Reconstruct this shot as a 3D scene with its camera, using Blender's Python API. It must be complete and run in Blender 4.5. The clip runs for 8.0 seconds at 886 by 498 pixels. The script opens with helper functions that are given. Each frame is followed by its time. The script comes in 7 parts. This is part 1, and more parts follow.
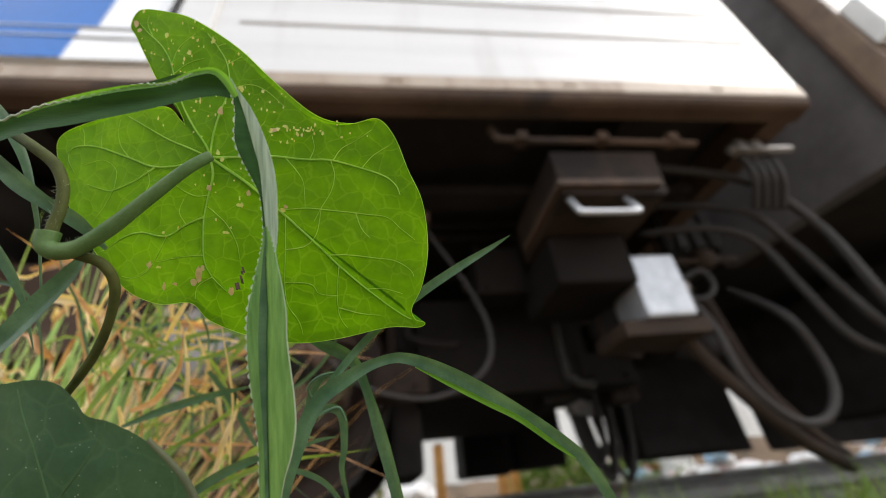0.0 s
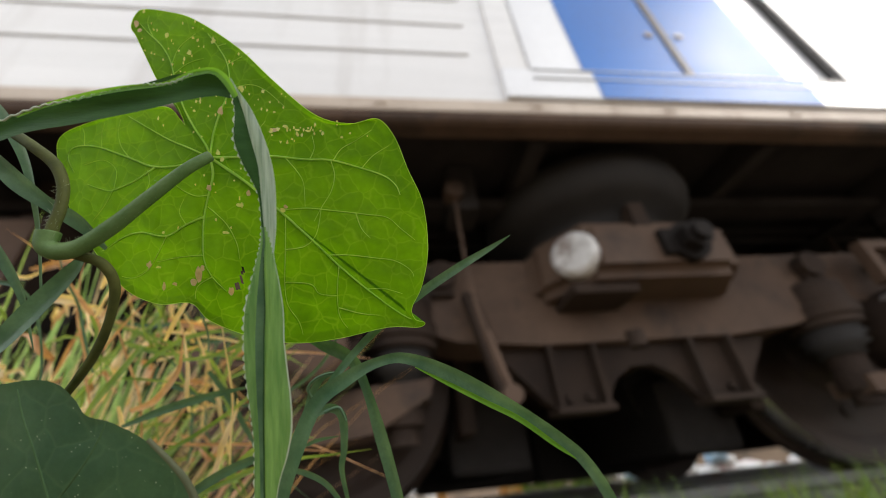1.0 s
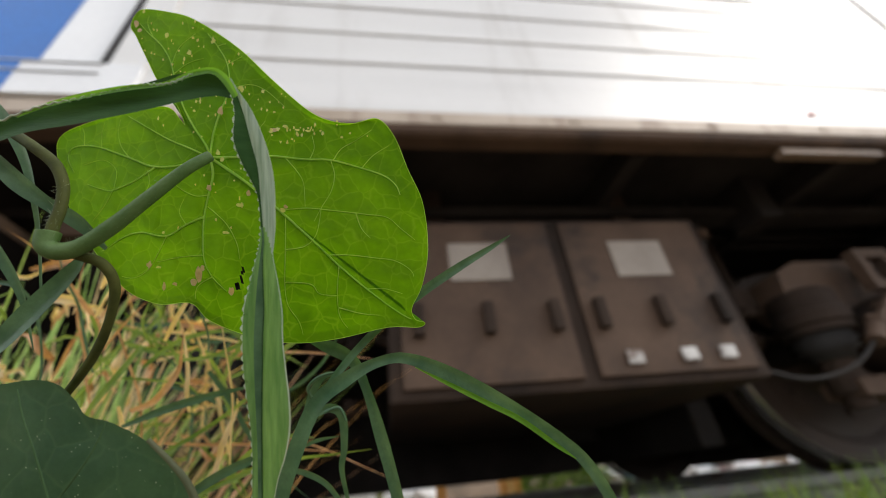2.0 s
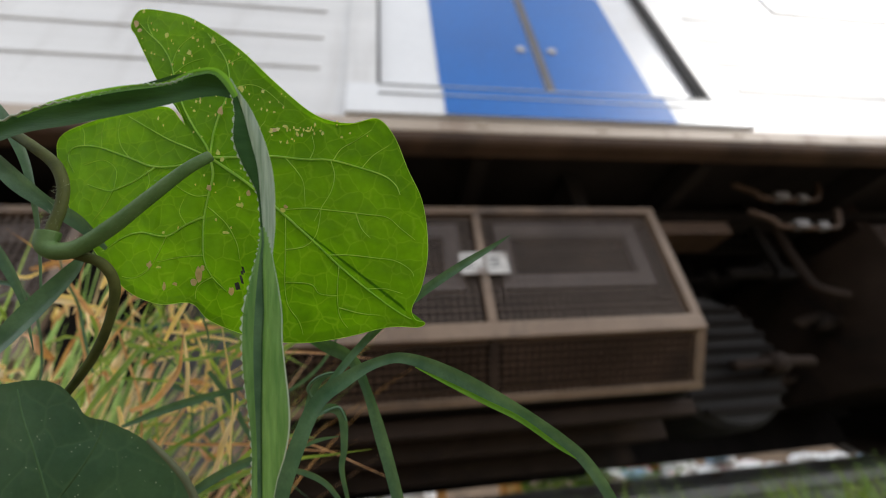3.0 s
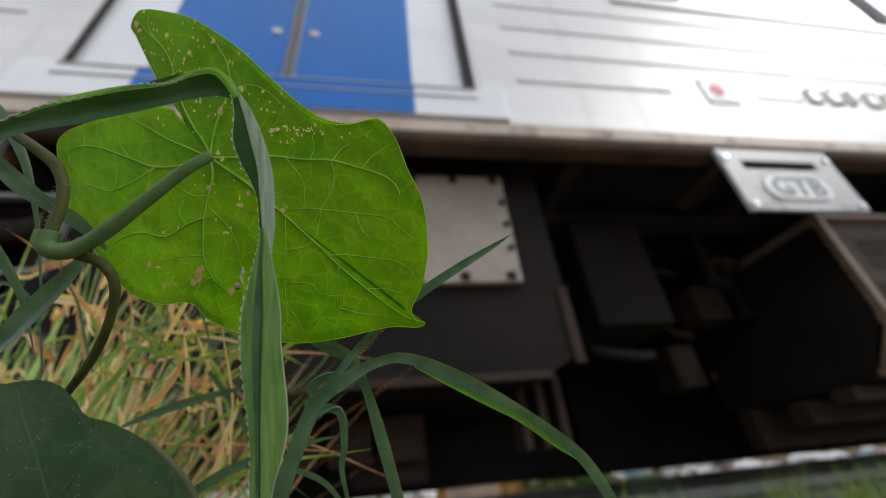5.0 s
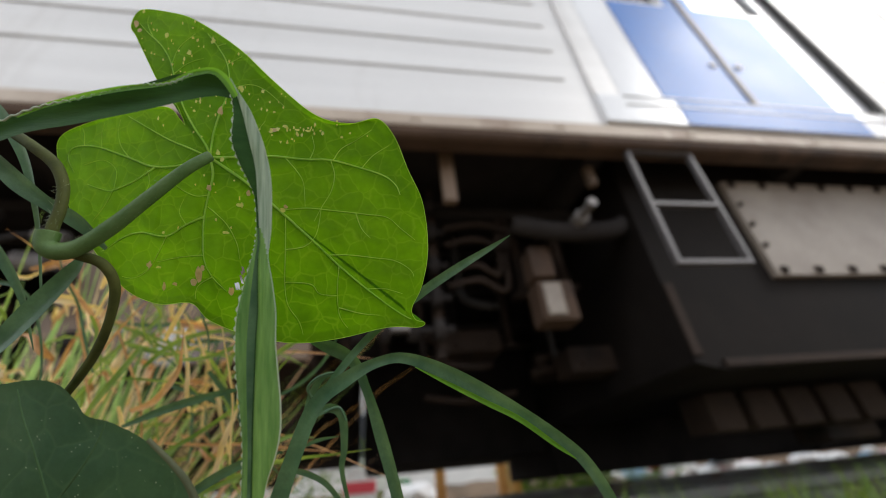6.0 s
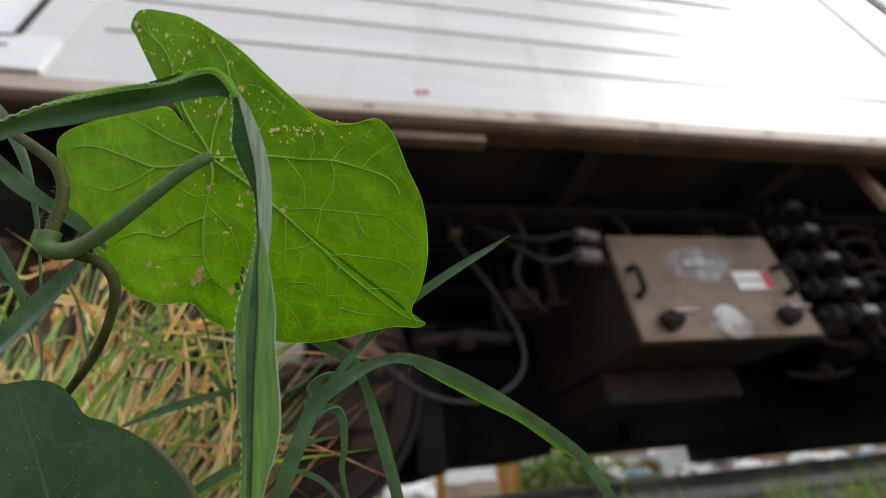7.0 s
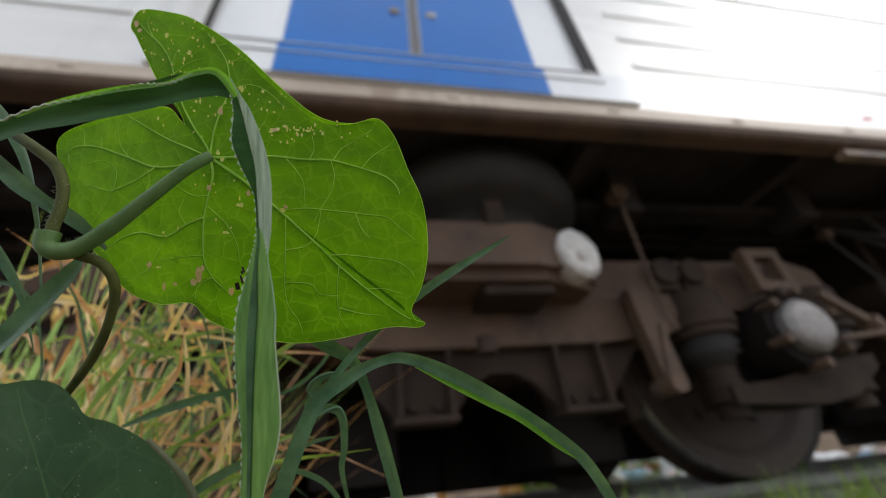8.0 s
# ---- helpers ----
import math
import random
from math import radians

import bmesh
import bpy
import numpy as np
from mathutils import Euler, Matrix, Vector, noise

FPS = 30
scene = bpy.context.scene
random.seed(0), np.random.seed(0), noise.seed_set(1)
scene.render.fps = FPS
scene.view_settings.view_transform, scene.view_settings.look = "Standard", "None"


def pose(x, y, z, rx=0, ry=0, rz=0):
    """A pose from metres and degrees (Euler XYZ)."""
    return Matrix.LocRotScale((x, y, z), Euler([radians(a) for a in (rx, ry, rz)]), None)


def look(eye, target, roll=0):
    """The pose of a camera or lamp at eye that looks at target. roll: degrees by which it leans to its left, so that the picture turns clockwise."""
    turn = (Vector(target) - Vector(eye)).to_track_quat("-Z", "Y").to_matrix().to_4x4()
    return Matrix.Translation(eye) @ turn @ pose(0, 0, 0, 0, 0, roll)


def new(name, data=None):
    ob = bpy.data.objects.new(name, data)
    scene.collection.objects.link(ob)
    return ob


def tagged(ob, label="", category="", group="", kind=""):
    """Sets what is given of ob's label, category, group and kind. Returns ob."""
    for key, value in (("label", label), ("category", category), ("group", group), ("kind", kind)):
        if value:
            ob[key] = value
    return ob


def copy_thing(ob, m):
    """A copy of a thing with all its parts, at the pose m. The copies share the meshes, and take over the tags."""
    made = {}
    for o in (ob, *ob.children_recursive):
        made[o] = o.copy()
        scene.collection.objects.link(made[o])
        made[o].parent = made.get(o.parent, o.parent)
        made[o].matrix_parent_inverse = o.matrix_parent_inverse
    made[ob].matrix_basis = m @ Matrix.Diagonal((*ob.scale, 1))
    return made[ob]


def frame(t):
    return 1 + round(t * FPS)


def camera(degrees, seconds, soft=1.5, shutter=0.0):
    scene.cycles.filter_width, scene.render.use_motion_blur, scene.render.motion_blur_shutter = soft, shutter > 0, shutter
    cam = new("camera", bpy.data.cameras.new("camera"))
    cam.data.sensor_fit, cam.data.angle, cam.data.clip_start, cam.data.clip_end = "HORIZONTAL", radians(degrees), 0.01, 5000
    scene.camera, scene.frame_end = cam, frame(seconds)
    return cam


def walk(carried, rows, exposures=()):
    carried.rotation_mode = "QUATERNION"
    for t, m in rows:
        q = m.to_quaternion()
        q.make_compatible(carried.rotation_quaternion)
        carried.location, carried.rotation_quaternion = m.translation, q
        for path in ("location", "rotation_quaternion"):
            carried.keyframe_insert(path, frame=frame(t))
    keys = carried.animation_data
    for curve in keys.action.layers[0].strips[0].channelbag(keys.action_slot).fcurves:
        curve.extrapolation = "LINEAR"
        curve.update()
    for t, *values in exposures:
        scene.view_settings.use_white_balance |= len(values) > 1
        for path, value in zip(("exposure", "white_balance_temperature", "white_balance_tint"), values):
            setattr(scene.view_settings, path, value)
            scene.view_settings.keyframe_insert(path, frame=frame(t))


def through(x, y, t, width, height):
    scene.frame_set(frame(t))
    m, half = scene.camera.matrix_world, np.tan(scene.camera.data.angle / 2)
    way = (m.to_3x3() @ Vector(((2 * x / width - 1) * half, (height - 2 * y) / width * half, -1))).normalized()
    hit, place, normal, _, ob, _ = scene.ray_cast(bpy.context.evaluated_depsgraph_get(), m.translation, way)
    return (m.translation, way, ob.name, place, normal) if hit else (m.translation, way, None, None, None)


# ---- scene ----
EYE = Vector((0.0, 0.0, 0.0906))
AIM = EYE + Vector((0.15605, 0.84084, 0.51829))
VIEW = look(EYE, AIM, -5.924)
cam = camera(97.67, 8.0, soft=0.9, shutter=0.12)
cam.data.dof.use_dof = True
cam.data.dof.focus_distance = 0.125
cam.data.dof.aperture_fstop = 6.2
walk(cam, [(0.0, VIEW), (8.0, VIEW)],
     exposures=[(0.0, 0.36, 6400, 10), (0.5, 0.32, 6380, 9), (1.0, 0.2, 6480, 10), (1.5, 0.1, 6500, 10), (3.0, -0.05, 6250, 9.5), (3.5, -0.1, 6250, 9.5), (4.0, -0.3, 6150, 10), (4.5, -0.38, 6100, 10),
                (6.0, -0.1, 6250, 9.5), (7.0, -0.08, 6200, 9.5), (8.0, -0.2, 6120, 9)])

# ---- sky and sun ----
sky_world = bpy.data.worlds.new("sky")
scene.world = sky_world
sky_world.use_nodes = True
wn, wl = sky_world.node_tree.nodes, sky_world.node_tree.links
wn.clear()
w_out = wn.new("ShaderNodeOutputWorld")
w_bg = wn.new("ShaderNodeBackground")
w_sky = wn.new("ShaderNodeTexSky")
w_sky.sky_type = "NISHITA"
w_sky.sun_disc = False
w_sky.sun_elevation = radians(39)
w_sky.sun_rotation = radians(112)
w_sky.air_density, w_sky.dust_density, w_sky.ozone_density = 1.0, 1.6, 1.2
w_co = wn.new("ShaderNodeTexCoord")
w_map = wn.new("ShaderNodeMapping")
w_map.inputs["Scale"].default_value = (1.0, 1.0, 2.2)
w_noise = wn.new("ShaderNodeTexNoise")
w_noise.inputs["Scale"].default_value = 2.3
w_noise.inputs["Detail"].default_value = 7.0
w_noise.inputs["Roughness"].default_value = 0.58
w_ramp = wn.new("ShaderNodeValToRGB")
w_ramp.color_ramp.elements[0].position, w_ramp.color_ramp.elements[1].position = 0.36, 0.56
w_mix = wn.new("ShaderNodeMixRGB")
w_mix.inputs[2].default_value = (12.0, 12.2, 12.6, 1)
wl.new(w_co.outputs["Generated"], w_map.inputs["Vector"])
wl.new(w_map.outputs[0], w_noise.inputs["Vector"])
wl.new(w_noise.outputs["Fac"], w_ramp.inputs[0])
wl.new(w_ramp.outputs[0], w_mix.inputs[0])
wl.new(w_sky.outputs[0], w_mix.inputs[1])
wl.new(w_mix.outputs[0], w_bg.inputs[0])
w_bg.inputs[1].default_value = 0.135
wl.new(w_bg.outputs[0], w_out.inputs[0])

sun = new("sun", bpy.data.lights.new("sun", "SUN"))
sun.data.energy, sun.data.angle, sun.data.color = 1.4, radians(22), (1.0, 0.96, 0.9)
sun.matrix_world = look((10.5, -4.25, 9.2), (0, 0, 0))


# ---- materials ----
def ramp_node(nt, fac, stops):
    node = nt.nodes.new("ShaderNodeValToRGB")
    while len(node.color_ramp.elements) < len(stops):
        node.color_ramp.elements.new(0.5)
    for el, (at, col) in zip(node.color_ramp.elements, stops):
        el.position, el.color = at, (*col, 1)
    nt.links.new(fac, node.inputs[0])
    return node.outputs[0]


def noise_node(nt, scale, detail=6.0, rough=0.6, stretch=(1, 1, 1), coord="Object"):
    co = nt.nodes.new("ShaderNodeTexCoord")
    mp = nt.nodes.new("ShaderNodeMapping")
    mp.inputs["Scale"].default_value = stretch
    no = nt.nodes.new("ShaderNodeTexNoise")
    no.inputs["Scale"].default_value, no.inputs["Detail"].default_value, no.inputs["Roughness"].default_value = scale, detail, rough
    nt.links.new(co.outputs[coord], mp.inputs["Vector"])
    nt.links.new(mp.outputs[0], no.inputs["Vector"])
    return no.outputs["Fac"]


def mix_node(nt, fac, a, b, kind="MIX"):
    node = nt.nodes.new("ShaderNodeMixRGB")
    node.blend_type = kind
    for slot, value in ((0, fac), (1, a), (2, b)):
        if isinstance(value, (int, float)):
            node.inputs[slot].default_value = value
        elif isinstance(value, tuple):
            node.inputs[slot].default_value = (*value, 1)
        else:
            nt.links.new(value, node.inputs[slot])
    return node.outputs[0]


def surface(name, dark, light, scale=4.0, rough=0.6, metal=0.0, bump=0.15, grain=90.0, stretch=(1, 1, 1), stain=None, stain_scale=1.3,
            stain_at=(0.52, 0.66), stain_stretch=(1, 1, 1), vary=0.0, specular=0.5, coat=0.0):
    """A two-scale material: broad patches and fine grain in colour, roughness and relief."""
    m = bpy.data.materials.new(name)
    m.use_nodes = True
    nt = m.node_tree
    b = nt.nodes["Principled BSDF"]
    broad = noise_node(nt, scale, 6, 0.6, stretch)
    fine = noise_node(nt, grain, 4, 0.6, stretch)
    col = ramp_node(nt, broad, [(0.3, dark), (0.7, light)])
    col = mix_node(nt, 0.35, col, ramp_node(nt, fine, [(0.3, (0.35, 0.35, 0.35)), (0.7, (0.65, 0.65, 0.65))]), "OVERLAY")
    if stain:
        spots = noise_node(nt, stain_scale, 9, 0.66, stain_stretch)
        fac = ramp_node(nt, spots, [(stain_at[0], (0, 0, 0)), (stain_at[1], (1, 1, 1))])
        col = mix_node(nt, fac, col, stain)
    if vary:
        info = nt.nodes.new("ShaderNodeNewGeometry")
        hsv = nt.nodes.new("ShaderNodeHueSaturation")
        span = nt.nodes.new("ShaderNodeMapRange")
        span.inputs["To Min"].default_value, span.inputs["To Max"].default_value = 1 - vary, 1 + vary
        nt.links.new(info.outputs["Random Per Island"], span.inputs["Value"])
        nt.links.new(span.outputs[0], hsv.inputs["Value"])
        nt.links.new(col, hsv.inputs["Color"])
        col = hsv.outputs[0]
    nt.links.new(col, b.inputs["Base Color"])
    rg = nt.nodes.new("ShaderNodeMapRange")
    rg.inputs["To Min"].default_value, rg.inputs["To Max"].default_value = max(0.02, rough - 0.12), min(1, rough + 0.12)
    nt.links.new(broad, rg.inputs["Value"])
    nt.links.new(rg.outputs[0], b.inputs["Roughness"])
    b.inputs["Metallic"].default_value = metal
    b.inputs["Specular IOR Level"].default_value = specular
    b.inputs["Coat Weight"].default_value = coat
    b.inputs["Coat Roughness"].default_value = 0.06
    if bump:
        bp = nt.nodes.new("ShaderNodeBump")
        bp.inputs["Strength"].default_value, bp.inputs["Distance"].default_value = bump, 0.004
        nt.links.new(fine, bp.inputs["Height"])
        nt.links.new(bp.outputs[0], b.inputs["Normal"])
    return m


def plant(name, dark, light, scale=60.0, grain=500.0, through=0.5, rough=0.45, cells=0.0, specular=0.4, vary=0.0, bump=0.25, stretch=(1, 1, 1), pale=None):
    """Thin living tissue: reflects on both faces and lets light through. cells: size of the fine vein net, per metre."""
    m = bpy.data.materials.new(name)
    m.use_nodes = True
    nt = m.node_tree
    b = nt.nodes["Principled BSDF"]
    out = nt.nodes["Material Output"]
    broad = noise_node(nt, scale, 5, 0.55, stretch)
    fine = noise_node(nt, grain, 3, 0.6, stretch)
    col = ramp_node(nt, broad, [(0.32, dark), (0.68, light)])
    col = mix_node(nt, 0.25, col, ramp_node(nt, fine, [(0.3, (0.38, 0.38, 0.38)), (0.7, (0.62, 0.62, 0.62))]), "OVERLAY")
    height = fine
    if cells:
        co = nt.nodes.new("ShaderNodeTexCoord")
        wob = nt.nodes.new("ShaderNodeTexNoise")
        wob.inputs["Scale"].default_value = cells * 1.3
        add = nt.nodes.new("ShaderNodeMixRGB")
        add.blend_type = "ADD"
        add.inputs[0].default_value = 0.35 / cells
        vor = nt.nodes.new("ShaderNodeTexVoronoi")
        vor.feature = "DISTANCE_TO_EDGE"
        vor.inputs["Scale"].default_value = cells
        nt.links.new(co.outputs["Object"], wob.inputs["Vector"])
        nt.links.new(co.outputs["Object"], add.inputs[1])
        nt.links.new(wob.outputs["Color"], add.inputs[2])
        nt.links.new(add.outputs[0], vor.inputs["Vector"])
        net = ramp_node(nt, vor.outputs["Distance"], [(0.0, (1, 1, 1)), (0.05, (0, 0, 0))])
        fade = mix_node(nt, 0.18, (0, 0, 0), net)
        col = mix_node(nt, fade, col, pale or light)
        height = ramp_node(nt, vor.outputs["Distance"], [(0.0, (0, 0, 0)), (0.28, (1, 1, 1))])
    if vary:
        info = nt.nodes.new("ShaderNodeNewGeometry")
        hsv = nt.nodes.new("ShaderNodeHueSaturation")
        span = nt.nodes.new("ShaderNodeMapRange")
        span.inputs["To Min"].default_value, span.inputs["To Max"].default_value = 1 - vary, 1 + vary
        nt.links.new(info.outputs["Random Per Island"], span.inputs["Value"])
        nt.links.new(span.outputs[0], hsv.inputs["Value"])
        nt.links.new(col, hsv.inputs["Color"])
        col = hsv.outputs[0]
    nt.links.new(col, b.inputs["Base Color"])
    b.inputs["Roughness"].default_value = rough
    b.inputs["Specular IOR Level"].default_value = specular
    if bump:
        bp = nt.nodes.new("ShaderNodeBump")
        bp.inputs["Strength"].default_value, bp.inputs["Distance"].default_value = bump, 0.0006
        nt.links.new(height, bp.inputs["Height"])
        nt.links.new(bp.outputs[0], b.inputs["Normal"])
    tr = nt.nodes.new("ShaderNodeBsdfTranslucent")
    warm = mix_node(nt, 1.0, col, (1.9, 1.6, 0.5), "MULTIPLY")
    nt.links.new(warm, tr.inputs["Color"])
    if bump:
        nt.links.new(bp.outputs[0], tr.inputs["Normal"])
    mix = nt.nodes.new("ShaderNodeMixShader")
    mix.inputs[0].default_value = through
    nt.links.new(b.outputs[0], mix.inputs[1])
    nt.links.new(tr.outputs[0], mix.inputs[2])
    nt.links.new(mix.outputs[0], out.inputs["Surface"])
    return m


STEEL = surface("brushed_stainless_steel", (0.635, 0.615, 0.59), (0.745, 0.725, 0.70), 1.6, 0.46, 0.3, 0.03, 160, (0.25, 1, 6), stain=(0.40, 0.36, 0.32), stain_scale=1.0, stain_at=(0.54, 0.95), stain_stretch=(5, 1, 0.5))
CREAM = surface("dusty_cream_sill", (0.38, 0.30, 0.225), (0.54, 0.455, 0.37), 3, 0.55, 0.1, 0.05, 60, (1, 1, 3), stain=(0.30, 0.22, 0.16), stain_scale=2.4, stain_stretch=(3, 1, 0.6))
GROOVE = surface("bead_groove_grey", (0.48, 0.465, 0.44), (0.60, 0.58, 0.555), 5, 0.7, 0, 0.05)
WHITE = surface("white_door_paint", (0.74, 0.74, 0.75), (0.82, 0.82, 0.82), 2, 0.22, 0, 0.02, 60, stain=(0.62, 0.58, 0.53), stain_scale=2.2, stain_at=(0.6, 0.85), coat=0.3)
BLUE = surface("blue_door_film", (0.006, 0.115, 0.42), (0.010, 0.150, 0.52), 2, 0.42, 0, 0.02, 60, stain=(0.03, 0.16, 0.5), stain_scale=2.0, stain_at=(0.6, 0.9), specular=0.35)
ALU = surface("worn_grey_aluminium", (0.40, 0.40, 0.40), (0.55, 0.55, 0.54), 5, 0.42, 0.6, 0.05)
RUBBER = surface("black_rubber", (0.013, 0.011, 0.010), (0.028, 0.024, 0.021), 8, 0.8, 0, 0.1)
HOSE = surface("dusty_rubber_hose", (0.017, 0.014, 0.012), (0.036, 0.030, 0.026), 8, 0.75, 0, 0.1)
GRIME = surface("brake_dust_brown", (0.024, 0.015, 0.0105), (0.052, 0.034, 0.024), 5, 0.78, 0, 0.2, 110, specular=0.2, stain=(0.016, 0.012, 0.010), stain_scale=3.0)
GRIME_LIGHT = surface("dusty_brown_frame_paint", (0.068, 0.041, 0.027), (0.126, 0.080, 0.054), 4, 0.7, 0, 0.12, 90, specular=0.25, stain=(0.045, 0.032, 0.025), stain_scale=3.0)
CASE_PAINT = surface("brown_case_paint", (0.158, 0.103, 0.066), (0.255, 0.178, 0.120), 5, 0.55, 0, 0.1, 90, stain=(0.09, 0.065, 0.05), stain_scale=4)
DARK_CASE = surface("near_black_case", (0.009, 0.007, 0.006), (0.020, 0.016, 0.0135), 3, 0.8, 0, 0.15, specular=0.12)
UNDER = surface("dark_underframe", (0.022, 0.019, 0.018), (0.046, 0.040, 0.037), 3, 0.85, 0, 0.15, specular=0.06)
WORN = surface("worn_pale_metal", (0.13, 0.115, 0.105), (0.34, 0.315, 0.30), 14, 0.5, 0.3, 0.2, 120, stain=(0.16, 0.13, 0.11), stain_scale=14)
PALE = surface("pale_paint_chipped", (0.42, 0.39, 0.36), (0.68, 0.66, 0.63), 18, 0.55, 0, 0.15, 120, stain=(0.2, 0.15, 0.12), stain_scale=12, stain_at=(0.5, 0.62))
BEIGE = surface("dusty_beige_cover", (0.27, 0.222, 0.178), (0.38, 0.325, 0.268), 4, 0.55, 0, 0.06, 90, stain=(0.26, 0.21, 0.17), stain_scale=3)
MESHWIRE = surface("brown_wire_mesh", (0.10, 0.072, 0.056), (0.16, 0.118, 0.092), 6, 0.65, 0.1, 0.05)
PEWTER = surface("dull_grey_steel", (0.11, 0.10, 0.098), (0.17, 0.158, 0.155), 6, 0.5, 0.2, 0.05)
PEWTER_PALE = surface("grey_board_paint", (0.33, 0.325, 0.31), (0.45, 0.445, 0.425), 7, 0.45, 0.2, 0.05, stain=(0.15, 0.14, 0.13), stain_scale=5)
CORE = surface("dusty_mauve_core_frame", (0.21, 0.175, 0.165), (0.31, 0.265, 0.25), 6, 0.6, 0, 0.05)
SOCKET = surface("scuffed_zinc_plate", (0.34, 0.35, 0.37), (0.66, 0.67, 0.69), 7, 0.42, 0.5, 0.08, 60)
SCUFF = surface("bare_bluish_metal_scuff", (0.20, 0.175, 0.16), (0.40, 0.41, 0.43), 18, 0.5, 0.3, 0.1, 90, stain=(0.20, 0.15, 0.115), stain_scale=16, stain_at=(0.45, 0.6))
GALV = surface("bright_galvanised_steel", (0.55, 0.56, 0.58), (0.8, 0.81, 0.83), 9, 0.3, 0.7, 0.05)
LETTER = surface("grey_letter_paint", (0.17, 0.17, 0.18), (0.27, 0.27, 0.28), 20, 0.5, 0, 0.02)
PLATE = surface("white_enamel_plate", (0.72, 0.72, 0.70), (0.82, 0.82, 0.80), 6, 0.3, 0, 0.02)
REDINK = surface("faded_red_ink", (0.55, 0.05, 0.07), (0.70, 0.10, 0.12), 20, 0.5, 0, 0)
INK = surface("dark_grey_ink", (0.05, 0.05, 0.055), (0.09, 0.09, 0.09), 20, 0.5, 0, 0)
WHEEL = surface("rusty_wheel_steel", (0.026, 0.015, 0.010), (0.050, 0.030, 0.021), 7, 0.6, 0.25, 0.15, 140)
TREAD = surface("polished_wheel_tread", (0.30, 0.28, 0.27), (0.42, 0.40, 0.38), 8, 0.3, 0.9, 0.04)
RAILRUST = surface("rail_side_grey_rust", (0.13, 0.125, 0.12), (0.23, 0.22, 0.21), 7, 0.65, 0.2, 0.15, 120, stain=(0.16, 0.10, 0.065), stain_scale=4)
RAILTOP = surface("polished_rail_head", (0.42, 0.41, 0.40), (0.58, 0.57, 0.56), 6, 0.25, 0.95, 0.02)
CONCRETE = surface("weathered_concrete", (0.30, 0.28, 0.26), (0.44, 0.42, 0.39), 3, 0.85, 0, 0.3, 80)
SOIL = surface("dry_soil", (0.15, 0.11, 0.072), (0.28, 0.215, 0.15), 3, 0.95, 0, 0.6, 50, stain=(0.06, 0.075, 0.03), stain_scale=0.8)
BANK = surface("dry_tan_earth", (0.10, 0.064, 0.037), (0.21, 0.145, 0.092), 1.2, 0.95, 0, 0.7, 40, stain=(0.07, 0.05, 0.03), stain_scale=2.0)
STONE = surface("ballast_stone", (0.16, 0.145, 0.13), (0.33, 0.30, 0.27), 6, 0.85, 0, 0.3, 80, vary=0.35)
ORANGE = surface("faded_orange_post_paint", (0.50, 0.24, 0.06), (0.68, 0.37, 0.11), 6, 0.5, 0, 0.1)
ORANGE_WOOD = surface("weathered_board", (0.22, 0.13, 0.07), (0.40, 0.27, 0.16), 8, 0.8, 0, 0.3, 90, stretch=(1, 8, 8))
WALLPAINT = surface("pale_house_render", (0.62, 0.61, 0.58), (0.76, 0.75, 0.72), 0.9, 0.85, 0, 0.2, 30, stain=(0.5, 0.48, 0.45), stain_scale=0.5)
ROOF = surface("grey_roof_tile", (0.12, 0.12, 0.125), (0.2, 0.2, 0.205), 2, 0.8, 0, 0.3)
REFLECT = surface("window_pane_glass", (0.03, 0.035, 0.04), (0.045, 0.05, 0.055), 1, 0.06, 0, 0, 20, specular=0.9)
BLUEPAINT = surface("blue_drum_plastic", (0.02, 0.10, 0.30), (0.03, 0.15, 0.40), 4, 0.4, 0, 0.05)
GREENPAINT = surface("green_bin_plastic", (0.02, 0.16, 0.06), (0.03, 0.22, 0.09), 4, 0.45, 0, 0.05)
BAG = surface("white_plastic_sack", (0.74, 0.73, 0.71), (0.88, 0.87, 0.85), 5, 0.35, 0, 0.1)
BAG_BLUE = surface("pale_blue_plastic_sack", (0.22, 0.42, 0.60), (0.48, 0.66, 0.80), 5, 0.4, 0, 0.1)
BAG_RED = surface("pink_and_white_sack", (0.72, 0.62, 0.58), (0.84, 0.78, 0.74), 5, 0.4, 0, 0.1, stain=(0.62, 0.16, 0.16), stain_scale=6)
LEAF = plant("heart_leaf_underside", (0.078, 0.225, 0.002), (0.145, 0.355, 0.005), 26, 420, 0.70, 0.55, cells=150, pale=(0.34, 0.60, 0.06), bump=0.22, specular=0.18)
VEIN = plant("pale_leaf_vein", (0.34, 0.56, 0.08), (0.46, 0.66, 0.13), 80, 500, 0.55, 0.5, specular=0.25)
LEAF_TOP = plant("dark_leaf_upper_face", (0.034, 0.090, 0.046), (0.082, 0.170, 0.090), 26, 700, 0.22, 0.40, cells=75, pale=(0.12, 0.22, 0.11), bump=0.35)
RIM = plant("leaf_rolled_rim", (0.10, 0.12, 0.06), (0.15, 0.16, 0.085), 60, 400, 0.3, 0.6)
STEM = plant("green_vine_stem", (0.070, 0.14, 0.035), (0.13, 0.21, 0.07), 120, 900, 0.2, 0.5, specular=0.3)
STEM_RED = plant("reddish_vine_stem", (0.052, 0.062, 0.016), (0.095, 0.105, 0.028), 120, 900, 0.15, 0.6, specular=0.15)
BLADE = plant("broad_grass_blade", (0.046, 0.115, 0.062), (0.105, 0.205, 0.112), 110, 900, 0.18, 0.33, specular=0.55)
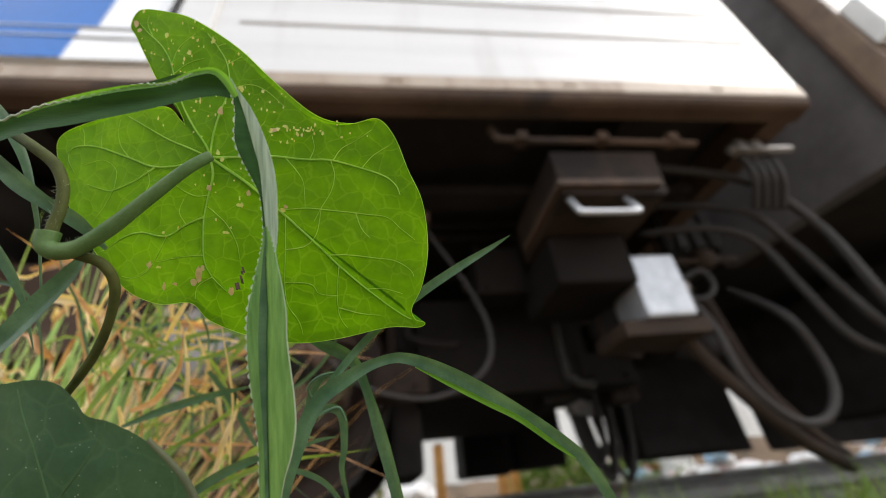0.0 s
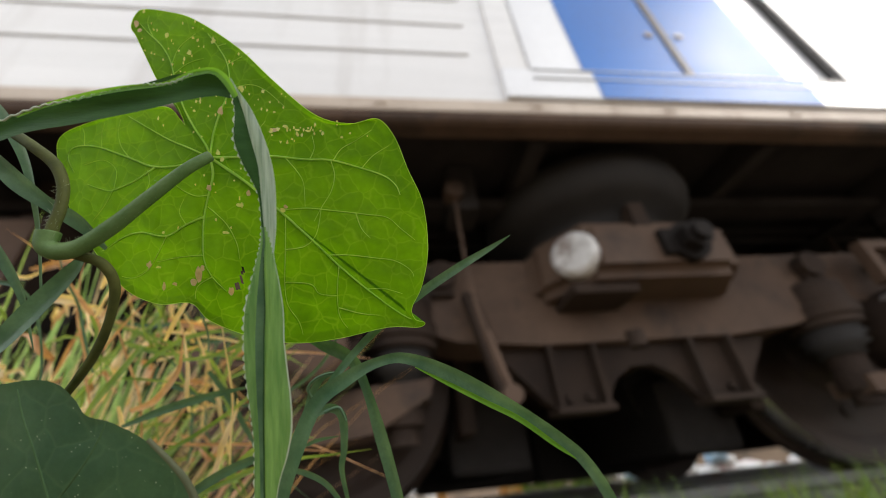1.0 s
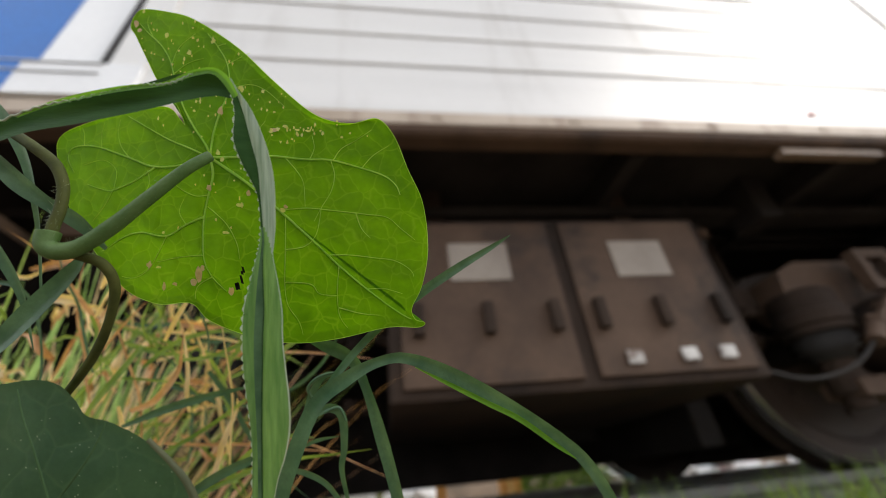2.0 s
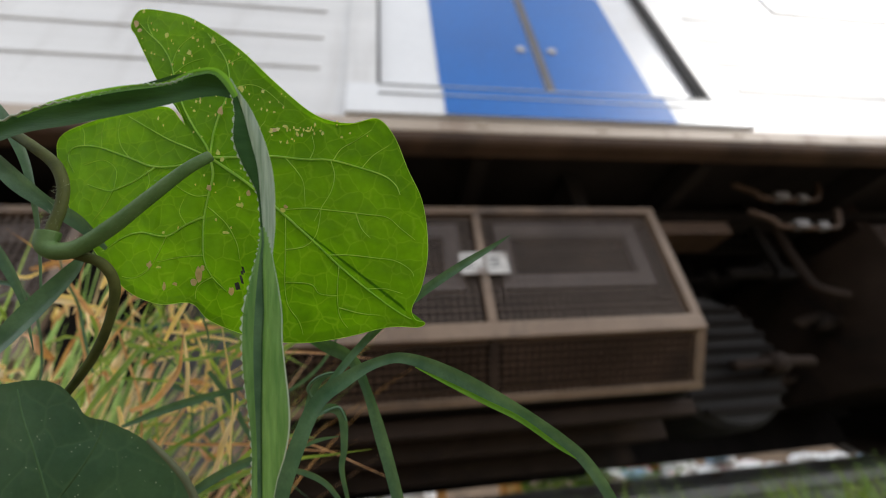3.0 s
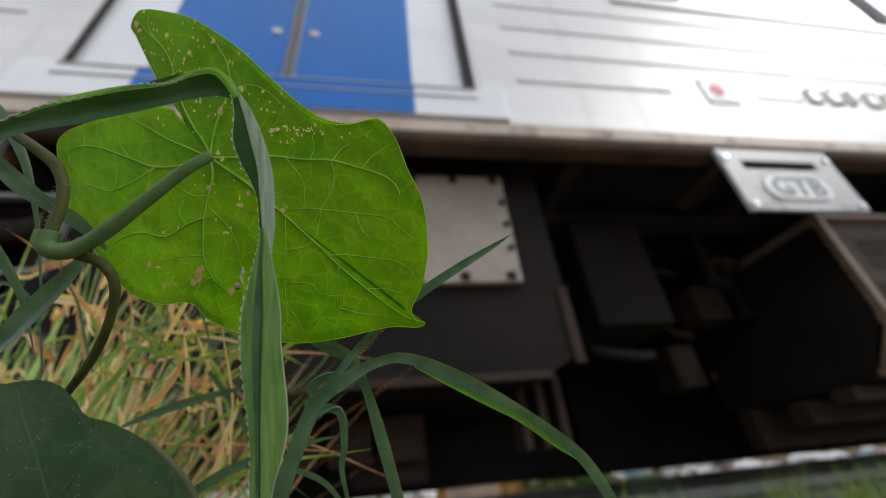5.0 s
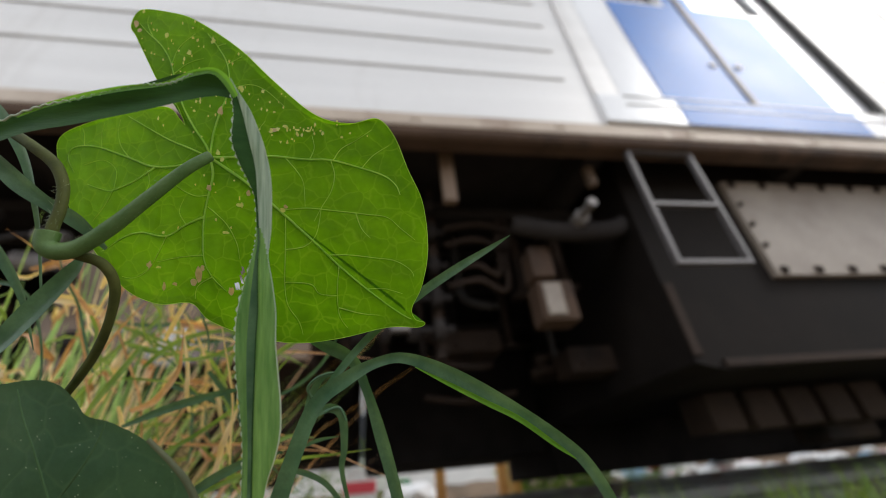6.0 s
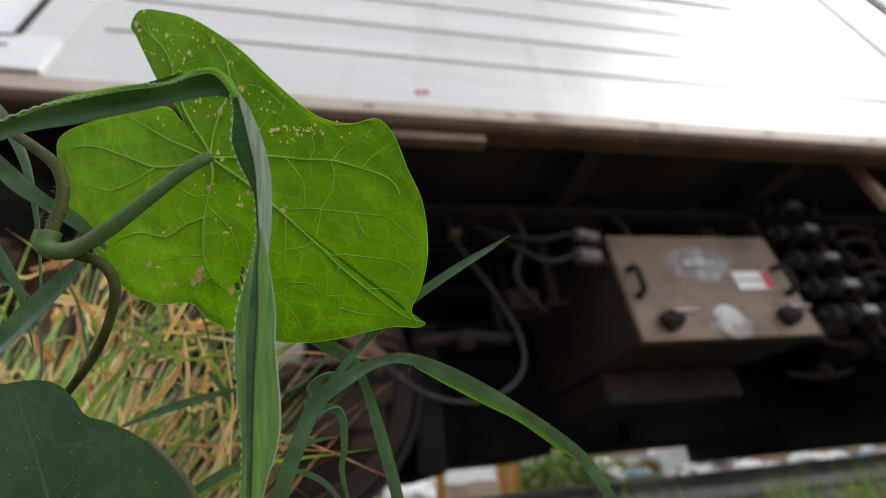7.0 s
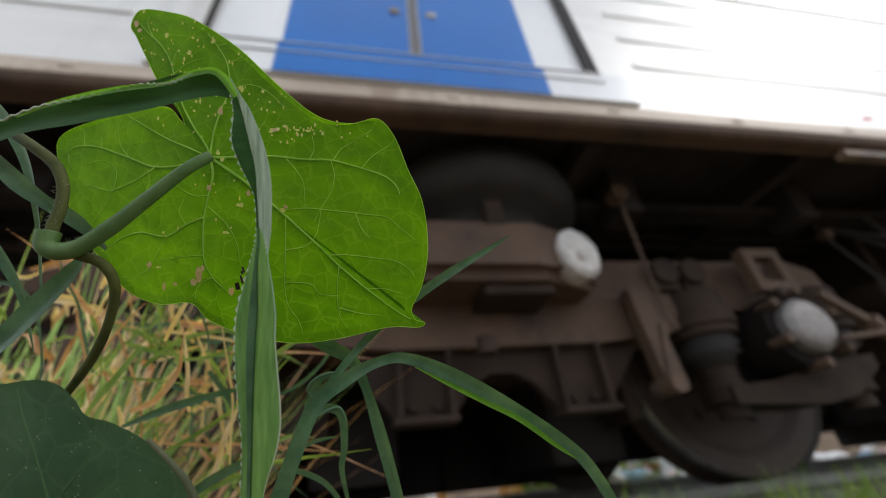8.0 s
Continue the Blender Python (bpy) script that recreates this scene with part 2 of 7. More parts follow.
BLADE_PALE = plant("pale_blade_edge", (0.40, 0.48, 0.36), (0.55, 0.62, 0.49), 60, 500, 0.1, 0.5)
GRASS = plant("green_grass", (0.12, 0.23, 0.05), (0.29, 0.42, 0.13), 40, 400, 0.45, 0.5, vary=0.4)
# Underside shade is put into this darker copy of the blade green.
BLADE_PAINTED_SHADE = plant("blade_with_painted_shade", (0.026, 0.078, 0.019), (0.044, 0.112, 0.029), 60, 300, 0.10, 0.5, stretch=(1, 6, 1), specular=0.12)
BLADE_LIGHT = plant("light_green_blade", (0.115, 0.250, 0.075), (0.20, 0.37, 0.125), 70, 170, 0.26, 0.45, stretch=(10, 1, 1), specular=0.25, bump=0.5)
# Light on the edges is put into this brighter green.
BLADE_PAINTED_LIGHT = plant("blade_edge_with_painted_light", (0.12, 0.32, 0.03), (0.19, 0.42, 0.05), 70, 900, 0.5, 0.45)
VEIN_DARK = plant("dark_leaf_vein", (0.045, 0.105, 0.035), (0.065, 0.135, 0.05), 80, 500, 0.2, 0.5)
# Painted highlight: the blade's pale sheen is put into this colour.
PAINTED_SHEEN = plant("blade_with_painted_sheen", (0.20, 0.30, 0.21), (0.44, 0.55, 0.44), 60, 170, 0.08, 0.4, stretch=(14, 1, 1))
STRAW = plant("dry_straw_grass", (0.56, 0.43, 0.24), (0.84, 0.70, 0.46), 40, 400, 0.4, 0.6, vary=0.4)
DEAD = plant("withered_brown_leaf", (0.38, 0.20, 0.11), (0.68, 0.44, 0.28), 60, 400, 0.35, 0.7, vary=0.3)
SPOT = plant("insect_scar", (0.62, 0.60, 0.16), (0.78, 0.74, 0.30), 200, 900, 0.5, 0.7)
BROWN_SPOT = plant("brown_insect_scar", (0.50, 0.33, 0.14), (0.70, 0.52, 0.28), 200, 900, 0.3, 0.7)
FOLIAGE = plant("hedge_foliage", (0.06, 0.13, 0.02), (0.14, 0.24, 0.05), 5, 60, 0.45, 0.5, vary=0.4)


# ---- mesh tools ----
SINGLE = ("brake_pipe pressed_bead bead_groove body_bracket sill_clip cross_beam case_lid case_latch cover_bolt cooling_rib hanger far_case jumper_cable wiring strut "
          "case_hanger box_hanger contact_clip bolt_head side_plate hose_clamp sensor_cable tread_pipe board_bolt case_label number_bar plate_bar drain_pipe rack_pipe "
          "sill_guide side_case cable_plug foot_bolt edge_plate bolster_foot sign_border plate_rim plate_line label_line clamp_block bracket_bolt level_bracket main_vein rod_joint gangway_bellows end_case drawgear").split()


def islands(bm):
    """The separate shells of a bmesh, each as a bmesh of its own."""
    bm.verts.index_update()
    left = set(bm.verts)
    while left:
        stack = [min(left, key=lambda vert: vert.index)]
        left.discard(stack[0])
        shell = []
        while stack:
            vert = stack.pop()
            shell.append(vert)
            for e in vert.link_edges:
                o = e.other_vert(vert)
                if o in left:
                    left.discard(o)
                    stack.append(o)
        one = bmesh.new()
        made = {vert: one.verts.new(vert.co) for vert in sorted(shell, key=lambda vert: vert.index)}
        for f in {f for vert in shell for f in vert.link_faces}:
            one.faces.new([made[vert] for vert in f.verts]).material_index = f.material_index
        yield one


def part(name, bm, material, parent=None, label="", smooth=False):
    """Links a bmesh as one mesh object, under a thing or a part; kinds named in SINGLE become one part a shell."""
    if name in SINGLE:
        first = None
        for one in islands(bm):
            ob = link(name, one, material, parent, label, smooth)
            first = first or ob
        bm.free()
        return first
    return link(name, bm, material, parent, label, smooth)


def link(name, bm, material, parent, label, smooth):
    me = bpy.data.meshes.new(name)
    bmesh.ops.recalc_face_normals(bm, faces=bm.faces)
    bm.to_mesh(me)
    bm.free()
    for one in material if isinstance(material, (list, tuple)) else (material,):
        me.materials.append(one)
    if smooth:
        me.polygons.foreach_set("use_smooth", [True] * len(me.polygons))
    ob = new(name, me)
    if parent:
        ob.parent = parent
    if label:
        tagged(ob, label)
    return ob


def box(bm, x0, x1, y0, y1, z0, z1, bevel=0.0, turn=None):
    m = Matrix.Translation(((x0 + x1) / 2, (y0 + y1) / 2, (z0 + z1) / 2)) @ Matrix.Diagonal((abs(x1 - x0), abs(y1 - y0), abs(z1 - z0), 1))
    made = bmesh.ops.create_cube(bm, size=1.0, matrix=m)
    verts = made["verts"]
    if bevel:
        edges = list({e for vert in verts for e in vert.link_edges})
        done = bmesh.ops.bevel(bm, geom=edges, offset=bevel, segments=2, affect="EDGES", profile=0.6)
        verts = list({vert for f in done["faces"] for vert in f.verts} | {vert for vert in verts if vert.is_valid})
    if turn is not None:
        bmesh.ops.transform(bm, matrix=turn, verts=verts)
    return verts


def cyl(bm, a, b, r, seg=20, r2=None, cap=True):
    a, b = Vector(a), Vector(b)
    way = b - a
    m = Matrix.Translation((a + b) / 2) @ way.to_track_quat("Z", "Y").to_matrix().to_4x4()
    return bmesh.ops.create_cone(bm, cap_ends=cap, segments=seg, radius1=r, radius2=r if r2 is None else r2, depth=way.length, matrix=m)["verts"]


def lathe(bm, profile, origin, axis="y", seg=40):
    """Turns (radius, along) pairs round an axis through origin."""
    o = Vector(origin)
    rings = []
    for r, along in profile:
        ring = []
        for k in range(seg):
            a = 2 * math.pi * k / seg
            c, s = r * math.cos(a), r * math.sin(a)
            p = (c, along, s) if axis == "y" else ((c, s, along) if axis == "z" else (along, c, s))
            ring.append(bm.verts.new(o + Vector(p)))
        rings.append(ring)
    for one, two in zip(rings, rings[1:]):
        for k in range(seg):
            bm.faces.new((one[k], one[(k + 1) % seg], two[(k + 1) % seg], two[k]))
    if profile[0][0] > 1e-5:
        bm.faces.new(rings[0])
    if profile[-1][0] > 1e-5:
        bm.faces.new(rings[-1])


def spline(points, steps):
    """Evenly parametrised smooth curve through the points."""
    pts = [Vector(p) for p in points]
    out = []
    n = len(pts)
    for k in range(steps + 1):
        u = k / steps * (n - 1)
        i = min(int(u), n - 2)
        f = u - i
        p0, p1, p2, p3 = pts[max(i - 1, 0)], pts[i], pts[i + 1], pts[min(i + 2, n - 1)]
        out.append(0.5 * ((2 * p1) + (p2 - p0) * f + (2 * p0 - 5 * p1 + 4 * p2 - p3) * f * f + (3 * p1 - p0 - 3 * p2 + p3) * f ** 3))
    return out


def tube(bm, points, r, steps=24, seg=10, r_end=None, bumps=0.0):
    path = spline(points, steps)
    rings = []
    side = Vector((0.31, 0.22, 0.92))
    for k, p in enumerate(path):
        way = (path[min(k + 1, steps)] - path[max(k - 1, 0)]).normalized()
        side = (side - way * side.dot(way)).normalized()
        up = way.cross(side)
        rr = r + ((r if r_end is None else r_end) - r) * k / steps
        rr *= 1 + bumps * noise.noise(p * 90)
        rings.append([bm.verts.new(p + (side * math.cos(2 * math.pi * j / seg) + up * math.sin(2 * math.pi * j / seg)) * rr) for j in range(seg)])
    for one, two in zip(rings, rings[1:]):
        for j in range(seg):
            bm.faces.new((one[j], one[(j + 1) % seg], two[(j + 1) % seg], two[j]))
    bm.faces.new(rings[0])
    bm.faces.new(rings[-1])


def prism(bm, outline, y0, y1):
    """A plate with an outline in x and z, from y0 to y1."""
    front = [bm.verts.new((x, y0, z)) for x, z in outline]
    back = [bm.verts.new((x, y1, z)) for x, z in outline]
    bm.faces.new(front)
    bm.faces.new(back)
    n = len(outline)
    for k in range(n):
        bm.faces.new((front[k], front[(k + 1) % n], back[(k + 1) % n], back[k]))


def pierced(bm, xs, zs, holes, y0, y1):
    """A slab from y0 to y1 with rectangular openings (x0, x1, z0, z1) right through it."""
    xs = sorted({round(a, 4) for a in [*xs, *(h[0] for h in holes), *(h[1] for h in holes)]})
    zs = sorted({round(a, 4) for a in [*zs, *(h[2] for h in holes), *(h[3] for h in holes)]})

    def solid(i, k):
        if not (0 <= i < len(xs) - 1 and 0 <= k < len(zs) - 1):
            return False
        cx, cz = (xs[i] + xs[i + 1]) / 2, (zs[k] + zs[k + 1]) / 2
        return not any(h[0] < cx < h[1] and h[2] < cz < h[3] for h in holes)

    grid = {}

    def at(i, k, s):
        if (i, k, s) not in grid:
            grid[i, k, s] = bm.verts.new((xs[i], (y0, y1)[s], zs[k]))
        return grid[i, k, s]

    for i in range(len(xs) - 1):
        for k in range(len(zs) - 1):
            if not solid(i, k):
                continue
            for s in (0, 1):
                bm.faces.new((at(i, k, s), at(i + 1, k, s), at(i + 1, k + 1, s), at(i, k + 1, s)))
            for di, dk, e in ((-1, 0, ((i, k), (i, k + 1))), (1, 0, ((i + 1, k), (i + 1, k + 1))), (0, -1, ((i, k), (i + 1, k))), (0, 1, ((i, k + 1), (i + 1, k + 1)))):
                if not solid(i + di, k + dk):
                    (a, b), (c, d) = e
                    bm.faces.new((at(a, b, 0), at(c, d, 0), at(c, d, 1), at(a, b, 1)))


def thing(name, label, category, group="", kind=""):
    return tagged(new(name), label, category, group, kind)


# ---- ground and track ----
BEND, REACH = 221.67, 2.286          # radius of the track's centre line, and its distance from the eye's foot
ARC_MID = math.sqrt(BEND ** 2 - 6.9 ** 2)


def on_track(s, across=0.0, z=0.0):
    """A point s metres along the track, across it (negative: towards the eye)."""
    a = s / BEND
    r = BEND - across
    return Vector((r * math.sin(a), REACH + BEND - r * math.cos(a), z))


def ground():
    bm = bmesh.new()
    xs = [-900, -300, -80, -25] + [k * 0.5 for k in range(-24, 25)] + [25, 80, 300, 900]
    ys = [-900, -200, -40, -10] + [k * 0.4 for k in range(-8, 26)] + [20, 60, 300, 900]
    rows = []
    for y in ys:
        row = []
        for x in xs:
            d = y - 1.55
            z = -0.20 + 0.03 * noise.noise(Vector((x * 0.9, y * 0.9, 0)))
            if -1.5 < d < 3.0:
                z = max(z, -0.175)
            row.append(bm.verts.new((x, y, z)))
        rows.append(row)
    for a, b in zip(rows, rows[1:]):
        for k in range(len(xs) - 1):
            bm.faces.new((a[k], a[k + 1], b[k + 1], b[k]))
    tagged(part("ground", bm, SOIL, smooth=True), "dry brown soil beside the railway track", "ground", kind="structure")


def rail(across, name):
    profile = [(-0.036, 0), (0.036, 0), (0.036, -0.035), (0.009, -0.05), (0.009, -0.125), (0.066, -0.142), (0.066, -0.153), (-0.066, -0.153), (-0.066, -0.142), (-0.009, -0.125), (-0.009, -0.05), (-0.036, -0.035)]
    bm = bmesh.new()
    rings = []
    for k in range(81):
        s = -40 + k
        rings.append([bm.verts.new(on_track(s, across + y, z - 0.001)) for y, z in profile])
    n = len(profile)
    for a, b in zip(rings, rings[1:]):
        for j in range(n):
            f = bm.faces.new((a[j], a[(j + 1) % n], b[(j + 1) % n], b[j]))
            f.material_index = 1 if j == 0 else 0
    tagged(part(name, bm, [RAILRUST, RAILTOP]), "grey rusty steel rail with a polished head", "rail", "track rails", "structure")


def sleepers():
    bm = bmesh.new()
    prism(bm, [(-0.12, -0.36), (0.12, -0.36), (0.1, -0.153), (-0.1, -0.153)], -1.2, 1.2)
    me_ob = part("sleeper", bm, CONCRETE)
    tagged(me_ob, "grey concrete sleeper bedded in ballast", "sleeper", "track sleepers", "structure")
    for k in range(-20, 21):
        s = k * 0.6
        m = Matrix.Translation(on_track(s, 0, -0.003)) @ pose(0, 0, 0, 0, 0, math.degrees(s / BEND))
        if k == -20:
            me_ob.matrix_basis = m
        else:
            copy_thing(me_ob, m)


def ballast():
    rng = random.Random(5)
    verts, faces = [], []
    for k in range(5200):
        s, across = rng.uniform(-7, 8), rng.uniform(-1.55, 2.4)
        if abs(abs(across) - 0.755) < 0.075:
            continue
        r = rng.uniform(0.014, 0.034)
        c = on_track(s, across, -0.185 + rng.uniform(-0.012, 0.02))
        base = len(verts)
        turn = Euler((rng.uniform(0, 6), rng.uniform(0, 6), rng.uniform(0, 6))).to_matrix()
        for x, y, z in ((1, 0, 0), (-1, 0, 0), (0, 1, 0), (0, -1, 0), (0, 0, 1), (0, 0, -1)):
            verts.append(c + turn @ (Vector((x, y * 0.8, z * 0.7)) * r * rng.uniform(0.75, 1.25)))
        for a, b, d in ((0, 2, 4), (2, 1, 4), (1, 3, 4), (3, 0, 4), (2, 0, 5), (1, 2, 5), (3, 1, 5), (0, 3, 5)):
            faces.append((base + a, base + b, base + d))
    me = bpy.data.meshes.new("ballast")
    me.from_pydata(verts, [], faces)
    me.materials.append(STONE)
    tagged(new("ballast", me), "brownish grey crushed stone ballast", "ballast", kind="stuff")


def blades(name, rng, count, where, material, height, width, lean, label, category="grass", turn=(0.0, 6.283)):
    """Grass: many thin bent blades, each tapered, over a patch given by where()."""
    verts, faces = [], []
    for _ in range(count):
        foot = where(rng)
        h, w = rng.uniform(*height), rng.uniform(*width)
        a, tilt = rng.uniform(*turn), rng.uniform(*lean)
        out = Vector((math.cos(a), math.sin(a), 0))
        face = Vector((-out.y, out.x, 0))
        base = len(verts)
        n = 5
        for k in range(n + 1):
            u = k / n
            p = foot + Vector((0, 0, 1)) * h * (u - 0.35 * tilt * u * u) + out * h * tilt * u ** 1.8
            ww = w * (1 - u ** 2.2) * 0.5 + 0.0003
            verts.extend((p - face * ww, p + out * ww * 0.4, p + face * ww))
        for k in range(n):
            i = base + 3 * k
            faces.append((i, i + 1, i + 4, i + 3))
            faces.append((i + 1, i + 2, i + 5, i + 4))
    me = bpy.data.meshes.new(name)
    me.from_pydata(verts, [], faces)
    me.materials.append(material)
    me.polygons.foreach_set("use_smooth", [True] * len(me.polygons))
    return tagged(new(name, me), label, category, kind="stuff")


ground()
rail(-0.755, "rail_near")
rail(0.755, "rail_far")
sleepers()
ballast()


# ---- the railcar ----
SIDE = -1.56
DOORS = (7.18, 2.47, -2.31, -7.18)
PANES = ((3.90, 5.75), (-0.85, 1.0), (-5.67, -3.82))


def door(car, x):
    """A pair of sliding leaves in a pocket frame over a painted sill."""
    bm = bmesh.new()
    pierced(bm, [x - 0.735, x + 0.735], [1.235, 3.08], [(x - 0.635, x + 0.635, 1.235, 3.0)], SIDE - 0.012, SIDE + 0.10)
    frame_part = part("door_frame", bm, STEEL, car, "bright steel door frame")
    # Black strips added for the shaded gap between leaf and frame.
    for s in (-1, 1):
        bm = bmesh.new()
        a, b = sorted((x + s * (0.600 if s > 0 else 0.624), x + s * 0.634))
        box(bm, a, b, SIDE - 0.004, SIDE + 0.011, 1.25, 2.99)
        part("door_gap_strip", bm, RUBBER, frame_part, "black strip for the shaded gap beside the door leaf")
    bm = bmesh.new()
    box(bm, x - 0.735, x + 0.735, SIDE - 0.016, SIDE + 0.09, 1.086, 1.234, 0.006)
    part("door_sill", bm, WHITE, frame_part, "white painted sill below the door")
    bm = bmesh.new()
    box(bm, x - 0.415, x + 0.415, SIDE - 0.0185, SIDE - 0.0165, 1.089, 1.232)
    part("sill_film", bm, BLUE, frame_part, "blue film on the sill")
    bm = bmesh.new()
    for z in (1.180, 1.226):
        box(bm, x - 0.63, x + 0.63, SIDE - 0.021, SIDE - 0.014, z, z + 0.004)
    part("sill_guide", bm, ALU, frame_part)
    for s in (-1, 1):
        bm = bmesh.new()
        a, b = sorted((x + s * 0.014, x + s * 0.632))
        wa, wb = sorted((x + s * 0.10, x + s * 0.53))
        pierced(bm, [a, b], [1.242, 2.995], [(wa, wb, 2.05, 2.8)], SIDE + 0.0155, SIDE + 0.065)
        leaf = part("door_leaf", bm, WHITE, car, "white sliding door leaf with blue film")
        bm = bmesh.new()
        a, b = sorted((x + s * 0.020, x + s * 0.415))
        pierced(bm, [a, b], [1.246, 2.99], [(max(wa - 0.02, a), min(wb + 0.02, b), 2.03, 2.82)], SIDE + 0.012, SIDE + 0.0145)
        part("blue_film", bm, BLUE, leaf, "glossy blue film")
        bm = bmesh.new()
        box(bm, wa - 0.01, wb + 0.01, SIDE + 0.04, SIDE + 0.046, 2.04, 2.81)
        part("door_pane", bm, REFLECT, leaf, "dark glass pane")
        bm = bmesh.new()
        lathe(bm, [(0.0, -0.004), (0.016, -0.004), (0.019, 0.0), (0.019, 0.006)], (x + s * 0.066, SIDE + 0.010, 1.536), "y", 16)
        part("finger_pull", bm, PALE, leaf, "small bright metal pull")
        bm = bmesh.new()
        a, b = sorted((x + s * 0.001, x + s * 0.0135))
        box(bm, a, b, SIDE + 0.006, SIDE + 0.07, 1.242, 2.995)
        part("door_seal", bm, PEWTER, leaf, "grey rubber edge seal")


def car_body(car, front_detail=True):
    holes = [(x - 0.66, x + 0.66, 1.085, 3.02) for x in DOORS] + [(a, b, 2.04, 2.86) for a, b in PANES]
    bm = bmesh.new()
    pierced(bm, [-9.75, 9.75], [1.082, 3.05], holes, SIDE, SIDE + 0.08)
    part("side_wall", bm, STEEL, car, "brushed stainless steel side wall")
    bm = bmesh.new()
    pierced(bm, [-9.75, 9.75], [1.082, 3.05], [], 1.48, 1.56)
    part("side_wall", bm, STEEL, car)
    # raised seams along the wall, with a darker groove below each
    bm, gm = bmesh.new(), bmesh.new()
    edges = [-9.75] + sorted(v for x in DOORS for v in (x - 0.765, x + 0.745)) + [9.75]
    for z in (1.325, 1.507, 1.69, 1.873):
        for a, b in zip(edges[::2], edges[1::2]):
            stops = [a + 0.06, b - 0.06]
            if abs(z - 1.325) < 0.01 and a < -0.6 < b:
                spans = ((stops[0], -0.86), (-0.46, -0.235), (0.46, stops[1]))
            else:
                spans = (tuple(stops),)
            for c, d in spans:
                box(bm, c, d, SIDE - 0.005, SIDE + 0.01, z - 0.004, z + 0.018, 0.003)
                box(gm, c + 0.004, d - 0.004, SIDE - 0.0022, SIDE + 0.01, z - 0.011, z - 0.0045)
    part("pressed_bead", bm, STEEL, car, "pressed steel bead along the wall")
    part("bead_groove", gm, GROOVE, car, "darker groove below the bead")
    # sill
    bm = bmesh.new()
    box(bm, -9.75, 9.75, SIDE - 0.006, SIDE + 0.07, 1.0205, 1.078, 0.008)
    part("sill_beam", bm, CREAM, car, "dusty cream sill along the floor edge")
    bm = bmesh.new()
    curl = [(SIDE - 0.002, 1.020), (SIDE + 0.001, 1.006), (SIDE + 0.008, 0.995), (SIDE + 0.022, 0.989), (SIDE + 0.07, 0.988), (SIDE + 0.07, 1.020)]
    rings = [[bm.verts.new((x, y, z)) for y, z in curl] for x in (-9.75, 9.75)]
    for k in range(len(curl)):
        bm.faces.new((rings[0][k], rings[0][(k + 1) % 6], rings[1][(k + 1) % 6], rings[1][k]))
    for r in rings:
        bm.faces.new(r)
    # The rolled underside's shading is put in as this browner colour.
    part("sill_lip", bm, GRIME_LIGHT, car, "rolled lip below the sill, underside shade put into its brown")
    bm = bmesh.new()
    rng = random.Random(4)
    for k in range(40):
        x = -9.5 + k * 0.485 + rng.uniform(-0.04, 0.04)
        box(bm, x - 0.018, x + 0.018, SIDE - 0.010, SIDE - 0.004, 1.044, 1.060, 0.003)
    part("sill_clip", bm, CREAM, car)
    bm = bmesh.new()
    roof = [(SIDE, 3.051), (SIDE, 3.25), (-1.36, 3.52), (-0.8, 3.66), (0, 3.7), (0.8, 3.66), (1.36, 3.52), (1.56, 3.25), (1.56, 3.051)]
    rings = [[bm.verts.new((x, y, z)) for y, z in roof] for x in (-9.75, 9.75)]
    for k in range(len(roof) - 1):
        bm.faces.new((rings[0][k], rings[0][k + 1], rings[1][k + 1], rings[1][k]))
    for r in rings:
        bm.faces.new(r)
    part("roof", bm, ALU, car, "grey curved roof")
    for x0 in (-9.75, 9.67):
        bm = bmesh.new()
        box(bm, x0, x0 + 0.08, SIDE + 0.081, -0.5, 1.0, 3.05)
        box(bm, x0, x0 + 0.08, 0.5, 1.479, 1.0, 3.05)
        box(bm, x0, x0 + 0.08, -0.4995, 0.4995, 2.95, 3.05)
        part("end_wall", bm, GRIME_LIGHT, car, "dirty end wall with a gangway opening")
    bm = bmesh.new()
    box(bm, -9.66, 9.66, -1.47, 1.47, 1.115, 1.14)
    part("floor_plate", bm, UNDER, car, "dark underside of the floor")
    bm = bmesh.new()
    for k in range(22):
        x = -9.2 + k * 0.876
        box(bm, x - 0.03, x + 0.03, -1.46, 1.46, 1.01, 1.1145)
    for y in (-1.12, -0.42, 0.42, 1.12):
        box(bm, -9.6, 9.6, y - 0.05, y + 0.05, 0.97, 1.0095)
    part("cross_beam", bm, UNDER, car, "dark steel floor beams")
    bm = bmesh.new()
    for y, z, r in ((-0.86, 1.045, 0.015), (-0.78, 1.04, 0.020), (0.2, 0.88, 0.03), (-0.25, 0.86, 0.022)):
        tube(bm, [(-9.4, y, z), (-3, y, z), (3, y, z), (9.4, y, z)], r, 12, 8)
    part("brake_pipe", bm, UNDER, car, "dark pipes under the floor", smooth=True)
    for a, b in PANES:
        bm = bmesh.new()
        pierced(bm, [a - 0.03, b + 0.03], [2.01, 2.89], [(a + 0.03, b - 0.03, 2.07, 2.83)], SIDE - 0.01, SIDE + 0.05)
        fr = part("window_frame", bm, ALU, car, "rounded grey window frame")
        bm = bmesh.new()
        box(bm, a + 0.001, b - 0.001, SIDE + 0.02, SIDE + 0.026, 2.041, 2.859)
        part("pane", bm, REFLECT, fr, "dark glass pane")
    for x in DOORS:
        door(car, x)


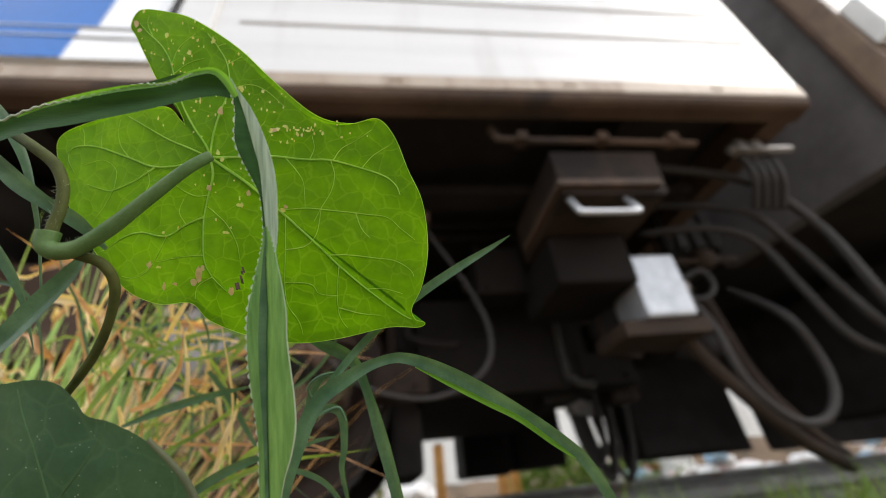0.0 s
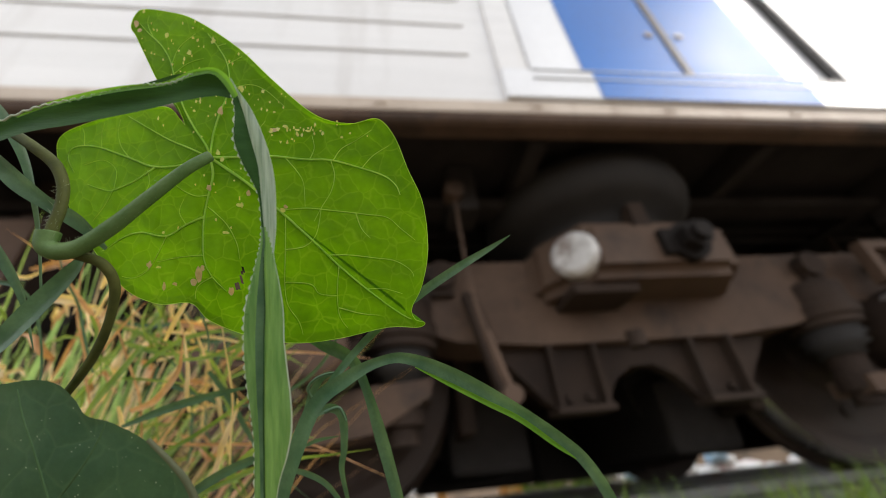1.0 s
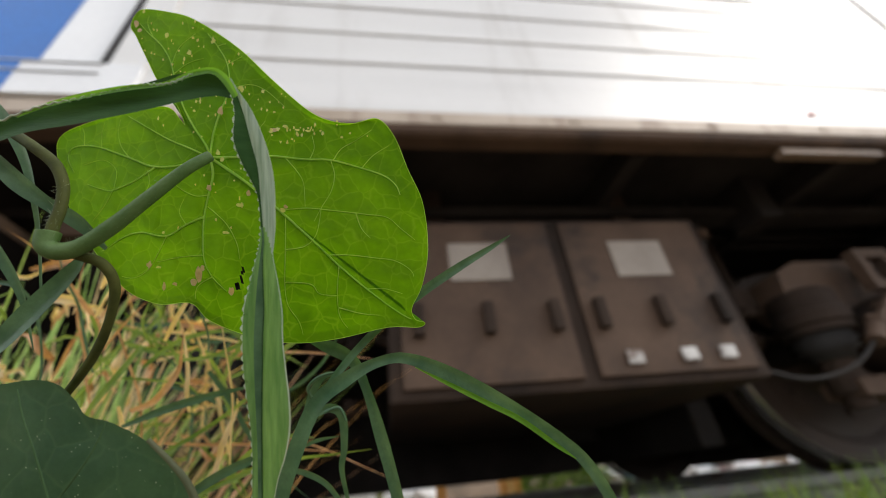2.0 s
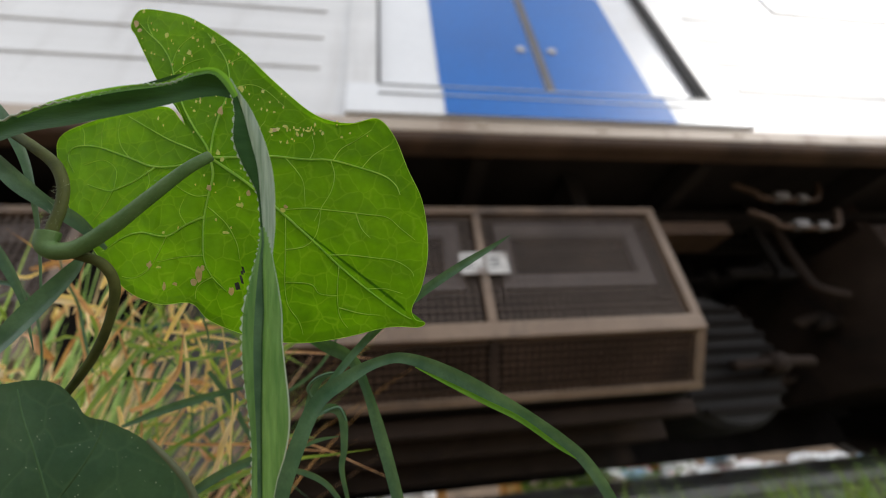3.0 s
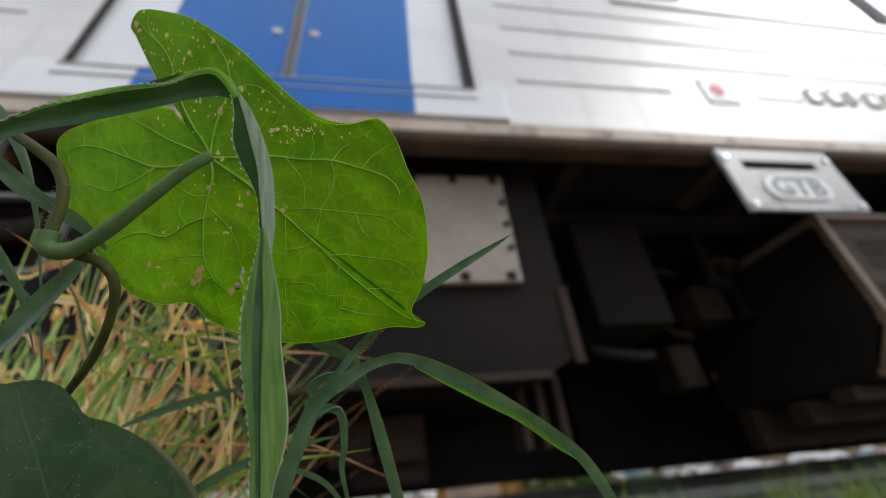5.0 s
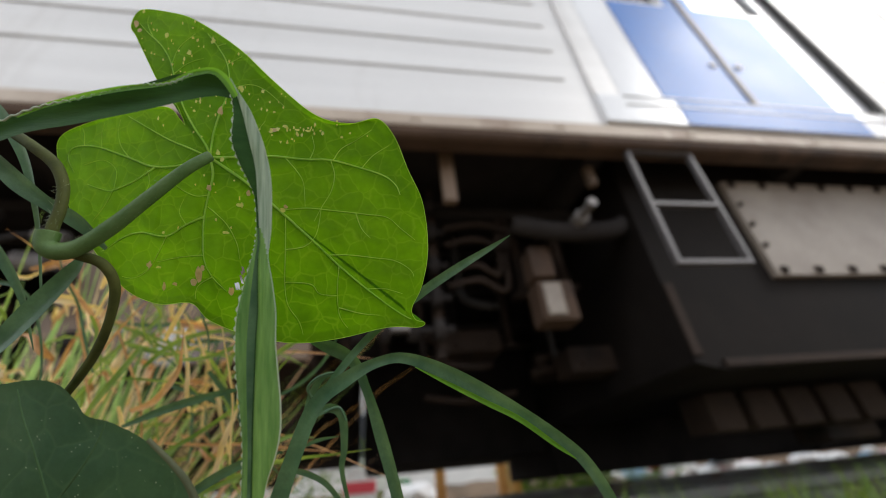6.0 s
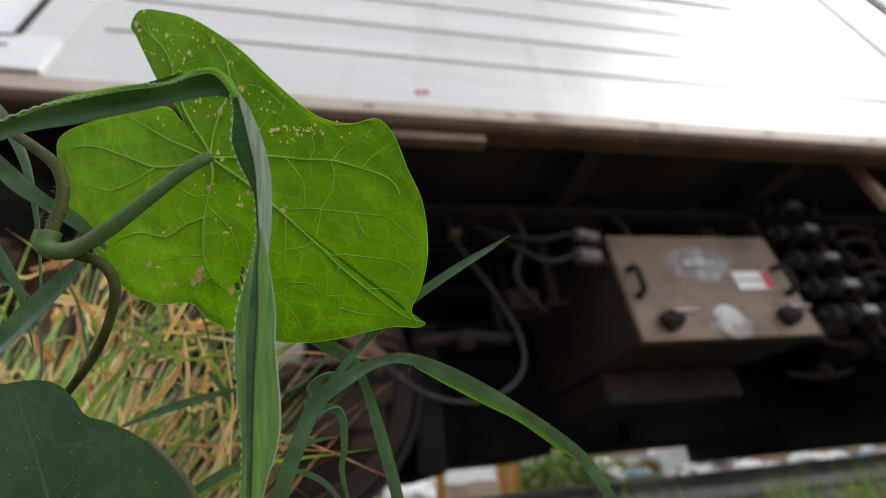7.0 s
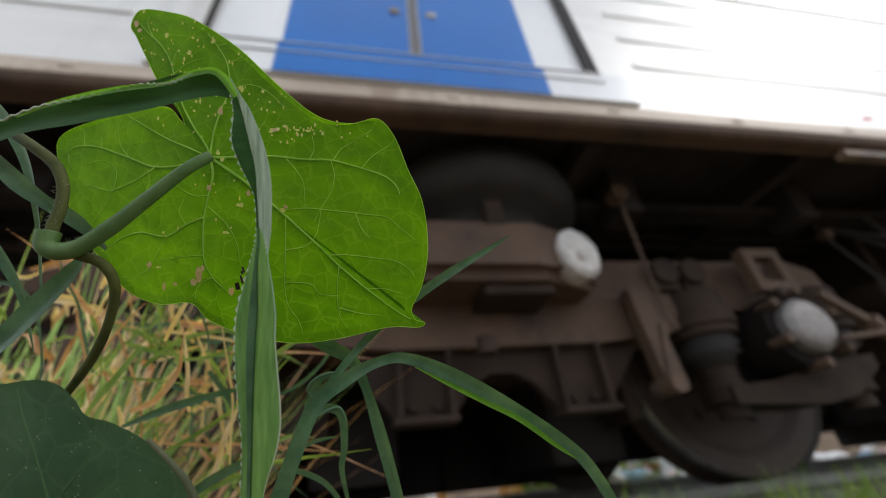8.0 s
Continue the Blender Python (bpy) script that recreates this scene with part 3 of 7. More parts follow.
def wheelset(bogie, x):
    bm = bmesh.new()
    for s in (-1, 1):
        y = s * 0.76
        prof = [(0.10, 0.075), (0.13, 0.06), (0.17, 0.028), (0.33, 0.032), (0.365, 0.06), (0.428, 0.062), (0.43, -0.02), (0.436, -0.045), (0.456, -0.055), (0.456, -0.075), (0.36, -0.075), (0.33, -0.03), (0.16, -0.02), (0.10, -0.075)]
        lathe(bm, [(r, a * s) for r, a in prof], (0, y, 0), "y", 56)
    cyl(bm, (0, -0.95, 0), (0, 0.95, 0), 0.075, 20)
    for k in range(6):
        a = k * math.pi / 3
        cyl(bm, (0.24 * math.cos(a), -0.80, 0.24 * math.sin(a)), (0.24 * math.cos(a), -0.782, 0.24 * math.sin(a)), 0.022, 10)
    for f in bm.faces:
        c = f.calc_center_median()
        f.material_index = 1 if 0.40 < math.hypot(c.x, c.z) < 0.432 and abs(c.y) > 0.68 and abs(f.normal.y) < 0.5 else 0
    w = part("wheelset", bm, [WHEEL, TREAD], bogie, "rusty steel wheelset with polished treads", smooth=True)
    for p in w.data.polygons:
        p.use_smooth = abs(p.normal.y) < 0.9
    w.location = (x, 0, 0.43)
    return w


def axle_unit(bogie, x, s, side=-1, pale=True, worn=True):
    """Axle box with its round cover, carrier plate, two spring pots and the hose arm, on one side of the bogie."""
    y = side
    bm = bmesh.new()
    out = [(x - 0.31, 0.27), (x - 0.31, 0.215), (x + 0.03, 0.195), (x + 0.17, 0.212), (x + 0.33, 0.30), (x + 0.34, 0.35), (x + 0.15, 0.335), (x - 0.13, 0.278)]
    prism(bm, out, y * 1.0, y * 1.15)
    part("axle_carrier", bm, GRIME_LIGHT if s > 0 else GRIME, bogie, "dusty brown axle carrier plate")
    bm = bmesh.new()
    r = 0.100 if s > 0 else 0.094
    lathe(bm, [(0.0, y * 0.026), (r * 0.5, y * 0.024), (r * 0.8, y * 0.018), (r * 0.94, y * 0.008), (r, 0), (r, -y * 0.03)], (x, y * 1.25, 0.43), "y", 32)
    part("axle_cover", bm, WORN if worn else GRIME_LIGHT, bogie, "worn pale round axle cover" if worn else "dusty brown round axle cover")
    bm = bmesh.new()
    lathe(bm, [(0.15, 0), (0.15, y * 0.03), (0.135, y * 0.05), (0.135, y * 0.24)], (x, y * 0.98, 0.43), "y", 32)
    part("axle_box", bm, GRIME if s > 0 else DARK_CASE, bogie, "dark greasy axle box housing")
    bm = bmesh.new()
    for k in range(6):
        a = k * math.pi / 3 + 0.35
        cyl(bm, (x + 0.128 * math.cos(a), y * 1.19, 0.43 + 0.128 * math.sin(a)), (x + 0.128 * math.cos(a), y * 1.262, 0.43 + 0.128 * math.sin(a)), 0.015, 8)
    part("cover_bolt", bm, WORN if worn and s > 0 else GRIME_LIGHT, bogie, "worn bolt head")
    for k, dx in enumerate((-0.27, 0.25)):
        bm = bmesh.new()
        lathe(bm, [(0.0, 0.615), (0.095, 0.615), (0.116, 0.60), (0.116, 0.525), (0.126, 0.52), (0.126, 0.475), (0.116, 0.47), (0.116, 0.445), (0.098, 0.44)], (x + dx, y * 1.08, 0), "z", 28)
        pot = part("spring_pot", bm, GRIME, bogie, "dusty round spring cap", smooth=False)
        bm = bmesh.new()
        lathe(bm, [(0.098, 0.4395), (0.085, 0.43), (0.104, 0.415), (0.085, 0.398), (0.10, 0.383), (0.07, 0.37), (0.07, 0.345)], (x + dx, y * 1.08, 0), "z", 28)
        part("rubber_spring", bm, RUBBER, pot, "black ribbed rubber spring", smooth=True)
        bm = bmesh.new()
        lathe(bm, [(0.0, 0.18), (0.045, 0.18), (0.045, 0.225), (0.066, 0.23), (0.066, 0.285), (0.058, 0.29), (0.058, 0.3449)], (x + dx, y * 1.08, 0), "z", 18)
        part("spring_bolt", bm, GRIME, pot, "stepped spring seat")
        bm = bmesh.new()
        cyl(bm, (x + dx + 0.03, y * 1.1, 0.612), (x + dx + 0.03, y * 1.1, 0.645), 0.022, 6)
        cyl(bm, (x + dx + 0.03, y * 1.1, 0.64), (x + dx + 0.03, y * 1.1, 0.652), 0.03, 10)
        part("bolt", bm, GRIME, pot)
    # lifting eye over the box
    bm = bmesh.new()
    pierced(bm, [x - 0.10, x + 0.06], [0.565, 0.735], [(x - 0.065, x + 0.025, 0.60, 0.70)], y * 1.20, y * 1.245)
    part("lifting_eye", bm, GRIME_LIGHT, bogie, "square lifting bracket with a hole")
    bm = bmesh.new()
    cyl(bm, (x - 0.02, y * 1.16, 0.65), (x - 0.02, y * 1.21, 0.65), 0.03, 12)
    cyl(bm, (x + s * 0.06, y * 1.24, 0.545), (x + s * 0.06, y * 1.275, 0.545), 0.018, 8)
    part("bracket_bolt", bm, GRIME, bogie)
    # torque arm and its sensor plug
    bm = bmesh.new()
    d = -s if not pale else s
    box(bm, -0.10, 0.10, -0.013, 0.013, -0.015, 0.015, 0.005, Matrix.Translation((x + d * 0.175, y * 1.265, 0.475)) @ Matrix.Rotation(d * radians(33 if pale else 38), 4, "Y"))
    tube(bm, [(x + d * 0.04, y * 1.285, 0.37), (x + d * 0.14, y * 1.29, 0.375), (x + d * 0.26, y * 1.29, 0.385)], 0.010, 8, 8)
    cyl(bm, (x + d * 0.25, y * 1.26, 0.42), (x + d * 0.31, y * 1.27, 0.36), 0.028, 12)
    cyl(bm, (x + d * 0.235, y * 1.26, 0.435), (x + d * 0.25, y * 1.26, 0.42), 0.035, 6)
    part("torque_arm", bm, GRIME_LIGHT, bogie, "worn metal arm with a cable plug")
    return d


def bogie(car, centre, mirror):
    """Two-axle bogie: pressed side frames, bolster with end caps, air springs, axle units, dampers."""
    bm = bmesh.new()
    for side in (-1, 1):
        out = [(-1.40, 0.70), (-1.42, 0.60), (-1.36, 0.53), (-0.85, 0.54), (-0.62, 0.46), (-0.35, 0.435), (0.35, 0.435), (0.62, 0.46), (0.85, 0.54), (1.36, 0.53), (1.42, 0.60), (1.40, 0.70), (1.30, 0.745), (-1.30, 0.745)]
        prism(bm, out, side * 1.13, side * 0.93)
    box(bm, -0.28, 0.28, -0.95, 0.95, 0.45, 0.70, 0.02)
    b = part("bogie", bm, GRIME_LIGHT, car, "dusty brown two-axle bogie")
    b.location = (centre, 0, 0)
    for side in (-1, 1):
        bm = bmesh.new()
        plan = [(-0.34, 0.55), (-0.34, 1.17), (-0.21, 1.345), (0.29, 1.345), (0.40, 1.17), (0.40, 0.55)]
        if mirror < 0:
            plan[1:3] = [(-0.34, 1.25), (-0.12, 1.345)]
        plan = [(mirror * x, y) for x, y in plan]
        low, high = [[bm.verts.new((x, side * y, z)) for x, y in plan] for z in (0.575, 0.785)]
        bm.faces.new(low)
        bm.faces.new(high)
        for k in range(6):
            bm.faces.new((low[k], low[(k + 1) % 6], high[(k + 1) % 6], high[k]))
        bmesh.ops.bevel(bm, geom=list(bm.edges), offset=0.035, segments=3, affect="EDGES")
        part("bolster_end", bm, GRIME_LIGHT, b, "rounded brown bolster end")
        bm = bmesh.new()
        foot_x = -0.16 if mirror > 0 else 0.03
        box(bm, foot_x - 0.11, foot_x + 0.11, side * 1.29, side * 1.05, 0.540, 0.574, 0.008)
        part("bolster_foot", bm, GRIME, b)
        bm = bmesh.new()
        cap_r = 0.076 if mirror > 0 else 0.088
        lathe(bm, [(0.0, side * 0.03), (cap_r * 0.82, side * 0.03), (cap_r, side * 0.018), (cap_r, -side * 0.05)], (0, 0, 0), "y", 28)
        bmesh.ops.transform(bm, matrix=Matrix.Translation((mirror * -0.238, side * 1.298, 0.668)) @ Matrix.Rotation(mirror * side * radians(40 if mirror > 0 else 20), 4, "Z"), verts=bm.verts)
        part("end_cap", bm, PALE, b, "round end cap with chipped white paint")
        if mirror > 0:
            bm = bmesh.new()
            cyl(bm, (0.125, side * 1.33, 0.675), (0.125, side * 1.37, 0.675), 0.068, 24)
            cyl(bm, (0.125, side * 1.37, 0.675), (0.125, side * 1.41, 0.675), 0.050, 6)
            cyl(bm, (0.125, side * 1.41, 0.675), (0.125, side * 1.435, 0.675), 0.03, 12)
            box(bm, 0.03, 0.07, side * 1.37, side * 1.344, 0.63, 0.72, 0.004)
            part("bolster_nut", bm, DARK_CASE, b, "large greasy hexagon nut and washer")
        bm = bmesh.new()
        box(bm, -0.03, 0.03, side * 1.33, side * 1.22, 0.70, 0.86, 0.006, Matrix.Translation((mirror * 0.02, 0, 0)))
        cyl(bm, (-0.08, side * 1.22, 0.434), (-0.08, side * 1.22, 0.385), 0.028, 10)
        part("level_bracket", bm, GRIME, b)
        bm = bmesh.new()
        lathe(bm, [(0.0, 0.786), (0.27, 0.786), (0.275, 0.83), (0.30, 0.868), (0.36, 0.885), (0.405, 0.92), (0.42, 0.97), (0.41, 1.03), (0.37, 1.08), (0.31, 1.105), (0.28, 1.113)], (0, side * 1.0, 0), "z", 48)
        part("air_spring", bm, RUBBER, b, "black rubber air spring bellows", smooth=True)
        # ribbed hanger feet
        bm = bmesh.new()
        prism(bm, [(-0.50, 0.436), (-0.335, 0.245), (-0.165, 0.245), (-0.105, 0.325), (-0.04, 0.362), (0.04, 0.362), (0.105, 0.325), (0.165, 0.245), (0.335, 0.245), (0.50, 0.436)], side * 1.085, side * 1.04)
        saddle = part("hanger_saddle", bm, GRIME, b, "arched brown hanger plate below the frame")
        for e in (-1, 1):
            bm = bmesh.new()
            box(bm, min(e * 0.16, e * 0.345), max(e * 0.16, e * 0.345), side * 1.14, side * 1.04, 0.226, 0.2445, 0.003)
            part("hanger_foot", bm, GRIME, saddle, "flat hanger foot")
            for rx in (0.175, 0.325):
                bm = bmesh.new()
                box(bm, e * rx - 0.008, e * rx + 0.008, side * 1.13, side * 1.0855, 0.246, 0.434)
                part("hanger_rib", bm, GRIME, saddle)
            bm = bmesh.new()
            for rx in (0.215, 0.285):
                cyl(bm, (e * rx, side * 1.105, 0.275), (e * rx, side * 1.087, 0.275), 0.014, 8)
            part("foot_bolt", bm, GRIME, saddle)
        # slanted damper and levelling rod
        dx = -0.58 if mirror > 0 else 0.49
        bm = bmesh.new()
        wide, slant = (0.02, 0.08) if mirror > 0 else (0.035, 0.02)
        prism(bm, [(dx - wide, 0.60), (dx + wide, 0.60), (dx + slant + wide, 0.27), (dx + slant - wide, 0.255)], side * 1.20, side * 1.15)
        part("damper_plate", bm, GRIME_LIGHT if mirror < 0 else GRIME, b, "slanted brown damper plate")
        bm = bmesh.new()
        tube(bm, [(dx + mirror * -0.02, side * 1.27, 0.97), (dx + mirror * -0.01, side * 1.27, 0.62), (dx + 0.02, side * 1.27, 0.42)], 0.006, 10, 8)
        part("levelling_rod", bm, GRIME_LIGHT, b, "thin rusty levelling rod", smooth=True)
        bm = bmesh.new()
        cyl(bm, (dx + mirror * 0.02, side * 1.27, 0.44), (dx + mirror * 0.065, side * 1.27, 0.26), 0.012, 12)
        cyl(bm, (dx + mirror * 0.06, side * 1.30, 0.26), (dx + mirror * 0.06, side * 1.20, 0.26), 0.026, 12)
        cyl(bm, (dx + mirror * -0.02, side * 1.29, 0.96), (dx + mirror * -0.02, side * 1.23, 0.96), 0.035, 12)
        part("rod_joint", bm, GRIME_LIGHT, b, "worn rod joint")
        # frame lugs
        for lx in (-0.78, 0.78, -0.66 * mirror):
            bm = bmesh.new()
            lathe(bm, [(0.026, -0.02 * side), (0.05, -0.02 * side), (0.05, 0.03 * side), (0.026, 0.03 * side)], (lx, side * 1.15, 0.68), "y", 16)
            box(bm, lx - 0.04, lx + 0.04, side * 1.16, side * 1.131, 0.61, 0.66, 0.004)
            part("frame_lug", bm, GRIME, b)
    arms = []
    for ax in (1.05, -1.05):
        pale = (ax * mirror > 0)
        for side in (-1, 1):
            d = axle_unit(b, ax, mirror, side, pale, ax > 0)
        arms.append((ax, d))
    # cable loop from each torque arm up to the floor
    bm = bmesh.new()
    for ax, d in arms:
        for side in (-1,):
            tube(bm, [(ax + d * 0.29, side * 1.27, 0.38), (ax + d * 0.42, side * 1.24, 0.29), (ax + d * 0.58, side * 1.2, 0.27), (ax + d * 0.72, side * 1.17, 0.34), (ax + d * 0.755, side * 1.15, 0.46), (ax + d * 0.71, side * 1.13, 0.62), (ax + d * 0.62, side * 1.12, 0.80), (ax + d * 0.575, side * 1.11, 0.92), (ax + d * 0.57, side * 1.1, 1.10)], 0.0072, 40, 8)
    part("sensor_cable", bm, HOSE, b, "grey looping sensor hose", smooth=True)
    bm = bmesh.new()
    for ax, d in arms:
        box(bm, ax + d * 0.565, ax + d * 0.61, -1.135, -1.09, 0.88, 0.92, 0.006)
    part("hose_clamp", bm, GRIME_LIGHT, b)
    bm = bmesh.new()
    for ax in (1.05, -1.05):
        for side in (-1, 1):
            e = 1 if ax > 0 else -1
            pts = [(ax + 0.455 * math.cos(a) , side * 0.80, 0.43 + 0.455 * math.sin(a)) for a in [radians(v) if e < 0 else math.pi - radians(v) for v in (170, 195, 220, 245)]]
            tube(bm, pts, 0.014, 16, 8)
    part("tread_pipe", bm, HOSE, b, "curved sanding pipe beside the wheel", smooth=True)
    for e in (1, -1):
        bm = bmesh.new()
        cyl(bm, (e * 0.52, -0.5, 0.40), (e * 0.52, 0.5, 0.40), 0.26, 24)
        box(bm, e * 0.75, e * 1.3, 0.1, 0.55, 0.14, 0.72, 0.05)
        part("traction_motor", bm, UNDER, b, "dark traction motor")
        bm = bmesh.new()
        box(bm, e * 0.30, e * 0.62, -0.66, 0.92, 0.10, 0.40, 0.03)
        part("brake_beam", bm, UNDER, b, "dark brake beam")
        # Dark block added to shut off the view through the bogie.
        bm = bmesh.new()
        box(bm, e * 0.003, e * 0.70, 0.25, 0.9, 0.05, 0.60, 0.03)
        part("bogie_blocker", bm, UNDER, b, "dark block added to shut off the view through the bogie")
        bm = bmesh.new()
        box(bm, e * 1.50, e * 1.62, -0.6, 0.9, 0.12, 0.75, 0.02)
        part("end_beam", bm, UNDER, b, "dark bogie end beam")
        bm = bmesh.new()
        box(bm, e * 0.54, e * 0.60, -0.86, -0.68, 0.22, 0.62, 0.015)
        part("brake_block", bm, GRIME, b, "brown brake block at the wheel")
    return b, [wheelset(b, 1.05), wheelset(b, -1.05)]


def wire_grille(bm, a, b, c, d, plane, at, step, r):
    """Square wire mesh between a..b and c..d, lying in the y plane (front) or z plane (bottom)."""
    n, m = round((b - a) / step), round((d - c) / step)
    for k in range(1, n):
        u = a + (b - a) * k / n
        if plane == "y":
            box(bm, u - r, u + r, at - r, at + r, c, d)
        else:
            box(bm, u - r, u + r, c, d, at - r, at + r)
    for k in range(1, m):
        v = c + (d - c) * k / m
        if plane == "y":
            box(bm, a, b, at + 1.2 * r, at + 3.2 * r, v - r, v + r)
        else:
            box(bm, a, b, v - r, v + r, at + 1.2 * r, at + 3.2 * r)


def grille_box(car, x0, x1):
    """Resistor case: angle frame, wire mesh on the front and on the lower face that slopes inwards, louvred core, a plate on the middle post."""
    y0, y1, z0, z1 = -1.387, -0.55, 0.417, 0.862
    ys, zs = -1.27, 0.262
    mid, t = (x0 + x1) / 2, 0.019
    slope = math.atan2(ys - y0, z0 - zs)
    drop = math.hypot(ys - y0, z0 - zs)
    tilt = Matrix.Translation((0, y0, z0)) @ Matrix.Rotation(slope, 4, "X")
    bm = bmesh.new()
    box(bm, x0, x1, y0, y0 + 2 * t, z0 - 0.6 * t, z0 + 2 * t, 0.006)
    box(bm, x0, x1, y0, y0 + 2 * t, z1 - 1.4 * t, z1, 0.004)
    box(bm, x0, x1, y1 - 2 * t, y1, z0, z0 + 2 * t, 0.004)
    for x in (x0, x1 - 2 * t):
        box(bm, x, x + 2 * t, y0 + 2 * t, y1 - 2 * t, z1 - 2 * t, z1, 0.004)
    for x in (x0, mid - 0.7 * t, x1 - 1.6 * t):
        w = 1.4 * t if x == mid - 0.7 * t else 1.6 * t
        box(bm, x, x + w, y0 + 0.001, y0 + 1.6 * t, z0 + 2 * t, z1 - 1.4 * t, 0.003)
        if w > 1.5 * t:
            box(bm, x, x + w, 0.001, 0.02, -drop + t, -0.6 * t, 0.003, tilt)
    box(bm, x0, x1, 0, 0.024, -drop - 0.4 * t, -drop + 0.8 * t, 0.003, tilt)
    case = part("grille_case", bm, CASE_PAINT, car, "brown steel case with wire mesh panels")
    bm = bmesh.new()
    box(bm, mid - 0.7 * t, mid + 0.7 * t, 0.003, 0.02, -drop + t, -0.6 * t, 0.003, tilt)
    part("lower_post", bm, GRIME, case, "dark post between the lower meshes")
    for a, b in ((x0 + 1.6 * t, mid - 0.7 * t), (mid + 0.7 * t, x1 - 1.6 * t)):
        bm = bmesh.new()
        wire_grille(bm, a, b, z0 + 2 * t, z1 - 1.4 * t, "y", y0 + 0.014, 0.022, 0.0022)
        part("front_mesh", bm, MESHWIRE, case, "brown wire mesh")
        bm = bmesh.new()
        wire_grille(bm, a, b, -drop + 0.6 * t, -0.6 * t, "y", 0.010, 0.022, 0.0024)
        bmesh.ops.transform(bm, matrix=tilt, verts=bm.verts)
        part("lower_mesh", bm, GRIME_LIGHT, case, "brown wire mesh")
        bm = bmesh.new()
        pierced(bm, [a + 0.05, b - 0.05], [z0 + 0.15, z1 - 0.055], [(a + 0.098, b - 0.098, z0 + 0.198, z1 - 0.103)], y0 + 0.026, y0 + 0.05)
        part("core_frame", bm, CORE, case, "grey inner frame")
        for k in range(10):
            z = z0 + 0.03 + k * 0.042
            bm = bmesh.new()
            box(bm, a + 0.02, b - 0.02, -0.02, 0.02, -0.005, 0.005, 0.0, Matrix.Translation((0, y0 + 0.10, z)) @ Matrix.Rotation(radians(35), 4, "X"))
            part("louvre", bm, UNDER if k % 2 else GRIME, case, "dark inner louvre")
    bm = bmesh.new()
    prism(bm, [(x0 + 0.008, z0 + 0.02), (x1 - 0.008, z0 + 0.02), (x1 - 0.008, z1 - 0.01), (x0 + 0.008, z1 - 0.01)], y0 + 0.20, y1 - 0.01)
    part("core", bm, DARK_CASE, case)
    for xa, xb in ((x0 + 0.001, x0 + 0.005), (x1 - 0.005, x1 - 0.001)):
        bm = bmesh.new()
        ring = [(y0 + 0.04, z1 - 0.005), (y1 - 0.005, z1 - 0.005), (y1 - 0.005, zs), (ys + 0.03, zs + 0.01), (y0 + 0.04, z0)]
        one, two = [bm.verts.new((xa, y, z)) for y, z in ring], [bm.verts.new((xb, y, z)) for y, z in ring]
        bm.faces.new(one)
        bm.faces.new(two)
        for k in range(5):
            bm.faces.new((one[k], one[(k + 1) % 5], two[(k + 1) % 5], two[k]))
        part("side_plate", bm, DARK_CASE, case)
    bm = bmesh.new()
    box(bm, x0 + 0.01, x1 - 0.01, ys + 0.03, y1 - 0.01, zs - 0.002, zs + 0.006)
    part("bottom_plate", bm, UNDER, case)
    for da, w in ((-0.014, 0.074), (0.068, 0.070)):
        bm = bmesh.new()
        box(bm, mid - 0.062 + da, mid - 0.062 + da + w, y0 - 0.008, y0 - 0.001, 0.602, 0.678, 0.004)
        tag = part("data_plate", bm, PALE, case, "small worn white data plate")
        bm = bmesh.new()
        for k in range(3):
            box(bm, mid - 0.052 + da, mid - 0.02 + da, y0 - 0.0095, y0 - 0.008, 0.624 + 0.014 * k, 0.629 + 0.014 * k)
        part("plate_line", bm, INK, tag)
    bm = bmesh.new()
    for x in (x0 + 0.2, x1 - 0.2):
        box(bm, x - 0.03, x + 0.03, y0 + 0.1, y1, z1 + 0.001, 1.114, 0.005)
    part("hanger", bm, UNDER, case)
    for y, z, h, mat in ((-1.17, 0.20, 0.05, GRIME), (-0.98, 0.15, 0.09, GRIME), (-0.72, 0.085, 0.17, GRIME)):
        bm = bmesh.new()
        box(bm, x0 - 0.03, x1 + 0.03, y, y + 0.09, z, z + h, 0.01)
        part("lower_beam", bm, mat, case, "brown beam below the case")


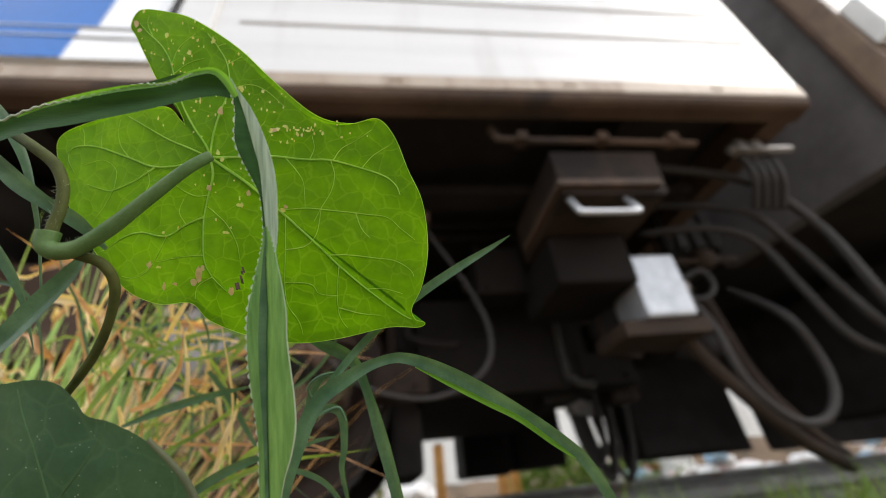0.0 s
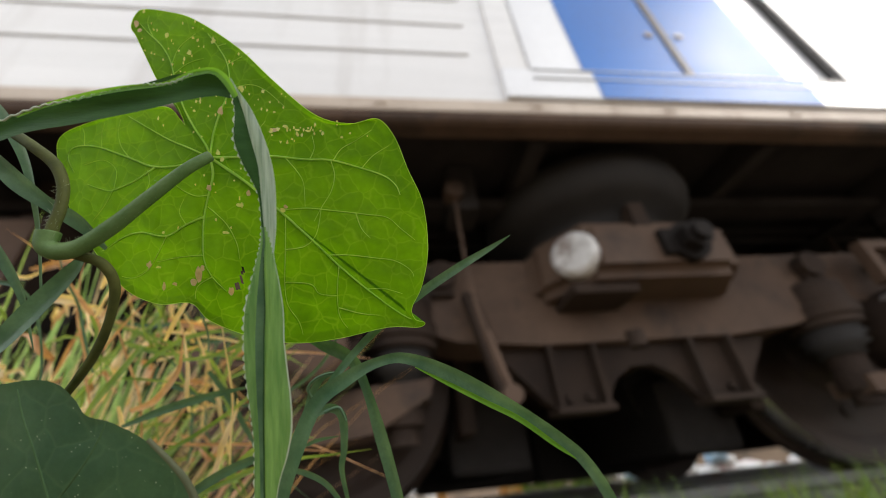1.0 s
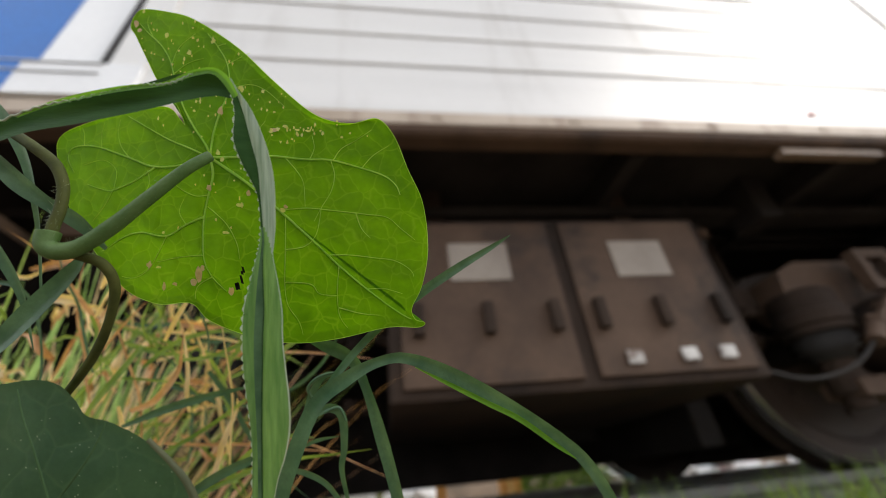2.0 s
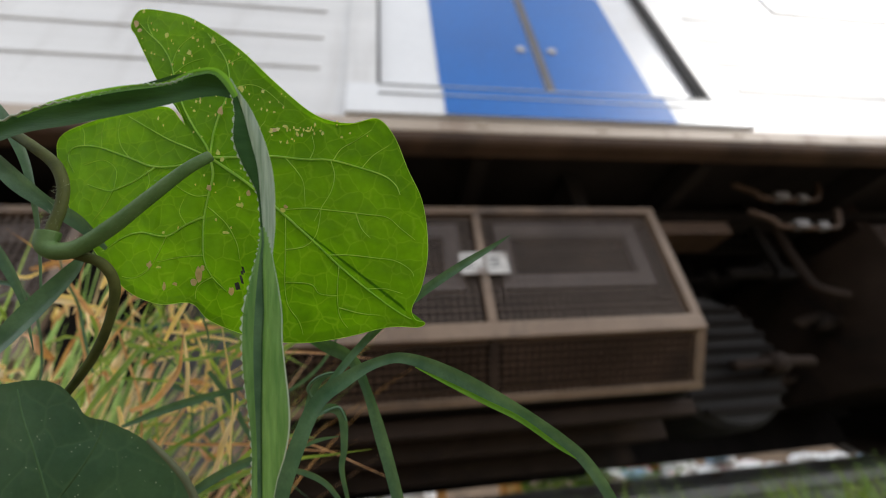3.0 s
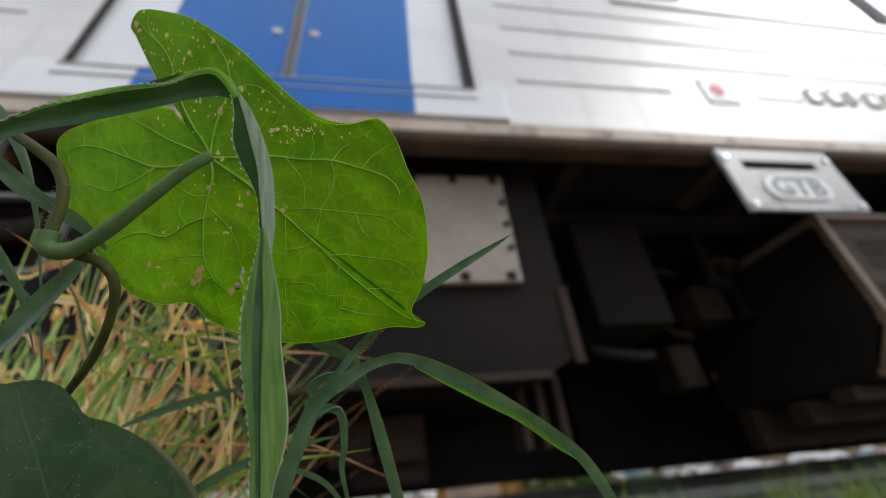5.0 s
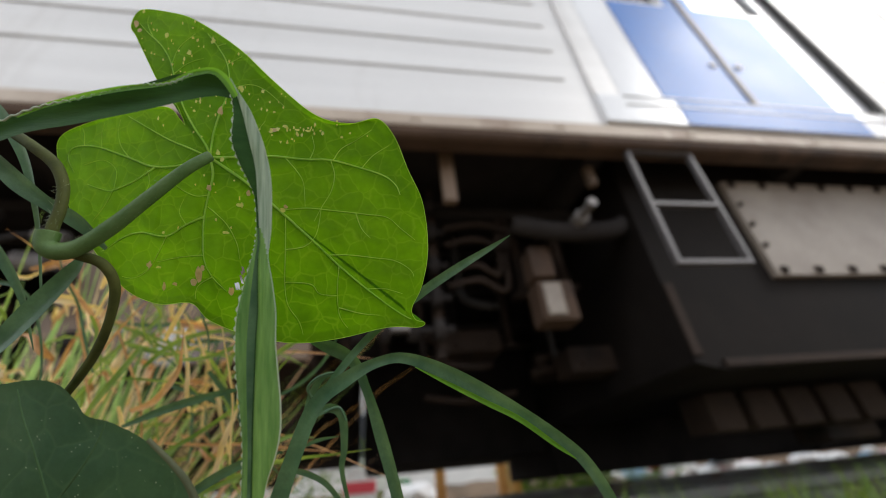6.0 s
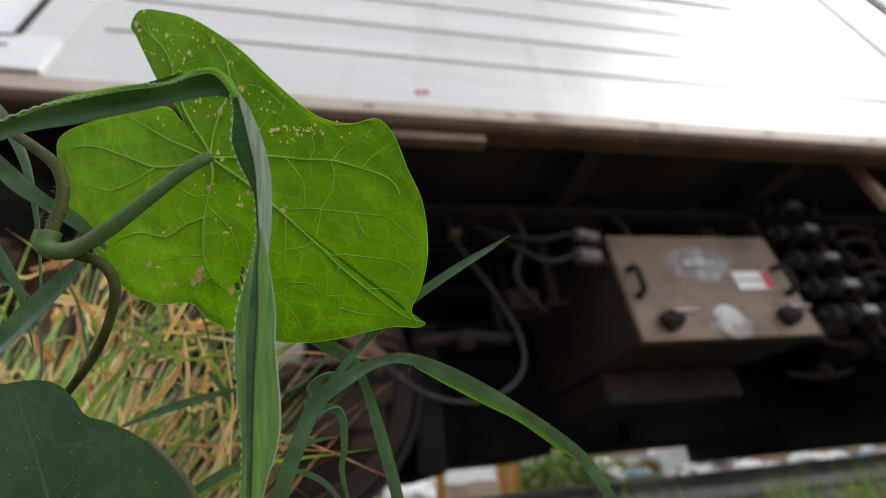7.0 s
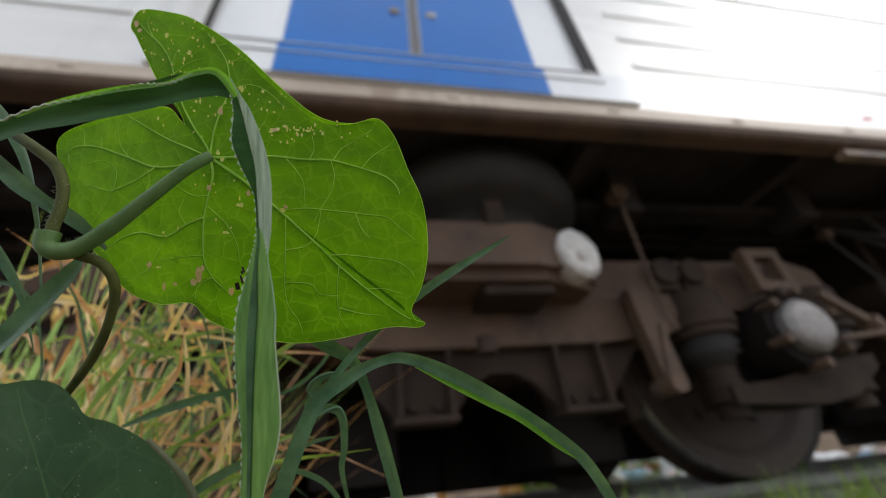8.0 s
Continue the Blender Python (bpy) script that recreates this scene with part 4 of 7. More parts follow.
def marks(car):
    """Raised bars in place of the car's number, the round red sign and small red smudges."""
    bm = bmesh.new()
    for k in range(6):
        a = -0.19 + k * 0.104
        w = 0.028 if k in (2, 5) else 0.066
        box(bm, a, a + w, SIDE - 0.008, SIDE - 0.001, 1.315, 1.405, 0.012)
    part("number_bar", bm, PLATE, car, "row of raised white bars")
    bm = bmesh.new()
    box(bm, -0.715, -0.575, SIDE - 0.004, SIDE - 0.001, 1.262, 1.412)
    sign = part("warning_sign", bm, PLATE, car, "small white sign with a red disc")
    bm = bmesh.new()
    lathe(bm, [(0.0, -0.0075), (0.036, -0.0075), (0.036, -0.004)], (-0.645, SIDE, 1.352), "y", 24)
    part("sign_disc", bm, REDINK, sign)
    bm = bmesh.new()
    for a in (-0.712, -0.5825):
        box(bm, a, a + 0.005, SIDE - 0.0055, SIDE - 0.0041, 1.264, 1.41)
    for z in (1.264, 1.405):
        box(bm, -0.706, -0.583, SIDE - 0.0055, SIDE - 0.0041, z, z + 0.005)
    box(bm, -0.69, -0.60, SIDE - 0.0055, SIDE - 0.0041, 1.285, 1.298)
    part("sign_border", bm, INK, sign)
    rng = random.Random(9)
    for x, z in ((-5.435, 1.134), (5.513, 1.138)):
        bm = bmesh.new()
        for dx in (-0.012, 0.012):
            cyl(bm, (x + dx, SIDE - 0.002, z + rng.uniform(-0.003, 0.003)), (x + dx, SIDE - 0.0008, z), 0.011, 9)
        part("red_smudge", bm, REDINK, car, "faded red paint smudge")


def words(text, x, z, size, y, material, parent):
    """Raised letters on a plate that faces the camera's side of the track."""
    curve = bpy.data.curves.new("lettering", "FONT")
    curve.body, curve.size, curve.align_x, curve.align_y = text, size, "CENTER", "CENTER"
    curve.extrude, curve.offset, curve.resolution_u = 0.001, 0.002, 4
    holder = bpy.data.objects.new("lettering", curve)
    me = bpy.data.meshes.new_from_object(holder)
    bpy.data.objects.remove(holder)
    bpy.data.curves.remove(curve)
    me.name = "lettering"
    me.materials.clear()
    me.materials.append(material)
    ob = tagged(new("lettering", me), "grey letters " + text)
    ob.parent = parent
    ob.matrix_basis = pose(x, y, z, 90, 0, 0)


def undergear(car):
    # formation board hung below the sill
    face = SIDE - 0.008
    bm = bmesh.new()
    pierced(bm, [-0.847, -0.386], [0.727, 0.998], [(-0.775, -0.465, 0.905, 0.945)], face, face + 0.014)
    board = part("marker_board", bm, PEWTER_PALE, car, "grey hanging board with a slot")
    bm = bmesh.new()
    ring = [(-0.7 + 0.045 * math.cos(k * 0.3142), 0.819 + 0.049 * math.sin(k * 0.3142)) for k in range(5, 16)]
    ring += [(-0.535 + 0.045 * math.cos(k * 0.3142), 0.819 + 0.049 * math.sin(k * 0.3142)) for k in range(-5, 6)]
    prism(bm, ring, face - 0.006, face - 0.0005)
    plate_ob = part("marker_plate", bm, PLATE, board, "white rounded plate with grey letters")
    words("GTB", -0.617, 0.819, 0.108, face - 0.0075, LETTER, plate_ob)
    bm = bmesh.new()
    for x in (-0.825, -0.408):
        for z in (0.955, 0.75):
            cyl(bm, (x, face - 0.007, z), (x, face + 0.001, z), 0.011, 10)
    part("board_bolt", bm, GALV, board)
    bm = bmesh.new()
    for x in (-0.80, -0.43):
        box(bm, x - 0.025, x + 0.025, face + 0.0145, -1.3, 0.93, 0.97, 0.004)
    part("hanger", bm, GRIME, board)
    grille_box(car, 1.497, 2.810)
    grille_box(car, -0.319, 1.0166)
    # tall case between the first grille and the leading bogie
    bm = bmesh.new()
    box(bm, 3.92, 5.09, -1.27, -0.2, 0.27, 0.87, 0.012)
    case = part("control_case", bm, GRIME, car, "dusty brown control case")
    bm = bmesh.new()
    box(bm, 3.96, 4.48, -1.285, -1.271, 0.30, 0.845, 0.004)
    box(bm, 4.53, 5.05, -1.285, -1.271, 0.30, 0.845, 0.004)
    lid = part("case_lid", bm, GRIME_LIGHT, case, "brown case lids")
    for x0 in (3.96, 4.53):
        bm = bmesh.new()
        for x in (x0 + 0.05, x0 + 0.26, x0 + 0.47):
            box(bm, x - 0.016, x + 0.016, -1.315, -1.286, 0.44, 0.54, 0.006)
        part("case_latch", bm, GRIME, case)
        bm = bmesh.new()
        box(bm, x0 + 0.16, x0 + 0.36, -1.29, -1.2855, 0.62, 0.76, 0.002)
        part("case_plate", bm, BEIGE, case, "scuffed pale patch")
    bm = bmesh.new()
    for x in (4.62, 4.80, 4.93):
        box(bm, x, x + 0.05, -1.298, -1.286, 0.33, 0.37, 0.004)
    part("case_label", bm, PALE, case)
    bm = bmesh.new()
    for x in (4.1, 4.9):
        box(bm, x - 0.04, x + 0.04, -1.15, -0.3, 0.871, 1.114)
    part("case_hanger", bm, GRIME, case)
    # clamp bars by the case
    for z in (0.98, 0.84):
        bm = bmesh.new()
        tube(bm, [(3.28, -1.33, z + 0.05), (3.36, -1.33, z + 0.01), (3.40, -1.33, z - 0.025), (3.62, -1.33, z - 0.03), (3.68, -1.33, z + 0.02), (3.70, -1.33, z + 0.06)], 0.011, 20, 6)
        clamp = part("clamp_bar", bm, GRIME_LIGHT, car, "bent steel clamp bar", smooth=True)
        bm = bmesh.new()
        box(bm, 3.43, 3.49, -1.355, -1.32, z - 0.04, z - 0.005, 0.006)
        box(bm, 3.54, 3.58, -1.35, -1.32, z - 0.045, z - 0.012, 0.004)
        part("clamp_block", bm, WORN, clamp, "worn steel clamp")
    # ribbed fan between
    bm = bmesh.new()
    lathe(bm, [(0.25, -0.06), (0.27, -0.03), (0.27, 0.3)], (3.15, -0.95, 0.42), "y", 36)
    fan = part("blower", bm, RUBBER, car, "dark round blower with slats")
    for k in range(8):
        z = 0.22 + k * 0.055
        half = math.sqrt(max(0.26 ** 2 - (z - 0.42) ** 2, 0.001)) - 0.01
        bm = bmesh.new()
        box(bm, 3.15 - half, 3.15 + half, -1.03, -1.013, z - 0.012, z + 0.012, 0.003)
        part("blower_slat", bm, DARK_CASE, fan)
    bm = bmesh.new()
    box(bm, 2.9, 3.25, -1.25, -1.1, 0.84, 0.90, 0.006)
    part("pale_bracket", bm, GRIME_LIGHT, car)
    # white-washed panel between the grilles
    bm = bmesh.new()
    box(bm, 1.02, 1.445, -0.9, -0.87, 0.17, 1.0, 0.004)
    part("back_panel", bm, PEWTER, car, "pale dusty panel behind the cases")
    bm = bmesh.new()
    box(bm, 1.02, 1.49, -1.2, -1.1, 0.80, 0.87, 0.01)
    part("case_bridge", bm, GRIME_LIGHT, car)
    # big case with the bolted beige cover
    bm = bmesh.new()
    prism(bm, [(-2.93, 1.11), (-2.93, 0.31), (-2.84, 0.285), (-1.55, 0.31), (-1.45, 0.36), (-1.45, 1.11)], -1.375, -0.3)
    inv = part("converter_case", bm, DARK_CASE, car, "large near-black converter case")
    bm = bmesh.new()
    for x in (-2.93, -1.475):
        box(bm, x, x + 0.03, -1.383, -1.3755, 0.33, 0.56, 0.002)
    box(bm, -2.84, -1.55, -1.386, -1.3755, 0.292, 0.315, 0.003)
    part("case_edge", bm, GRIME, inv, "brown angle edge of the case")
    bm = bmesh.new()
    box(bm, -2.505, -1.585, -1.402, -1.376, 0.572, 0.988, 0.004)
    cover = part("cover_panel", bm, BEIGE, inv, "bolted dusty beige cover")
    bm = bmesh.new()
    for k in range(7):
        for z in (0.592, 0.968):
            x = -2.47 + k * 0.142
            cyl(bm, (x, -1.403, z), (x, -1.413, z), 0.010, 6)
            box(bm, x - 0.014, x + 0.014, -1.406, -1.4025, z - 0.014, z + 0.014)
    for z in (0.69, 0.78, 0.87):
        for x in (-2.488, -1.602):
            cyl(bm, (x, -1.403, z), (x, -1.413, z), 0.010, 6)
    part("cover_bolt", bm, GRIME, cover)
    bm = bmesh.new()
    for k in range(5):
        box(bm, -2.66 + k * 0.165, -2.53 + k * 0.165, -1.05, -0.9, 0.15, 0.284, 0.012)
    part("cooling_rib", bm, GRIME, inv, "brown cooling ribs")
    bm = bmesh.new()
    for k in range(3):
        box(bm, -1.60 + k * 0.06, -1.575 + k * 0.06, -1.2, -1.1, 0.14, 0.34, 0.004, Matrix.Rotation(0.0, 4, "Y"))
    box(bm, -2.1, -1.85, -0.95, -0.8, 0.09, 0.2, 0.02)
    part("side_case", bm, GRIME, inv, "small brown bracket below the case")
    bm = bmesh.new()
    box(bm, -1.25, -0.95, -1.2, -0.5, 0.5, 0.95, 0.02)
    part("side_case", bm, DARK_CASE, car, "small dark side case")
    bm = bmesh.new()
    pierced(bm, [-2.992, -2.742], [0.545, 0.999], [(-2.981, -2.753, 0.557, 0.755), (-2.981, -2.753, 0.766, 0.985)], -1.536, -1.516)
    part("hanging_frame", bm, PEWTER, car, "grey open frame of flat bars")
    # struts, valve blocks
    bm = bmesh.new()
    box(bm, -3.615, -3.57, -1.43, -1.40, 0.84, 1.114, 0.004)
    box(bm, -3.085, -3.055, -1.43, -1.40, 0.93, 1.114, 0.004)
    part("strut", bm, CASE_PAINT, car, "flat brown hanging strut")
    bm = bmesh.new()
    cyl(bm, (-3.14, -1.40, 0.81), (-3.14, -1.475, 0.81), 0.017, 12)
    cyl(bm, (-3.14, -1.3, 0.81), (-3.14, -1.4, 0.81), 0.026, 14)
    part("valve_cap", bm, WORN, car, "bright valve cap")
    bm = bmesh.new()
    tube(bm, [(-3.35, -1.3, 0.84), (-3.2, -1.33, 0.79), (-3.0, -1.33, 0.80), (-2.9, -1.3, 0.86)], 0.035, 14, 10)
    part("valve_body", bm, UNDER, car, "dark valve body", smooth=True)
    bm = bmesh.new()
    box(bm, -3.30, -3.22, -1.27, -1.18, 0.65, 0.77, 0.008)
    box(bm, -3.29, -3.16, -1.25, -1.15, 0.50, 0.645, 0.01)
    blk = part("valve_block", bm, GRIME_LIGHT, car, "small brown valve block")
    bm = bmesh.new()
    box(bm, -3.275, -3.21, -1.262, -1.252, 0.515, 0.63, 0.004)
    part("block_plate", bm, BEIGE, blk, "pale plate")
    # insulator stack
    bm = bmesh.new()
    for x in (-3.92, -3.62):
        box(bm, x - 0.015, x + 0.015, -1.16, -1.12, 0.42, 1.114)
    rack = part("insulator_rack", bm, GRIME, car, "dark rack of knife contacts")
    for z in (1.0, 0.87, 0.73, 0.607, 0.497):
        bm = bmesh.new()
        cyl(bm, (-3.94, -1.2, z), (-3.58, -1.2, z), 0.012, 10)
        for k in range(4):
            x = -3.90 + k * 0.085
            cyl(bm, (x, -1.2, z), (x + 0.030, -1.2, z), 0.036, 16)
        part("contact_bar", bm, UNDER, rack)
        bm = bmesh.new()
        box(bm, -3.785, -3.725, -1.252, -1.225, z - 0.016, z + 0.014, 0.006)
        part("contact_clip", bm, WORN, rack, "worn bright clip")
    bm = bmesh.new()
    for k, (a, b, z) in enumerate(((-3.58, -3.3, 0.9), (-3.58, -3.34, 0.83), (-3.56, -3.38, 0.72), (-3.58, -3.36, 0.66))):
        tube(bm, [(a, -1.18, z), ((a + b) / 2, -1.19, z + 0.02), (b, -1.17, z), (b + 0.02, -1.15, 1.0)], 0.011, 16, 6)
    part("rack_pipe", bm, GRIME, rack, smooth=True)
    # battery-type box with handles
    bm = bmesh.new()
    box(bm, -4.73, -4.01, -1.215, -0.4, 0.405, 0.83, 0.012)
    bx = part("switch_box", bm, GRIME, car, "dusty brown switch box")
    bm = bmesh.new()
    box(bm, -4.725, -4.015, -1.232, -1.216, 0.412, 0.824, 0.006)
    lid = part("box_lid", bm, CASE_PAINT, bx, "brown lid with worn patches")
    bm = bmesh.new()
    lathe(bm, [(0, -0.012), (0.045, -0.012), (0.06, -0.004), (0.06, 0.0)], (-4.372, -1.2337, 0.470), "y", 24)
    part("round_badge", bm, PALE, lid, "round worn pale badge")
    bm = bmesh.new()
    for cx, cz, rx, rz in ((-4.385, 0.70, 0.155, 0.088), (-4.372, 0.470, 0.095, 0.068)):
        ring = [(cx + rx * math.cos(k * 0.2618) * (0.85 + 0.3 * noise.noise(Vector((k * 0.5, cz * 9, 1)))), cz + rz * math.sin(k * 0.2618) * (0.85 + 0.3 * noise.noise(Vector((k * 0.6, cz * 7, 4))))) for k in range(24)]
        bm = bmesh.new()
        prism(bm, ring, -1.2335, -1.2322)
        part("scuffed_patch", bm, SCUFF, lid, "scuffed bluish grey patch of bare metal")
    bm = bmesh.new()
    box(bm, -4.45, -4.32, -1.24, -1.2336, 0.685, 0.715, 0.001)
    part("patch_label", bm, PALE, lid)
    bm = bmesh.new()
    box(bm, -4.265, -4.105, -1.238, -1.2325, 0.588, 0.664, 0.002)
    lab = part("paper_label", bm, PLATE, lid, "white label with a red end")
    bm = bmesh.new()
    box(bm, -4.145, -4.108, -1.2395, -1.2381, 0.591, 0.661)
    part("label_end", bm, REDINK, lab)
    bm = bmesh.new()
    for x in (-4.255, -4.22, -4.185):
        box(bm, x + 0.006, x + 0.026, -1.2395, -1.2381, 0.622, 0.632)
    part("label_line", bm, INK, lab)
    for x, z in ((-4.61, 0.475), (-4.135, 0.48)):
        bm = bmesh.new()
        cyl(bm, (x, -1.232, z), (x, -1.262, z), 0.034, 18)
        box(bm, x - 0.05, x + 0.035, -1.275, -1.262, z - 0.012, z + 0.012, 0.004)
        knob = part("lid_knob", bm, UNDER, lid, "dark round turn knob")
        bm = bmesh.new()
        box(bm, x + 0.04, x + 0.125, -1.245, -1.2325, z + 0.035, z + 0.042)
        part("knob_mark", bm, PALE, knob)
    for x in (-4.685, -4.066):
        bm = bmesh.new()
        tube(bm, [(x, -1.232, 0.57), (x, -1.27, 0.58), (x, -1.275, 0.625), (x, -1.27, 0.665), (x, -1.232, 0.675)], 0.012, 16, 8)
        part("lid_handle", bm, UNDER, lid, "dark bow handle", smooth=True)
    bm = bmesh.new()
    for x in (-4.66, -4.1):
        box(bm, x - 0.04, x + 0.04, -1.1, -0.5, 0.831, 1.114)
    part("box_hanger", bm, GRIME, bx)
    bm = bmesh.new()
    box(bm, -4.7, -4.1, -0.9, -0.35, 0.28, 0.404, 0.02)
    part("lower_tank", bm, GRIME, bx)
    # cables and plugs between the box and the trailing bogie
    bm = bmesh.new()
    for dz, dy in ((0, 0), (0.09, 0.03)):
        tube(bm, [(-4.72, -1.2, 0.80 - dz), (-4.85, -1.23, 0.83 - dz), (-4.98, -1.22, 0.81 - dz), (-5.1, -1.15 + dy, 0.88), (-5.2, -1.05, 1.0)], 0.010, 24, 8)
    for x in (-5.05, -4.6):
        tube(bm, [(x, -1.15, 1.0), (x + 0.03, -1.17, 0.85), (x - 0.02, -1.14, 0.7), (x + 0.1, -1.05, 0.6)], 0.012, 16, 6)
    part("wiring", bm, HOSE, car, "loose grey wiring", smooth=True)
    bm = bmesh.new()
    cyl(bm, (-4.84, -1.23, 0.83), (-4.76, -1.22, 0.82), 0.024, 12)
    cyl(bm, (-4.86, -1.23, 0.74), (-4.78, -1.22, 0.735), 0.03, 12)
    part("cable_plug", bm, WORN, car, "worn metal cable plug")
    # thin pale plates under the sill beside the bogies
    for a, b in ((5.30, 5.725), (-5.645, -5.245)):
        bm = bmesh.new()
        box(bm, a, b, -1.537, -1.50, 0.955, 0.984, 0.003)
        part("edge_plate", bm, CASE_PAINT, car, "pale edge plate under the sill")
    # body brackets above the bogies
    bm = bmesh.new()
    for x in (5.5, -5.5, 6.34, -6.34, 8.3, -8.3):
        box(bm, x - 0.05, x + 0.05, -1.25, -1.1, 0.90, 1.114, 0.01)
    part("body_bracket", bm, UNDER, car)
    # dark blocks added on the far side to shut off the view under the floor
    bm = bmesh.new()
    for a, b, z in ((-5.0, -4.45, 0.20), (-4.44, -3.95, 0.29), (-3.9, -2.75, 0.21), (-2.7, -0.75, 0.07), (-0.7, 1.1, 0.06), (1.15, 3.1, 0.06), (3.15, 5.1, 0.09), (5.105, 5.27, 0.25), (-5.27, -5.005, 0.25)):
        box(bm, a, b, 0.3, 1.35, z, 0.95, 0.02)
    part("far_case", bm, UNDER, car, "dark blocks added on the far side to shut off the view")


def car_end_gear(car):
    """Junction box, white socket box, jumper cables, coupler and view-blocking sheets at the leading end."""
    bm = bmesh.new()
    tube(bm, [(8.735, -1.44, 1.0), (8.745, -1.45, 0.955), (8.78, -1.45, 0.94), (9.1, -1.45, 0.935), (9.39, -1.45, 0.928)], 0.012, 20, 8)
    for x in (8.82, 9.076, 9.31):
        box(bm, x - 0.018, x + 0.018, -1.472, -1.425, 0.925, 0.962, 0.007)
    part("cable_tray", bm, GRIME_LIGHT, car, "rusty cable tray with clamps")
    bm = bmesh.new()
    tube(bm, [(9.56, -1.4, 0.955), (9.7, -1.4, 0.955), (9.80, -1.4, 0.96)], 0.014, 8, 6)
    for x in (9.6, 9.66):
        box(bm, x - 0.02, x + 0.02, -1.42, -1.38, 0.94, 0.985, 0.005)
    part("end_tray", bm, WORN, car, "worn steel bar with clamps")
    bm = bmesh.new()
    prism(bm, [(8.90, 0.90), (9.24, 0.90), (9.22, 0.735), (8.905, 0.735)], -1.44, -1.05)
    jb = part("junction_box", bm, GRIME, car, "brown junction box with a bow handle")
    bm = bmesh.new()
    box(bm, 8.885, 9.20, -1.462, -1.10, 0.752, 0.775, 0.006)
    part("box_lip", bm, GRIME_LIGHT, jb, "brown lip of the lid")
    bm = bmesh.new()
    tube(bm, [(8.925, -1.42, 0.735), (8.925, -1.45, 0.675), (8.94, -1.455, 0.662), (9.08, -1.455, 0.662), (9.095, -1.45, 0.675), (9.095, -1.42, 0.735)], 0.009, 24, 8)
    part("bow_handle", bm, GALV, jb, "bright steel bow handle", smooth=True)
    bm = bmesh.new()
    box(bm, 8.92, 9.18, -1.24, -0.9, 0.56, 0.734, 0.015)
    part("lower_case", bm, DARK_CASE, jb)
    bm = bmesh.new()
    box(bm, 9.18, 9.345, -1.215, -1.05, 0.45, 0.665, 0.012)
    wb = part("socket_box", bm, SOCKET, car, "bright metal socket box")
    bm = bmesh.new()
    cyl(bm, (9.345, -1.13, 0.57), (9.40, -1.13, 0.57), 0.035, 14)
    part("socket_ring", bm, WORN, wb)
    bm = bmesh.new()
    box(bm, 9.10, 9.38, -1.2, -1.0, 0.40, 0.449, 0.006)
    part("socket_shelf", bm, GRIME, wb)
    bm = bmesh.new()
    tube(bm, [(9.2, -1.25, 1.0), (9.40, -1.3, 0.963), (9.70, -1.3, 0.894), (9.846, -1.3, 0.705), (9.89, -1.3, 0.434), (10.0, -1.25, 0.28), (10.25, -1.2, 0.3), (10.5, -1.2, 0.6)], 0.015, 44, 10)
    tube(bm, [(9.4, -1.1, 0.95), (9.63, -1.25, 0.82), (9.765, -1.25, 0.672), (9.844, -1.25, 0.478), (9.90, -1.25, 0.372), (10.1, -1.2, 0.27), (10.4, -1.1, 0.6)], 0.0135, 44, 10)
    tube(bm, [(9.35, -1.1, 0.82), (9.546, -1.2, 0.772), (9.70, -1.2, 0.707), (9.763, -1.2, 0.527), (9.818, -1.2, 0.368), (9.908, -1.2, 0.306), (10.1, -1.15, 0.3), (10.4, -1.1, 0.65)], 0.0135, 44, 10)
    for k in range(4):
        x = 9.62 + 0.035 * k
        tube(bm, [(x, -1.38, 0.96), (x + 0.01, -1.37, 0.86), (x + 0.03, -1.3, 0.78)], 0.012, 16, 8)
    tube(bm, [(9.36, -1.16, 0.56), (9.40, -1.18, 0.42), (9.42, -1.18, 0.26), (9.50, -1.18, 0.15), (9.60, -1.18, 0.14), (9.68, -1.18, 0.21), (9.70, -1.18, 0.32), (9.66, -1.18, 0.45), (9.7, -1.0, 0.62)], 0.013, 44, 10)
    tube(bm, [(9.40, -1.15, 0.60), (9.46, -1.17, 0.62), (9.48, -1.17, 0.56), (9.43, -1.16, 0.52), (9.38, -1.14, 0.55)], 0.010, 24, 8)
    part("jumper_cable", bm, HOSE, car, "thick black jumper cables", smooth=True)
    bm = bmesh.new()
    tube(bm, [(9.30, -1.12, 0.50), (9.42, -1.1, 0.30), (9.62, -1.05, 0.11), (9.8, -1.0, 0.02)], 0.022, 16, 8)
    tube(bm, [(9.58, -1.0, 0.6), (9.62, -1.0, 0.3), (9.72, -1.0, 0.12), (9.85, -0.95, 0.05)], 0.024, 16, 8)
    part("drain_pipe", bm, GRIME, car, "bent rusty pipe", smooth=True)
    bm = bmesh.new()
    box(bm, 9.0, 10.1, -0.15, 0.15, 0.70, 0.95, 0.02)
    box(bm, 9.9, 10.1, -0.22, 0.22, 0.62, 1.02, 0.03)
    # Thin sheets added to shut off the view, slots left to fit it.
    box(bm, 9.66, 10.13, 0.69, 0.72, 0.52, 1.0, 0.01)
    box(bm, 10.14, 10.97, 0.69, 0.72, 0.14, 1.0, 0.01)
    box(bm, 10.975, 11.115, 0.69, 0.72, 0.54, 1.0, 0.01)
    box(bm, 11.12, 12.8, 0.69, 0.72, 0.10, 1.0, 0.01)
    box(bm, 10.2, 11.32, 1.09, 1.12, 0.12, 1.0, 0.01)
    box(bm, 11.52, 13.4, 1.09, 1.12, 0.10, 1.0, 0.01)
    part("drawgear", bm, UNDER, car, "dark coupler boxes and added view-blocking sheets between the cars")
